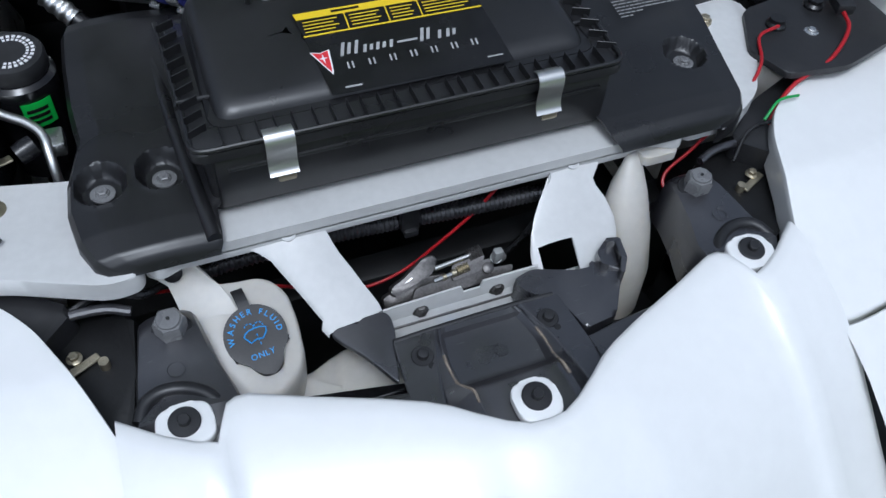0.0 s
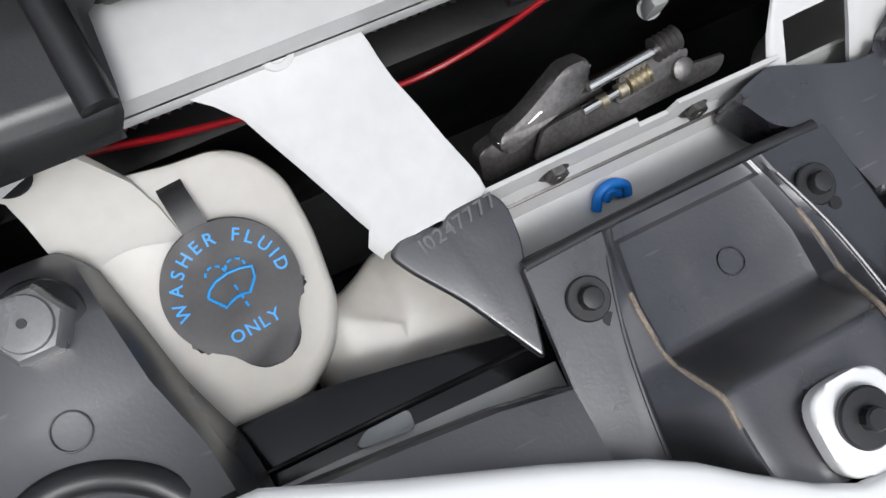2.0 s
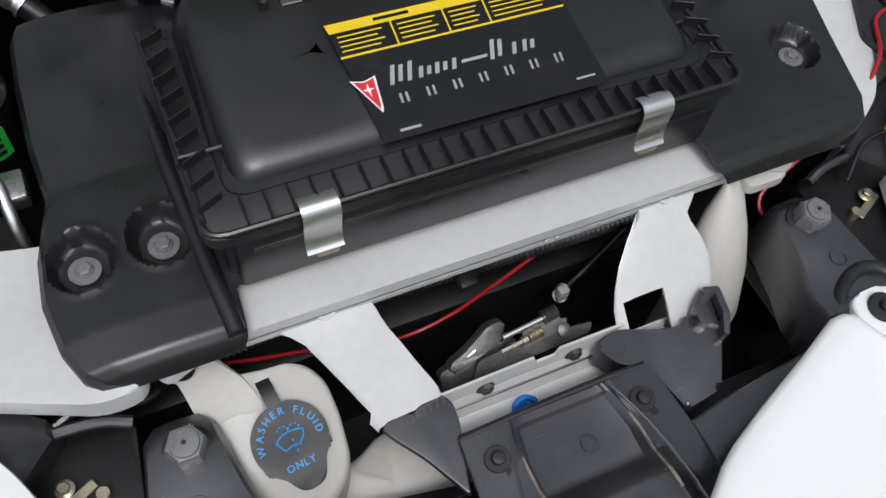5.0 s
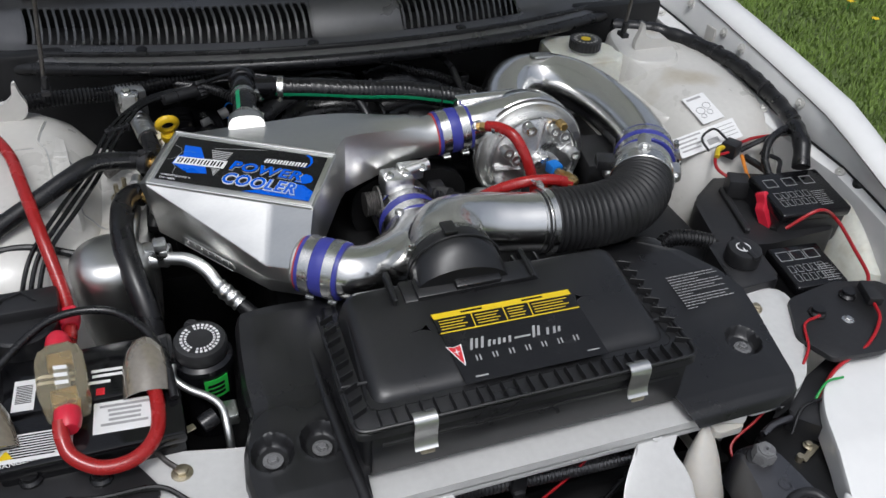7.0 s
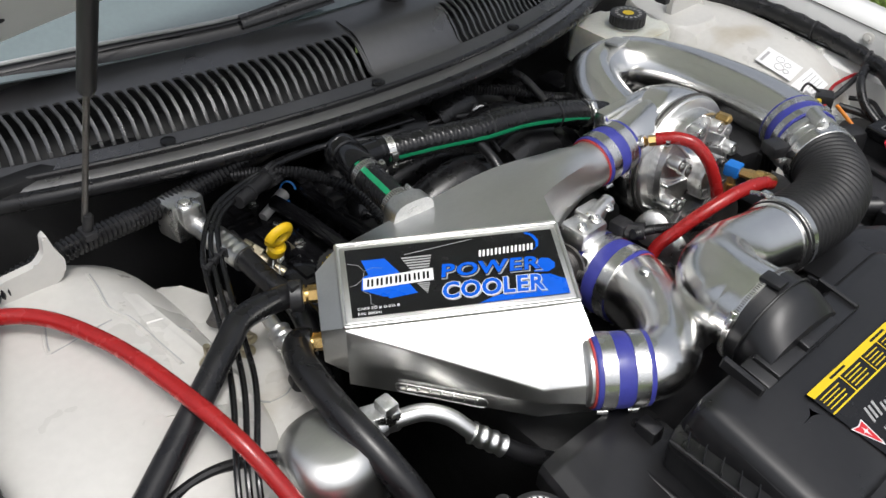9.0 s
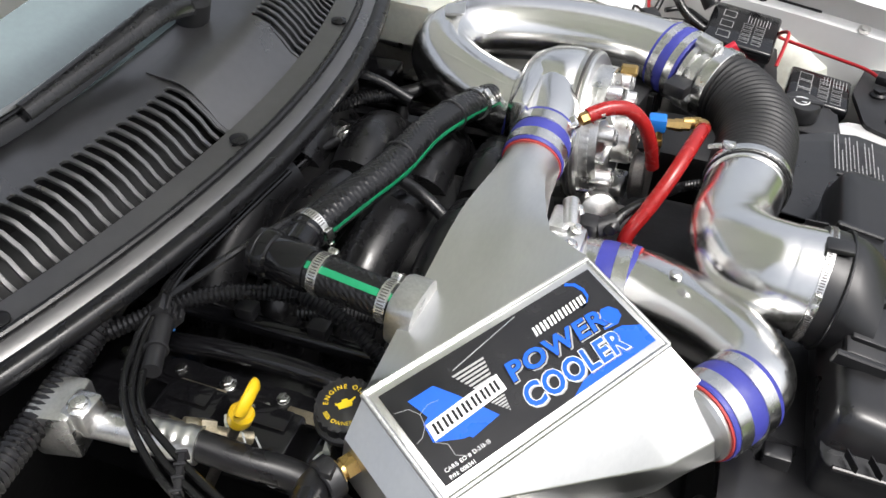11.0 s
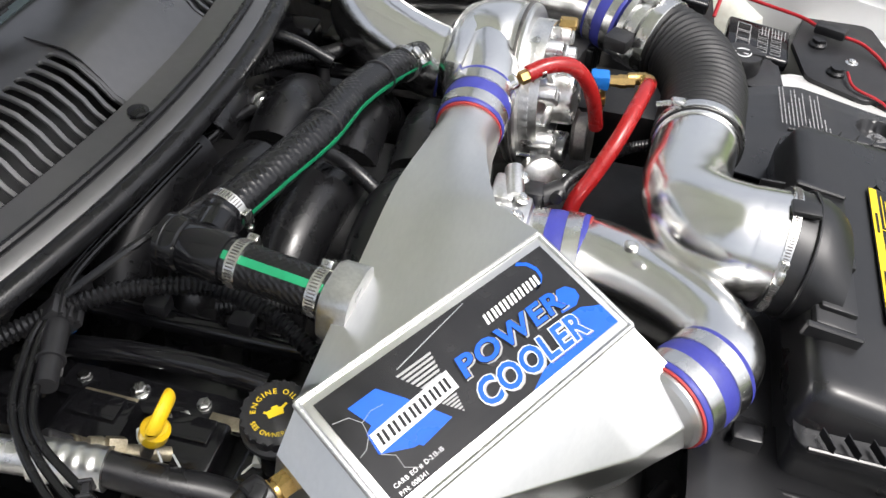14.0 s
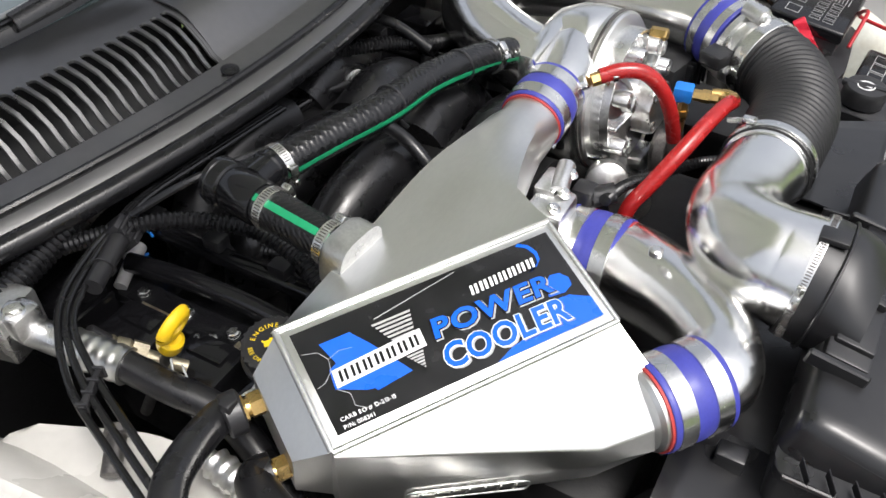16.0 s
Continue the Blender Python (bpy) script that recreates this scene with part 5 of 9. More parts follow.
    # label: black sheet with a yellow band, bars for its print, a red arrowhead and grey bars
    m = axes((0.004, 0.800, lid_top(0.01, 0.800) + 0.0006), (0, -0.235, 1), (1, -0.012, 0))
    lab = part("label", flat([(-0.112, -0.062), (0.116, -0.062), (0.104, 0.064), (-0.126, 0.064)], m, 0.0004), LABELBLACK, a, "glossy black label with yellow band and grey print bars")
    part("yellow_band", flat([(-0.124, 0.053), (0.103, 0.053), (0.102, 0.063), (-0.126, 0.063)], m, 0.0012), LABELYELLOW, lab)
    part("yellow_line", flat([(-0.1215, 0.026), (0.106, 0.026), (0.106, 0.0282), (-0.1215, 0.0282)], m, 0.0012), LABELYELLOW, lab)
    for x in (-0.066, -0.014, 0.028):
        part("yellow_line", flat([(x, 0.028), (x + 0.0016, 0.028), (x + 0.0016, 0.053), (x, 0.053)], m, 0.0012), LABELYELLOW, lab)
    for x, w in ((-0.118, 0.045), (-0.060, 0.040), (-0.008, 0.030), (0.034, 0.062)):
        for k in range(4):
            e_ = x + w * (0.95 - 0.12 * (k % 2))
            part("print_bar", flat([(x, 0.0475 - k * 0.005), (e_, 0.0475 - k * 0.005), (e_, 0.0489 - k * 0.005), (x, 0.0489 - k * 0.005)], m, 0.0012), LABELYELLOW, lab)
    for x in (-0.10, 0.0):
        part("print_bar", flat([(x + 0.02, 0.0565), (x + 0.055, 0.0565), (x + 0.055, 0.0595), (x + 0.02, 0.0595)], m, 0.002), LABELBLACK, lab)
    part("red_arrowhead", flat([(-0.122, 0.003), (-0.110, 0.000), (-0.098, 0.003), (-0.1015, -0.030), (-0.1035, -0.034)], m, 0.0012), LABELWHITE, lab)
    part("red_arrowhead", flat([(-0.1195, 0.0010), (-0.110, -0.0018), (-0.1005, 0.0010), (-0.103, -0.026), (-0.1042, -0.030)], m, 0.0018), LABELRED, lab)
    part("star", flat([(-0.1085, -0.003), (-0.1073, -0.0085), (-0.103, -0.0095), (-0.1073, -0.0107), (-0.1078, -0.017), (-0.1100, -0.0107), (-0.1140, -0.0095), (-0.1098, -0.0085)], m, 0.0024), LABELWHITE, lab)

    def stroke(x, y, w, h, lean, lift=0.0012):
        part("wordmark_bar", flat([(x, y), (x + w, y), (x + w + lean * h, y + h), (x + lean * h, y + h)], m, lift), LABELGREY, lab)

    # wordmarks as slanted strokes of their size
    for x, h, ws in ((-0.088, 0.019, (0.004, 0.011, 0.004)), (-0.060, 0.011, (0.0035, 0.0075)), (-0.044, 0.011, (0.0035, 0.0085, 0.0035)), (0.012, 0.020, (0.0045, 0.0115)), (0.035, 0.012, (0.0038,)), (0.046, 0.012, (0.0038, 0.008))):
        for k, w in enumerate(ws):
            stroke(x + 0.0085 * k, -0.010 + 0.0015 * (k % 2), 0.0042, h - 0.003 * (k % 2), 0.35)
    stroke(-0.016, -0.006, 0.026, 0.0030, 0.35)
    for k in range(7):
        for d, w in ((0.0, 0.0022), (0.0058, 0.0022)):
            stroke(-0.084 + k * 0.0262 + d, -0.0295, w, 0.0095, 0.04)
    part("print_bar", flat([(0.085, -0.052), (0.105, -0.052), (0.105, -0.050), (0.085, -0.050)], m, 0.0012), LABELGREY, lab)
    part("print_bar", flat([(-0.095, -0.056), (-0.075, -0.056), (-0.075, -0.0535), (-0.095, -0.0535)], m, 0.0012), LABELGREY, lab)


air_box()


# ---- charge cooler ----
U = Vector((0.846, -0.533, 0.020)).normalized()
V = Vector((0.514, 0.824, 0.243))
V = (V - U * V.dot(U)).normalized()
W = U.cross(V)
COOL = Vector((-0.331, 1.2535, 0.895))


def coo(u, v, w=0.0):
    """A place in the cooler's frame: along the label, up the label, off it."""
    return COOL + U * u + V * v + W * w


def coupler(name, at, axis, r, length, liner=True, screw=(0, -0.3, -1)):
    """Blue silicone sleeve with two T-bolt bands."""
    a = Vector(axis).normalized()
    at = Vector(at)
    c = thing(name, at, "blue silicone hose coupler with two steel band clamps", "hose coupler", "hose couplers")
    h = length / 2
    part("sleeve", lathe([(r * 0.9, -h), (r + 0.0032, -h), (r + 0.004, -h + 0.001), (r + 0.004, -h * 0.8), (r + 0.0034, -h * 0.62), (r + 0.0034, -h * 0.3), (r + 0.0046, -h * 0.1), (r + 0.0046, h * 0.1), (r + 0.0034, h * 0.3), (r + 0.0034, h * 0.62), (r + 0.004, h * 0.8), (r + 0.004, h - 0.001), (r + 0.0032, h), (r * 0.9, h)], at, a, 56), BLUESIL, c, "", 50)
    if liner:
        part("liner", lathe([(r * 0.9, -h - 0.003), (r + 0.0022, -h - 0.003), (r + 0.0022, -h), (r * 0.9, -h)], at, a, 48), REDSIL, c, "red inner liner edge")
    s = Vector(screw)
    s = (s - a * s.dot(a)).normalized()
    t = a.cross(s)
    for d in (-h * 0.56, h * 0.56):
        w = length * 0.135
        b = part("band_clamp", lathe([(r + 0.0034, d - w), (r + 0.0052, d - w + 0.0008), (r + 0.0052, d + w - 0.0008), (r + 0.0034, d + w)], at, a, 56), STEEL, c, "bright steel band")
        p = at + a * d + s * (r + 0.010)
        part("t_bolt", join(sweep([p - t * 0.014, p + t * 0.022], 0.003, 10), lathe([(0.0055, 0), (0.0055, 0.006), (0.004, 0.007)], p + t * 0.014, t, 6), sweep([p - t * 0.010 - a * 0.007, p - t * 0.010 + a * 0.007], 0.005, 10)), STEEL, b)
    return c


COUP_OUT, OUT_AXIS = Vector((-0.236, 1.051, 0.811)), Vector((0.80, -0.60, 0.02)).normalized()
COUP_IN, IN_AXIS = Vector((0.090, 1.346, 0.862)), Vector((0.985, -0.02, 0.12)).normalized()
COUP_THR, THR_AXIS = Vector((-0.032, 1.213, 0.748)), Vector((0.02, 0.99, -0.07)).normalized()


def cooler():
    c = thing("charge_cooler", COOL, "welded satin aluminium charge cooler with a black and blue label", "charge cooler")
    hu, hv, dep = 0.148, 0.0635, 0.112
    # core box
    rect = [(-hu, -hv), (hu, -hv), (hu, hv), (-hu, hv)]
    core = bmesh.new()
    top = [core.verts.new(coo(u, v, 0)) for u, v in rect]
    low = [core.verts.new(coo(u, v, -dep)) for u, v in rect]
    core.faces.new(top)
    core.faces.new(low[::-1])
    for i in range(4):
        core.faces.new((top[i], low[i], low[(i + 1) % 4], top[(i + 1) % 4]))
    bmesh.ops.bevel(core, geom=core.edges[:], offset=0.005, segments=3, affect="EDGES", profile=0.5)
    part("core", core, SATIN, c)

    def around(n=48):
        """The unit square as n steps, corners kept, starting at the middle of its right side."""
        pts = []
        for k in range(n):
            a = 2 * math.pi * k / n
            ca, sa = math.cos(a), math.sin(a)
            q = max(abs(ca), abs(sa))
            pts.append((ca / q, sa / q, ca, sa))
        return pts

    # front tank: from the core's front side to the outlet
    end = COUP_OUT - OUT_AXIS * 0.035

    rings = []
    for k in range(41):
        t_ = k / 40
        f, g = min(1.0, t_ / 0.75), max(0.0, (t_ - 0.75) / 0.25)
        poly = rounded([(-hv + 0.006, 0.0), (-0.0675 - 0.0845 * f - 0.015 * g, -0.004 - 0.056 * f + 0.026 * g), (-0.078 - 0.083 * f - 0.021 * g, -0.075 - 0.005 * f + 0.020 * g), (-0.080 - 0.078 * f - 0.010 * g, -0.112 - 0.008 * f + 0.018 * g), (-hv + 0.006, -dep + 0.002)], 0.0022, 4)
        rings.append([coo(-hu + (2 * hu + 0.019 * min(1.0, max(0.0, (-hv - v) / 0.03))) * t_, v, w) for v, w in poly])
    part("front_tank", loft(rings), SATIN, c, "polished tapering end tank", 13)
    part("outlet_stub", lathe([(0.040, -0.012), (0.0442, -0.008), (0.0445, 0.0), (0.0445, 0.032)], end, OUT_AXIS, 48), SATIN, c, "welded round outlet")
    # rear tank: a wedge along the core's rear side that closes in on a round neck
    start = COUP_IN - IN_AXIS * 0.04
    front = ((-0.428, 1.386), (-0.40, 1.369), (-0.174, 1.2265), (-0.165, 1.243), (-0.143, 1.276), (-0.11, 1.287), (-0.06, 1.297), (0.0, 1.305), (0.05, 1.3065))
    secs = []
    for x in (-0.424, -0.415, -0.40, -0.35, -0.30, -0.25, -0.21, -0.186, -0.174, -0.165, -0.155, -0.143, -0.13, -0.11, -0.085, -0.06, -0.03, 0.0, 0.03, 0.05, 0.07):
        yf = float(np.interp(x, [p[0] for p in front], [p[1] for p in front]))
        yr = 1.3865 - 0.001 * max(0.0, x) / 0.05
        k = max(0.0, min(1.0, (x + 0.143) / 0.19))
        round_ = 0.02 + 0.98 * k * k * (3 - 2 * k)
        top_ = (0.906 + 0.008 * (x + 0.424) / 0.25 if x < -0.174 else 0.914 - 0.0125 * min(1.0, (x + 0.174) / 0.2))
        low_ = 0.800 + 0.0225 * k
        cz, hz, cy, hy = (top_ + low_) / 2, (top_ - low_) / 2, (yf + yr) / 2, (yr - yf) / 2
        if x > 0.0:
            cz, hz = start.z + (x - 0.05) * 0.1, 0.0395
        row = []
        for qx, qy, cx_, cy_ in around():
            py, pz = qx * (1 - round_) + cx_ * round_, qy * (1 - round_) + cy_ * round_
            row.append(Vector((x, cy + py * hy, cz + pz * hz + 0.010 * py * (1 - k) * (1 if pz > 0 else 0) * -0.5)))
        secs.append(row)
    part("rear_tank", loft(secs), SATIN, c, "satin aluminium tapering end tank", 24)
    # weld beads round the label face
    for p, q in ((0, 1), (1, 2), (2, 3), (3, 0)):
        a, b = coo(*rect[p], -0.001), coo(*rect[q], -0.001)
        path = [a.lerp(b, k / 240) for k in range(241)]
        part("weld_bead", sweep(path, lambda s: 0.0032 + 0.00005 * math.sin(s * 2 * math.pi * round((a - b).length / 0.0065)), 8), SATIN, c, "", 60)
    # end plate with the two water ports
    q = [coo(-hu, -hv * 0.98, -0.004), coo(-hu, hv * 0.98, -0.004), coo(-hu, hv * 0.98, -dep), coo(-hu, -hv * 0.98, -dep)]
    r = [coo(-hu - 0.03, -hv * 0.72, -0.030), coo(-hu - 0.03, hv * 0.72, -0.030), coo(-hu - 0.03, hv * 0.72, -dep + 0.008), coo(-hu - 0.03, -hv * 0.72, -dep + 0.008)]
    part("end_cap", loft([q, r]), SATIN, c, "angled end cap", 10)
    for v, w in ((0.028, -0.052), (-0.030, -0.078)):
        p = coo(-hu - 0.028, v, w)
        part("port", join(lathe([(0.0125, 0), (0.0125, 0.014)], p, -U, 6), lathe([(0.010, 0.012), (0.010, 0.020)], p, -U, 20), lathe([(0.0135, 0.018), (0.0135, 0.028)], p, -U, 6)), BRASS, c, "brass hex fitting")
    # outlet boss on the rear tank for the breather hose
    part("boss", loft([ring((-0.299 + d * 0.1, 1.391 + d, 0.898), (1, -0.1, 0), (0, -0.1, 1), w_ * 0.033, w_ * 0.035, 32, 0.62) for d, w_ in ((-0.02, 1.0), (0.004, 1.0), (0.009, 0.94), (0.011, 0.7))]), CAST, c, "cast aluminium flange boss")
    part("fitting", lathe([(0.0235, 0.006), (0.0235, 0.022), (0.021, 0.023)], (-0.298, 1.394, 0.901), (0.12, 0.98, 0.05), 6), MILK, c, "pale plastic hex fitting")
    # embossed plate on the front
    nose = axes(coo(-0.035, -0.1206, -0.097), -V * 0.97 + W * 0.02 - U * 0.35, U - V * 0.36 - W * 0.02)
    edge = [nose @ Vector((x, y, 0.0002)) for x, y in rounded([(-0.06, -0.011), (0.06, -0.011), (0.06, 0.011), (-0.06, 0.011)], 0.010)]
    part("embossed_edge", sweep(edge + [edge[0]], 0.0010, 6, False), SATIN, c)
    for k in range(7):
        x = -0.046 + k * 0.0152
        part("embossed_bar", sweep([nose @ Vector((x - 0.001, -0.006, 0.0)), nose @ Vector((x + 0.001, 0.006, 0.0))], 0.0013, 6), SATIN, c)
    # label
    m = axes(coo(0.0, 0.0, 0.0006), W, U)
    lw, lh = 0.138, 0.0525
    lab = part("label", flat([(-lw, -lh), (lw, -lh), (lw, lh), (-lw, lh)], m, 0.0004), LABELBLACK, c, "black printed label with blue shapes and white lettering")
    part("blue_blade", flat([(-0.118, 0.033), (-0.088, 0.033), (-0.074, 0.012), (-0.053, -0.026), (-0.089, -0.030), (-0.111, 0.008)], m, 0.0010), LABELBLUE, lab)
    part("blue_blade", flat([(-0.1225, -0.013), (-0.1195, 0.006), (-0.109, 0.011), (-0.085, -0.028), (-0.096, -0.026)], m, 0.0008), LABELBLUE, lab)
    wave = [(0.021, -lh), (lw, -lh), (lw, -0.030), (0.130, -0.026), (0.120, -0.020), (0.108, -0.019), (0.098, -0.026), (0.088, -0.036), (0.074, -0.041), (0.056, -0.042), (0.040, -0.045)]
    part("blue_wave", flat(wave, m, 0.0010), LABELBLUE, lab)
    part("blue_swirl", flat([(0.100, -0.014), (0.106, 0.001), (0.114, 0.007), (0.124, 0.005), (0.130, -0.003), (0.128, -0.011), (0.118, -0.016)], m, 0.0009), LABELBLUE, lab)
    tail = [(0.104, 0.052), (0.113, 0.046), (0.117, 0.036), (0.115, 0.027), (0.108, 0.021), (0.100, 0.020)]
    part("blue_swirl", flat(tail + [(x - 0.004, y - 0.002) for x, y in tail[::-1]], m, 0.0009), LABELBLUE, lab)
    for k in range(6):
        part("speed_line", flat([(-0.067 + k * 0.002, 0.031 - k * 0.0042), (-0.027 - k * 0.0012, 0.031 - k * 0.0042), (-0.028 - k * 0.0012, 0.0288 - k * 0.0042), (-0.066 + k * 0.002, 0.0288 - k * 0.0042)], m, 0.0009), LABELGREY, lab)
        part("speed_line", flat([(-0.052 + k * 0.002, -0.0115 - k * 0.0030), (-0.035 - k * 0.001, -0.0115 - k * 0.0030), (-0.0355 - k * 0.001, -0.0133 - k * 0.0030), (-0.051 + k * 0.002, -0.0133 - k * 0.0030)], m, 0.0008), LABELGREY, lab)
    part("speed_line", flat([(-0.062, 0.036), (0.030, 0.050), (0.0305, 0.0494), (-0.062, 0.0350)], m, 0.0008), LABELGREY, lab)
    # maker's name plate as a white bar with dark strokes
    part("name_bar", flat([(-0.1205, -0.0135), (-0.030, -0.0095), (-0.0285, 0.0090), (-0.1185, 0.0040)], m, 0.0016), LABELWHITE, lab)
    for k in range(7):
        x, y = -0.1150 + k * 0.0119, -0.0098 + k * 0.00055
        for d in (0.0, 0.0052):
            part("name_bar", flat([(x + d, y), (x + d + 0.0027, y + 0.0001), (x + d + 0.0040, y + 0.0112), (x + d + 0.0013, y + 0.0111)], m, 0.0022), LABELBLACK, lab)
    for k in range(7):
        x, y = 0.0335 + k * 0.0108, 0.0190 + k * 0.0004
        for d in (0.0, 0.0050):
            part("name_bar", flat([(x + d, y), (x + d + 0.0030, y), (x + d + 0.0052, y + 0.0102), (x + d + 0.0022, y + 0.0102)], m, 0.0014), LABELWHITE, lab, "white bar of a model name")
    for word, x0, x1, y, tall in (("POWER", -0.0215, 0.1105, -0.0085, 0.0195), ("COOLER", -0.0245, 0.1105, -0.0410, 0.0235)):
        size = tall / 0.70
        raw = sum(GLYPHS[ch][2] + 0.06 for ch in word) - 0.06
        wide = (x1 - x0 - 0.12 * tall) / (raw * size)
        mm = m @ pose((x0 + x1) / 2 - 0.06 * tall, y, 0, 0, 0, -1.2)
        part("lettering_edge", letters(word, size, mm @ pose(0.0014, -0.0014, 0), 0.06, 0.16, lift=0.0014, wide=wide, face=EDGE), LABELGREY, lab)
        part("lettering_edge", letters(word, size, mm, 0.06, 0.16, lift=0.0018, wide=wide, face=EDGE), LABELWHITE if word == "COOLER" else LABELBLACK, lab)
        part("lettering", letters(word, size, mm, 0.06, 0.16, lift=0.0024, wide=wide, face=BOLD), LABELBLUE, lab, "blue capital letters")
    part("lettering", letters("CARB EO # D-213-15", 0.0056, m @ pose(-0.1305, -0.0430, 0), 0.05, 0.0, centre=False, lift=0.0014), LABELWHITE, lab)
    part("lettering", letters("P/N: 008341", 0.0056, m @ pose(-0.1305, -0.0505, 0), 0.05, 0.0, centre=False, lift=0.0014), LABELWHITE, lab)
    # old creases in the label's film
    for pts in (((-0.136, 0.030), (-0.122, 0.026), (-0.116, 0.016), (-0.119, 0.004)), ((-0.119, 0.004), (-0.128, -0.004), (-0.136, -0.006)), ((-0.116, 0.016), (-0.104, 0.020), (-0.092, 0.018)), ((-0.121, -0.014), (-0.112, -0.022), (-0.113, -0.034), (-0.104, -0.041))):
        part("crease", sweep([m @ Vector((x, y, 0.0012)) for x, y in pts], 0.00035, 5), LABELGREY, lab)


cooler()
coupler("coupler", COUP_OUT, OUT_AXIS, 0.0445, 0.072)
coupler("coupler", COUP_IN, IN_AXIS, 0.0395, 0.070)
coupler("coupler", COUP_THR, THR_AXIS, 0.0575, 0.076)


def polished_pipes():
    p = thing("throttle_elbow_pipe", (-0.12, 1.05, 0.79), "polished aluminium U-shaped pipe to the throttle body", "intake pipe")
    a = COUP_OUT + OUT_AXIS * 0.02
    b = COUP_THR - THR_AXIS * 0.02
    path = spline([a, (-0.197, 1.025, 0.812), (-0.163, 1.030, 0.807), (-0.122, 1.056, 0.795), (-0.083, 1.095, 0.779), (-0.053, 1.138, 0.764), b - THR_AXIS * 0.020, b], 10)
    part("pipe", sweep(path, lambda t: 0.0440 + 0.0150 * min(1, max(0, 1.5 * t - 0.3)), 40), POLISH, p, "", 60)
    part("boss", lathe([(0.008, 0), (0.008, 0.006), (0.005, 0.008)], (-0.085, 1.130, 0.838), (0.1, 0.0, 1), 16), SATIN, p)
    e = thing("intake_elbow", (0.03, 1.02, 0.83), "polished aluminium intake elbow behind the air box", "intake pipe")
    sn = Vector((-0.048, 0.979, 0.846))
    ax = Vector((0.08, 0.99, 0.06)).normalized()
    path = spline([sn - ax * 0.005, sn + ax * 0.025, (-0.043, 1.020, 0.848), (-0.028, 1.048, 0.846), (0.002, 1.067, 0.840), (0.048, 1.075, 0.831), (0.100, 1.071, 0.824), (0.153, 1.064, 0.820)], 10)
    part("pipe", sweep(path, lambda s: 0.0665 - 0.0130 * min(1, 2.2 * s), 44), POLISH, e, "", 60)
    lip = Vector((0.153, 1.064, 0.820))
    part("lip", lathe([(0.0535, -0.007), (0.0565, -0.006), (0.0565, 0.006), (0.0535, 0.007)], lip, (1, -0.08, -0.1), 44), POLISH, e)
    b = thing("bellows_hose", (0.29, 1.08, 0.83), "black ribbed rubber bellows hose", "bellows hose")
    bp = [(0.153, 1.064, 0.820), (0.22, 1.060, 0.818), (0.285, 1.058, 0.820), (0.340, 1.072, 0.823), (0.378, 1.098, 0.826), (0.402, 1.130, 0.828)]
    part("hose", ribbed(bp, 0.0590, 0.0108, 0.0042, 48, 1.0), BELLOWS, b, "", 60)
    part("clamp_band", lathe([(0.0585, -0.006), (0.0600, -0.005), (0.0600, 0.005), (0.0585, 0.006)], (0.166, 1.063, 0.820), (1, -0.05, -0.03), 44), STEEL, b, "bright steel band")
    part("clamp_screw", join(sweep([Vector((0.165, 1.090, 0.878)), Vector((0.165, 1.125, 0.866))], 0.004, 10), box((0.165, 1.10, 0.875), (0.012, 0.016, 0.008), 0.002)), STEEL, b)
    part("clamp_band", lathe([(0.0545, -0.011), (0.0565, -0.010), (0.0565, 0.010), (0.0545, 0.011)], (0.403, 1.131, 0.828), (0.50, 0.86, 0.02), 44), STEEL, b, "bright steel band")
    mf = thing("airflow_meter", (0.41, 1.19, 0.84), "cast aluminium airflow meter with bolted flange ears", "airflow meter")
    a2 = Vector((0.50, 0.86, 0.05)).normalized()
    o = Vector((0.409, 1.142, 0.829))
    part("clamp_band", lathe([(0.0605, -0.024), (0.0615, -0.023), (0.0615, -0.005), (0.0605, -0.004)], o, a2, 48), STEEL, b, "bright steel clamp band")
    part("body", lathe([(0.052, 0), (0.058, 0.002), (0.058, 0.012), (0.053, 0.014), (0.053, 0.020), (0.059, 0.022), (0.059, 0.032), (0.052, 0.034)], o, a2, 44), CAST, mf)
    for k in range(4):
        ang = 0.6 + k * math.pi / 2
        s1 = a2.orthogonal().normalized()
        s2 = a2.cross(s1)
        q = o + s1 * (math.cos(ang) * 0.062) + s2 * (math.sin(ang) * 0.062)
        part("ear", join(lathe([(0.013, 0), (0.013, 0.034)], q, a2, 16), hexbolt(q, -a2, 0.007, 0.006, 1.3)), CAST, mf)
    part("sensor", box((0.352, 1.188, 0.842), (0.036, 0.036, 0.022), 0.004, 2, Matrix.Rotation(radians(-20), 4, "Z")), PLASTIC, mf, "black sensor block")
    u = thing("intake_return_pipe", (0.4, 1.45, 0.85), "polished aluminium U-bend pipe behind the blower", "intake pipe")
    path = spline([(0.436, 1.178, 0.831), (0.466, 1.235, 0.836), (0.480, 1.33, 0.838), (0.474, 1.44, 0.838), (0.445, 1.53, 0.838), (0.395, 1.575, 0.836), (0.335, 1.572, 0.834), (0.290, 1.53, 0.830), (0.262, 1.47, 0.822), (0.250, 1.42, 0.815), (0.247, 1.40, 0.812)], 10)
    part("pipe", sweep(path, lambda s: 0.0545, 44), POLISH, u, "", 60)
    part("tag", prism(rounded([(-0.034, -0.015), (0.034, -0.015), (0.026, 0.018), (-0.026, 0.018)], 0.004), 0, 0.004, 0.001, 1, axes((0.392, 1.570, 0.889), (0.1, 0.15, 1), (1, 0.3, 0))), SATIN, u, "welded aluminium tag")
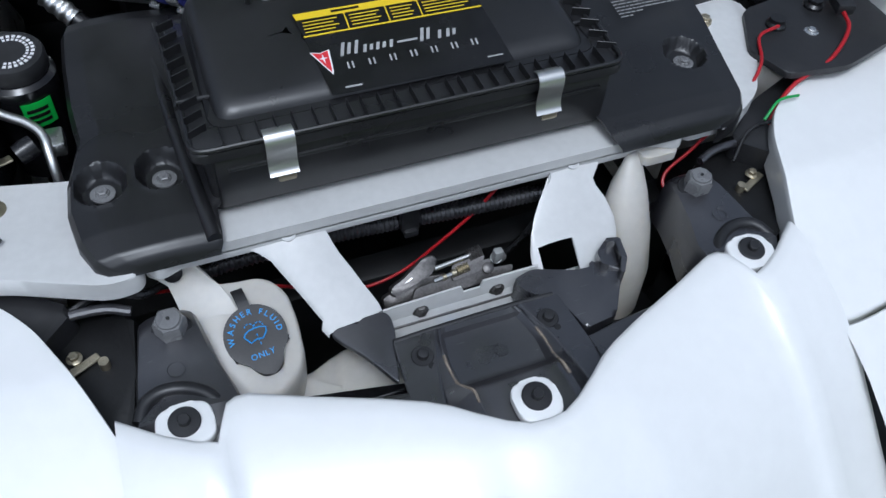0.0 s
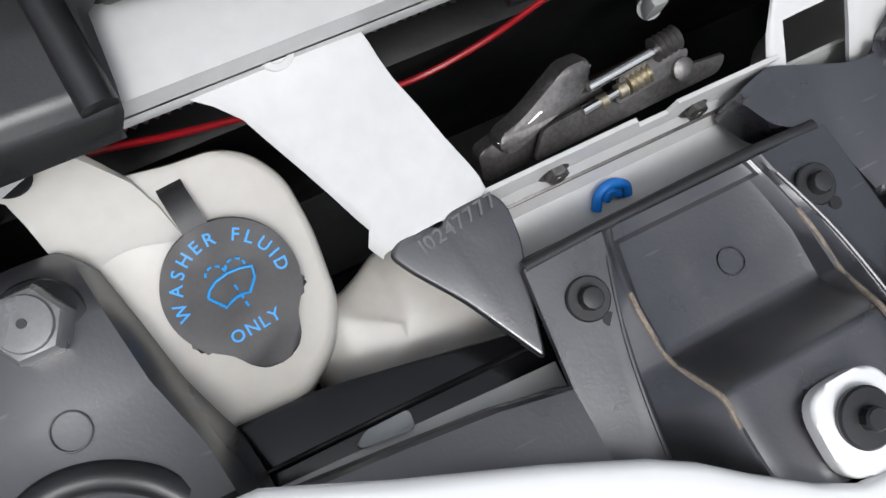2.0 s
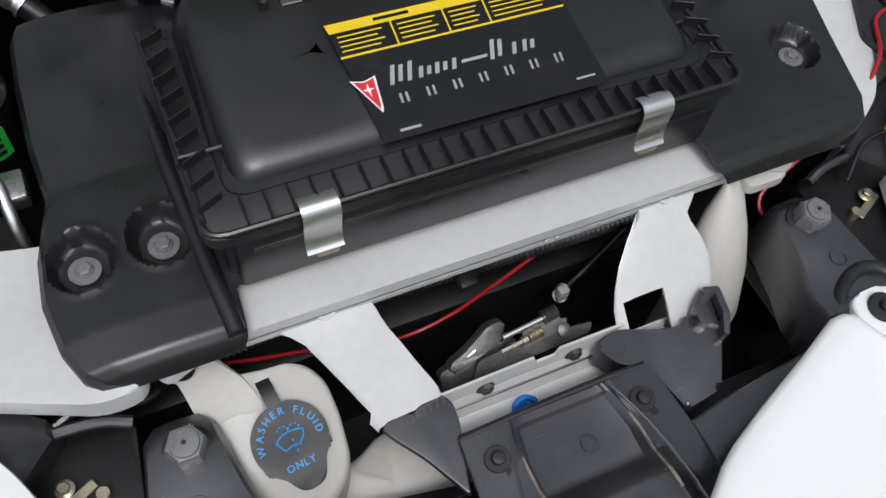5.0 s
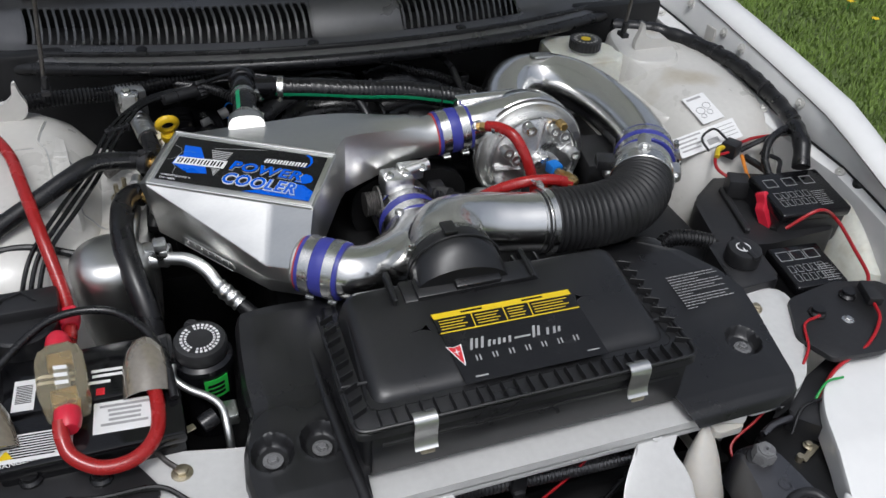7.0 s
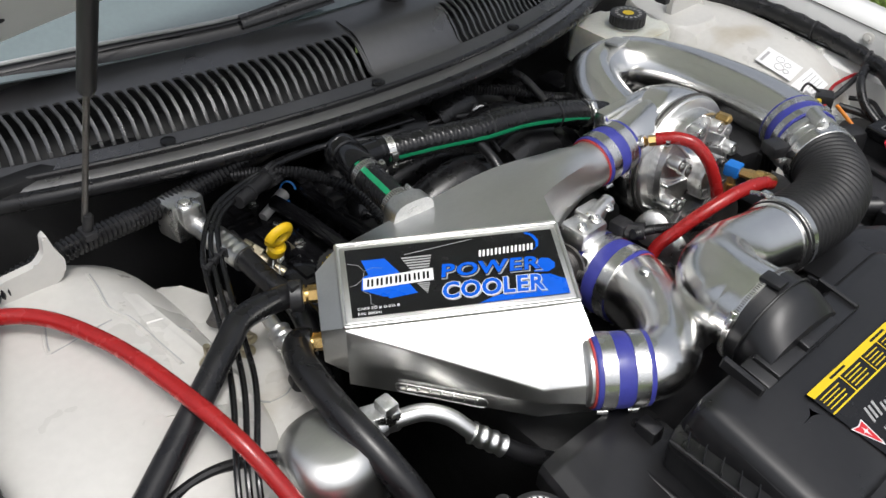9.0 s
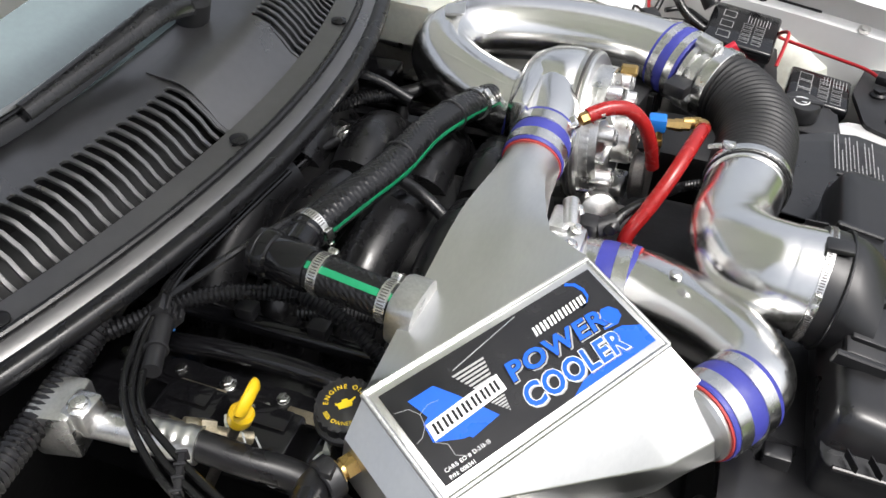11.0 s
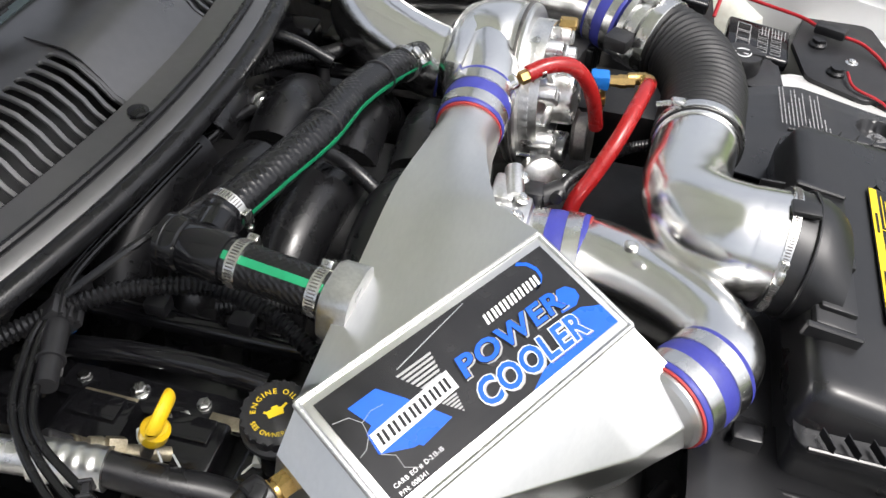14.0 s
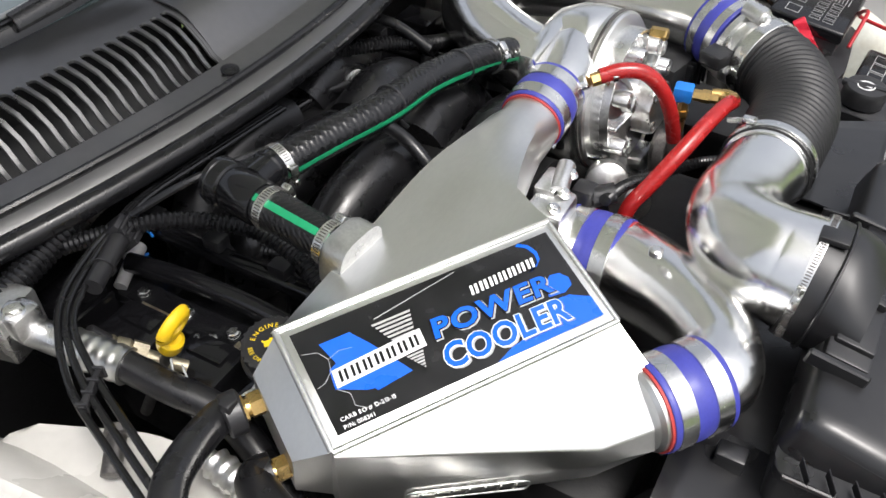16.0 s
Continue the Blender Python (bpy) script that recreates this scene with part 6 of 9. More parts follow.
    coupler("coupler", (0.448, 1.200, 0.834), (0.46, 0.88, 0.10), 0.0545, 0.054, False, (1, 0, 0.3))
    coupler("coupler", (0.2465, 1.399, 0.811), (-0.12, -0.96, -0.13), 0.0545, 0.040, False, (0, 0, -1))
    # clamp at the air box snout
    worm_clamp("air_box_clamp", Vector((-0.0485, 0.976, 0.8458)), ax, 0.0700, 0.009, None, (-0.93, 0, 0.3))


polished_pipes()


# ---- blower ----
def blower():
    b = thing("supercharger", (0.2, 1.3, 0.8), "polished centrifugal blower with a machined front gear case", "supercharger")
    o = Vector((0.246, 1.326, 0.808))
    ax = Vector((-0.06, -1, 0.10)).normalized()
    top = Vector((0, 0, 1))
    top = (top - ax * top.dot(ax)).normalized()
    left = ax.cross(top).normalized()
    left = left if left.x < 0 else -left
    # round housing, swelling into the discharge neck at the top
    part("housing", lathe([(0.054, -0.092), (0.056, -0.089), (0.082, -0.085), (0.104, -0.066), (0.115, -0.038), (0.117, -0.010), (0.114, 0.010), (0.108, 0.014)], o, ax, 64), POLISH, b, "polished scroll housing", 60)
    part("discharge", sweep(spline([COUP_IN + IN_AXIS * 0.01, COUP_IN + IN_AXIS * 0.05, (0.185, 1.350, 0.870), (0.235, 1.352, 0.868), (0.285, 1.350, 0.852), (0.325, 1.346, 0.822)], 8), lambda f: 0.0405 + 0.009 * f, 36), POLISH, b, "polished discharge neck", 60)
    part("web", box((0.176, 1.384, 0.880), (0.132, 0.022, 0.066), 0.004, 2), POLISH, b, "flat machined flank")
    part("neck_boss", lathe([(0.011, 0), (0.011, 0.010), (0.009, 0.012), (0, 0.012)], (0.126, 1.312, 0.884), (0.3, -0.8, 0.5), 18), POLISH, b)
    part("front_plate", lathe([(0, 0.012), (0.111, 0.012), (0.113, 0.015), (0.113, 0.029), (0.110, 0.032), (0, 0.032)], o, ax, 72), SATIN, b, "round machined front plate")
    part("clamp_ring", lathe([(0.1125, 0.019), (0.1155, 0.020), (0.1155, 0.024), (0.1125, 0.025)], o, ax, 72), DARKSTEEL, b, "dark ring in the plate joint")

    def spot(x, z, d):
        """A place on the front: x towards the cooler, z up, d off the plate."""
        return o + left * x + top * z + ax * d

    face = axes(o, ax, -left)
    lobe = [(math.cos(a) * 0.094, math.sin(a) * 0.094) for a in np.linspace(-0.45, math.pi + 0.45, 34)] + [(-0.072, -0.080), (-0.045, -0.118), (0.0, -0.130), (0.045, -0.118), (0.072, -0.080)]
    g = part("gear_case", prism(rounded(lobe, 0.01, 2), 0.030, 0.046, 0.004, 2, face), CAST, b, "bright cast gear case", 30)
    part("rim_wall", thick(loft([[face @ Vector((x * k, z * k, d)) for x, z in rounded(lobe, 0.01, 2)] for k, d in ((1.0, 0.044), (0.985, 0.058), (0.95, 0.058), (0.945, 0.046))], False), 0.001), CAST, g)
    part("case_floor", loft([[face @ Vector((x * k, z * k, d)) for x, z in rounded(lobe, 0.01, 2)] for k, d in ((0.95, 0.042), (0.93, 0.052), (0.70, 0.062), (0.02, 0.064))], False), CAST, g, "", 40)
    hub = part("hub", prism(rounded([(-0.020, -0.050), (0.046, -0.050), (0.054, -0.005), (0.030, 0.020), (-0.004, 0.022), (-0.026, -0.004)], 0.012), 0.040, 0.092, 0.004, 2, face), CAST, g, "raised bearing hub")
    for x, z in ((0.032, 0.006), (0.040, -0.036), (-0.012, -0.036), (-0.008, 0.008)):
        part("bolt_hole", lathe([(0.0075, 0.0), (0.0075, 0.0025), (0.0045, 0.0025), (0.004, 0.0008), (0, 0.0008)], face @ Vector((x, z, 0.0915)), ax, 16), DARKSTEEL, hub)
    for x, z in ((-0.064, 0.030), (-0.046, 0.014), (0.030, 0.066), (0.052, 0.054), (-0.074, -0.040), (-0.058, -0.052), (0.078, 0.010), (-0.020, 0.072)):
        part("boss", lathe([(0.0125, 0.044), (0.0118, 0.076), (0.0105, 0.078), (0.0062, 0.078), (0.0058, 0.070), (0, 0.070)], face @ Vector((x, z, 0)), ax, 20), CAST, g)
    for x, z in ((-0.055, 0.022), (0.041, 0.060), (-0.066, -0.046)):
        part("boss_web", box((0, 0, 0), (0.030, 0.012, 0.030), 0.003, 1, axes(face @ Vector((x, z, 0.058)), ax, left * -0.75 - top * 0.6)), CAST, g)
    for x, z, ang, ln in ((0.006, 0.056, 80, 0.066), (-0.045, 0.046, 130, 0.05), (-0.060, -0.008, 175, 0.055), (0.058, 0.030, 35, 0.026), (-0.040, -0.078, 240, 0.055), (0.062, -0.030, -10, 0.04)):
        part("rib", box((0, 0, 0), (ln, 0.005, 0.026), 0.0015, 1, axes(face @ Vector((x, z, 0.056)), ax, -left * math.cos(radians(ang)) + top * math.sin(radians(ang)))), CAST, g)
    part("foot", box((0, 0, 0), (0.055, 0.035, 0.045), 0.006, 2, axes(face @ Vector((0.0, -0.105, 0.062)), ax, -left)), CAST, g)
    part("plug", lathe([(0.009, 0.060), (0.009, 0.082), (0.007, 0.084)], face @ Vector((0.044, 0.078, 0)), ax, 6), BRASS, g, "brass plug")
    part("stud", join(sweep([face @ Vector((-0.092, -0.055, 0.02)), face @ Vector((-0.092, -0.055, 0.075))], 0.004, 10), lathe([(0.008, 0.050), (0.008, 0.058)], face @ Vector((-0.092, -0.055, 0)), ax, 6)), STEEL, g)
    # oil hoses
    part("oil_fitting", join(lathe([(0.009, 0), (0.009, 0.014)], (0.134, 1.300, 0.889), (0.6, -0.7, 0.2), 6), lathe([(0.0065, 0.012), (0.0065, 0.03)], (0.134, 1.300, 0.889), (0.6, -0.7, 0.2), 12)), BRASS, b, "brass barb fitting")
    part("oil_clip", lathe([(0.0125, 0), (0.0125, 0.007)], (0.152, 1.281, 0.894), (0.6, -0.7, 0.1), 16), STEEL, b)
    h = thing("oil_feed_hose", (0.17, 1.2, 0.85), "red rubber oil hose curving over the blower", "oil hose", "red oil hoses")
    part("hose", tube([(0.142, 1.292, 0.893), (0.160, 1.268, 0.899), (0.176, 1.242, 0.894), (0.190, 1.220, 0.868), (0.203, 1.205, 0.828), (0.216, 1.196, 0.780)], 0.0105, 16), REDHOSE, h)
    h = thing("oil_return_hose", (0.2, 1.15, 0.84), "red rubber oil hose ending in a brass elbow", "oil hose", "red oil hoses")
    part("hose", tube([(0.250, 1.136, 0.841), (0.215, 1.140, 0.852), (0.165, 1.150, 0.850), (0.115, 1.166, 0.830), (0.080, 1.186, 0.798), (0.060, 1.204, 0.765), (0.050, 1.21, 0.71)], 0.0108, 16), REDHOSE, h)
    part("elbow", tube([(0.236, 1.137, 0.846), (0.254, 1.136, 0.842), (0.262, 1.146, 0.840), (0.258, 1.166, 0.838)], 0.0092, 14), BRASS, h, "brass elbow")
    part("barb_collar", lathe([(0.0115, 0), (0.0115, 0.008)], (0.240, 1.137, 0.845), (1, 0.0, -0.1), 6), BRASS, h)
    part("tee", join(lathe([(0.008, 0), (0.008, 0.035)], (0.251, 1.190, 0.835), (0.1, -1, 0.08), 6), lathe([(0.0095, 0.012), (0.0095, 0.024)], (0.251, 1.190, 0.835), (0.1, -1, 0.08), 6), lathe([(0.0075, -0.045), (0.0075, 0.0)], (0.245, 1.199, 0.826), (0.18, 0.05, 1), 6), lathe([(0.0092, -0.026), (0.0092, -0.014)], (0.245, 1.199, 0.826), (0.18, 0.05, 1), 6)), BRASS, h, "brass tee")
    part("valve_body", box((0.250, 1.203, 0.835), (0.024, 0.026, 0.022), 0.003, 2, Matrix.Rotation(radians(8), 4, "Z")), BLUECLIP, h, "blue anodised valve body")
    # drive pulley and belt under the front
    part("pulley", lathe([(0.035, 0.09), (0.040, 0.092), (0.036, 0.096), (0.036, 0.112), (0.040, 0.116), (0.025, 0.118)], o - top * 0.09 - left * 0.02, ax, 36), DARKSTEEL, b, "dark drive pulley")
    for k in range(2):
        part("tensioner", join(lathe([(0.028, 0), (0.030, 0.004), (0.030, 0.030), (0.024, 0.034), (0.010, 0.036)], (0.145 + 0.02 * k, 1.262 - 0.03 * k, 0.735 - 0.035 * k), (-0.85, -0.3, 0.35), 32)), CAST, b)


blower()


def throttle():
    t = thing("throttle_valve", (-0.03, 1.28, 0.78), "cast aluminium throttle valve with a linkage drum", "throttle valve")
    o = COUP_THR + THR_AXIS * 0.03
    part("bore", lathe([(0.0535, -0.02), (0.0535, 0.010), (0.060, 0.014), (0.062, 0.03), (0.058, 0.06)], o, THR_AXIS, 40), CAST, t)
    part("housing", join(box((-0.045, 1.272, 0.812), (0.06, 0.05, 0.035), 0.008), box((-0.015, 1.285, 0.822), (0.05, 0.03, 0.03), 0.006), lathe([(0.012, 0), (0.012, 0.05)], (-0.03, 1.27, 0.83), (1, 0.2, 0.1), 16)), CAST, t)
    for p in ((-0.062, 1.262, 0.832), (-0.03, 1.262, 0.832), (0.005, 1.268, 0.835)):
        part("bolt", hexbolt(p, (0, -0.3, 1), 0.006, 0.006), STEEL, t)
    part("linkage", join(ribbed([(-0.11, 1.262, 0.775), (-0.085, 1.262, 0.775)], 0.024, 0.006, 0.003, 20), lathe([(0.032, 0), (0.032, 0.004)], (-0.086, 1.262, 0.775), (1, 0, 0), 30)), DARKSTEEL, t)
    part("sensor", join(box((0.03, 1.255, 0.79), (0.03, 0.03, 0.03), 0.005), lathe([(0.014, 0), (0.014, 0.03)], (0.03, 1.245, 0.79), (0.5, -0.8, 0.2), 16)), PLASTIC, t)


throttle()


# ---- front: bottles, looms and wires ----
def washer_tank():
    """Tank with a sloping shoulder, an ear that reaches up to the support bar, and a snap cap."""
    w = thing("washer_tank", (-0.26, 0.6, 0.5), "translucent white washer fluid tank with a dark grey cap", "washer tank")
    n = Vector((0.0, -0.40, 0.917)).normalized()
    o = Vector((-0.259, 0.590, 0.602))

    def top(x, y):
        return o.z + (y - o.y) * 0.436

    outline = rounded([(-0.330, 0.535), (-0.312, 0.522), (-0.246, 0.520), (-0.220, 0.538), (-0.208, 0.560), (-0.205, 0.600), (-0.208, 0.630), (-0.220, 0.648), (-0.237, 0.657), (-0.262, 0.658), (-0.290, 0.662), (-0.326, 0.668), (-0.336, 0.640)], 0.009, 4)
    cx, cy = -0.268, 0.592
    rings = []
    for k, drop in ((0.93, -0.24), (0.97, -0.12), (1.0, -0.045), (1.0, -0.016), (0.985, -0.006), (0.955, -0.0015), (0.90, 0.0)):
        rings.append([Vector((cx + (x - cx) * k, cy + (y - cy) * k, top(cx + (x - cx) * k, cy + (y - cy) * k) + drop)) for x, y in outline])
    part("tank", loft(rings), CREAM, w, "", 60)
    rows = []
    for y, z, xa, xb in ((0.622, 0.611, -0.330, -0.270), (0.640, 0.622, -0.334, -0.275), (0.655, 0.631, -0.337, -0.282), (0.666, 0.641, -0.340, -0.292), (0.672, 0.652, -0.350, -0.299), (0.6735, 0.662, -0.3585, -0.3035), (0.674, 0.671, -0.360, -0.305)):
        rows.append([Vector((xa + (xb - xa) * k / 8, y + 0.004 * math.sin(math.pi * k / 8), z + 0.001 * math.sin(math.pi * k / 8))) for k in range(9)])
    ear = part("mounting_ear", thick(sheet(rows), 0.005), CREAM, w, "", 60)
    part("plug", lathe([(0.0115, -0.002), (0.0115, 0.0015), (0.009, 0.003), (0, 0.003)], (-0.331, 0.669, 0.659), (0, -0.75, 0.55), 22), RUBBER, ear, "black rubber plug in the ear")
    low = rounded([(-0.235, 0.485), (-0.085, 0.475), (-0.080, 0.560), (-0.150, 0.592), (-0.170, 0.590), (-0.182, 0.582), (-0.204, 0.572), (-0.235, 0.575)], 0.010, 4)
    rings = []
    for k, z in ((0.98, 0.40), (1.0, 0.470), (1.0, 0.494), (0.985, 0.503), (0.96, 0.508), (0.90, 0.513), (0.78, 0.518), (0.6, 0.522), (0.4, 0.524), (0.15, 0.525)):
        row = []
        for x, y in low:
            px, py = -0.165 + (x + 0.165) * k, 0.53 + (y - 0.53) * k
            groove = 0.007 * math.exp(-((px + 0.172 + 0.35 * (0.575 - py)) / 0.010) ** 2) * min(1.0, max(0.0, (py - 0.50) / 0.05))
            row.append(Vector((px, py, z + 0.22 * (py - 0.53) - groove)))
        rings.append(row)
    part("lower_tank", loft(rings), CREAM, w, "", 75)
    m = axes(o, n, (1, 0.09, 0))
    part("neck", lathe([(0.031, -0.02), (0.031, 0.006)], o, n, 36), CREAM, w)
    lip = []
    for k in range(96):
        a = 2 * math.pi * k / 96
        r = 0.0368
        d = (a - radians(-84) + math.pi) % (2 * math.pi) - math.pi
        r += 0.0135 * math.exp(-(abs(d) / 0.44) ** 3.2)
        for s0 in (-27, 216):
            e = (a - radians(s0) + math.pi) % (2 * math.pi) - math.pi
            r += 0.0032 * math.exp(-(e / 0.05) ** 2)
        lip.append((math.cos(a) * r, math.sin(a) * r))
    cap = part("cap", prism(lip, 0.003, 0.0115, 0.0016, 3, m), CAPGREY, w, "dark grey snap cap with blue lettering", 50)
    strap = [(-0.001, 0.031, 0.0105), (-0.0015, 0.040, 0.0112), (-0.002, 0.050, 0.0095), (-0.0025, 0.059, 0.005), (-0.0025, 0.063, -0.002)]
    part("strap", thick(sheet([[m @ Vector((x + d, y, z)) for d in (-0.0070, -0.0060, 0.0060, 0.0070)] for x, y, z in strap]), 0.0025), PLASTIC, w, "black hinge strap")
    lettered = m @ pose(0, 0, 0, 0, 0, -7)
    part("lettering", letters("WASHER FLUID", 0.0098, lettered, 0.20, arc=(0.0252, radians(97), 1), lift=0.0118), CAPBLUE, cap, "blue moulded letters")
    part("lettering", letters("ONLY", 0.0098, lettered @ pose(0.004, -0.0275, 0, 0, 0, 8), 0.12, lift=0.0118), CAPBLUE, cap)
    scr = [(-0.0135, -0.0005), (-0.0115, 0.0030), (-0.007, 0.0062), (0.0, 0.0082), (0.007, 0.0084), (0.0135, 0.0070), (0.0128, 0.0010), (0.0075, -0.0060), (0.0045, -0.0052), (0.0, -0.0056), (-0.0035, -0.0070), (-0.0065, -0.0090)]
    pts = [lettered @ Vector((x, y, 0.0120)) for x, y in scr]
    part("screen_symbol", sweep(pts + [pts[0]], 0.00085, 6), CAPBLUE, cap)
    for k in range(3):
        part("jet_symbol", sweep([lettered @ Vector((0.0016 + 0.0010 * k, 0.0008 - 0.0052 * k, 0.0120)), lettered @ Vector((0.0022 + 0.0010 * k, -0.0022 - 0.0052 * k, 0.0120))], 0.00075, 6), CAPBLUE, cap)
    for s in (-1, 1):
        for t0, t1 in ((0.0, 0.5), (0.8, 1.3), (1.65, 2.2), (2.5, 3.0)):
            arc = [lettered @ Vector((s * 0.0055 + 0.0052 * math.cos(t), 0.0096 + 0.0048 * math.sin(t), 0.0120)) for t in (t0, (t0 + t1) / 2, t1)]
            part("jet_symbol", sweep(arc, 0.00075, 6), CAPBLUE, cap)


washer_tank()


def air_baffle():
    """Pale moulded bottle on the other side of the support."""
    b = thing("side_bottle", (0.27, 0.6, 0.55), "cream translucent plastic bottle beside the support leg", "bottle")
    secs = []
    for x, y, z, rx, ry in ((0.286, 0.672, 0.668, 0.006, 0.006), (0.282, 0.660, 0.655, 0.014, 0.012), (0.272, 0.640, 0.625, 0.027, 0.026), (0.264, 0.620, 0.585, 0.037, 0.036), (0.258, 0.60, 0.53, 0.042, 0.042), (0.25, 0.59, 0.42, 0.044, 0.044)):
        secs.append(ring((x, y, z), (1, 0.2, 0), (-0.2, 1, 0.2), rx, ry, 24))
    part("body", loft(secs), CREAM, b, "", 60)
    part("mounting_tab", prism(rounded([(0.29, 0.648), (0.345, 0.648), (0.348, 0.685), (0.29, 0.69)], 0.012), 0.655, 0.670, 0.003), CREAM, b)


air_baffle()


def loom(name, pts, r, label, pitch=0.006, material=None):
    t = thing(name, pts[len(pts) // 2], label, "wiring conduit", "wiring conduits")
    part("conduit", ribbed(pts, r, pitch, r * 0.22, 14), material or RUBBER, t, "", 60)
    return t


t = loom("front_loom", [(-0.33, 0.695, 0.61), (-0.26, 0.700, 0.615), (-0.13, 0.700, 0.617), (-0.03, 0.700, 0.610), (0.04, 0.700, 0.603), (0.16, 0.700, 0.596), (0.22, 0.70, 0.594)], 0.0125, "black ribbed conduit along the support", 0.0066, GREYPLASTIC)
part("clip", join(box((-0.030, 0.686, 0.634), (0.026, 0.010, 0.055), 0.003), box((-0.030, 0.69, 0.606), (0.020, 0.03, 0.012), 0.003)), PLASTIC, t, "black conduit clip")


def wire(pts, r, material, label, name="wire", seg=8):
    single(name, tube(pts, r, seg, 8), material, label, "wire", "loose wires")


wire([(-0.36, 0.695, 0.60), (-0.30, 0.695, 0.588), (-0.255, 0.695, 0.567), (-0.204, 0.695, 0.546), (-0.14, 0.695, 0.508), (-0.082, 0.695, 0.494), (-0.030, 0.695, 0.510), (0.010, 0.695, 0.541), (0.065, 0.695, 0.592), (0.11, 0.70, 0.64)], 0.0024, WIRERED, "thin red wire strung behind the support")
wire([(0.36, 0.60, 0.57), (0.345, 0.66, 0.60), (0.40, 0.68, 0.63), (0.47, 0.70, 0.672), (0.53, 0.74, 0.70), (0.56, 0.79, 0.708), (0.60, 0.80, 0.712)], 0.0026, WIRERED, "red wire running up past the headlight")
wire([(0.49, 0.66, 0.675), (0.52, 0.675, 0.69), (0.56, 0.68, 0.685)], 0.0022, WIREGREEN, "short green wire by the headlight")
wire([(0.43, 0.63, 0.64), (0.47, 0.66, 0.66), (0.52, 0.66, 0.665), (0.56, 0.64, 0.66)], 0.003, RUBBER, "black wire over the headlight motor")
wire([(-0.46, 0.66, 0.64), (-0.41, 0.675, 0.648), (-0.37, 0.66, 0.645), (-0.34, 0.69, 0.62)], 0.005, RUBBER, "black wire beside the washer tank")
wire([(-0.72, 0.80, 0.71), (-0.62, 0.775, 0.71), (-0.54, 0.77, 0.71), (-0.50, 0.74, 0.70)], 0.004, RUBBER, "black cable over the corner panel")


def front_corner(s):
    """Black bracket, sensor and plugs on the corner panel."""
    b = thing("corner_bracket", (s * 0.66, 0.75, 0.69), "black moulded bracket with rubber plugs on the corner", "bracket", "corner brackets")
    poly = rounded(mirror([(0.535, 0.775), (0.585, 0.865), (0.70, 0.885), (0.80, 0.86), (0.80, 0.74), (0.66, 0.70), (0.56, 0.71)], s), 0.012)
    part("plate", prism(poly, 0.690, 0.7005, 0.003), PLASTIC, b)
    for x, y in ((0.61, 0.815), (0.70, 0.84)):
        part("plug", lathe([(0.016, 0), (0.016, 0.004), (0.012, 0.008), (0.012, 0.014), (0, 0.014)], (s * x, y, 0.7005), (0, 0, 1), 24), RUBBER, b)
    part("screw", hexbolt((s * 0.655, 0.785, 0.7005), (0, 0, 1), 0.007, 0.005, 1.6), STEEL, b)
    part("duct", prism(rounded(mirror([(0.44, 0.66), (0.52, 0.72), (0.72, 0.80), (0.70, 0.66), (0.50, 0.60)], s), 0.015), 0.60, 0.652, 0.01), PLASTIC, b, "black headlight duct")
    part("terminal", join(lathe([(0.012, 0), (0.012, 0.005)], (s * 0.515, 0.865, 0.692), (0, 0, 1), 24), hexbolt((s * 0.515, 0.865, 0.697), (0, 0, 1), 0.008, 0.006, 1.2), box((s * 0.495, 0.872, 0.6955), (0.035, 0.012, 0.003), 0.001, 1, Matrix.Rotation(radians(-20 * s), 4, "Z"))), ZINC, b, "zinc earth bolt and ring terminal")


front_corner(1)
front_corner(-1)


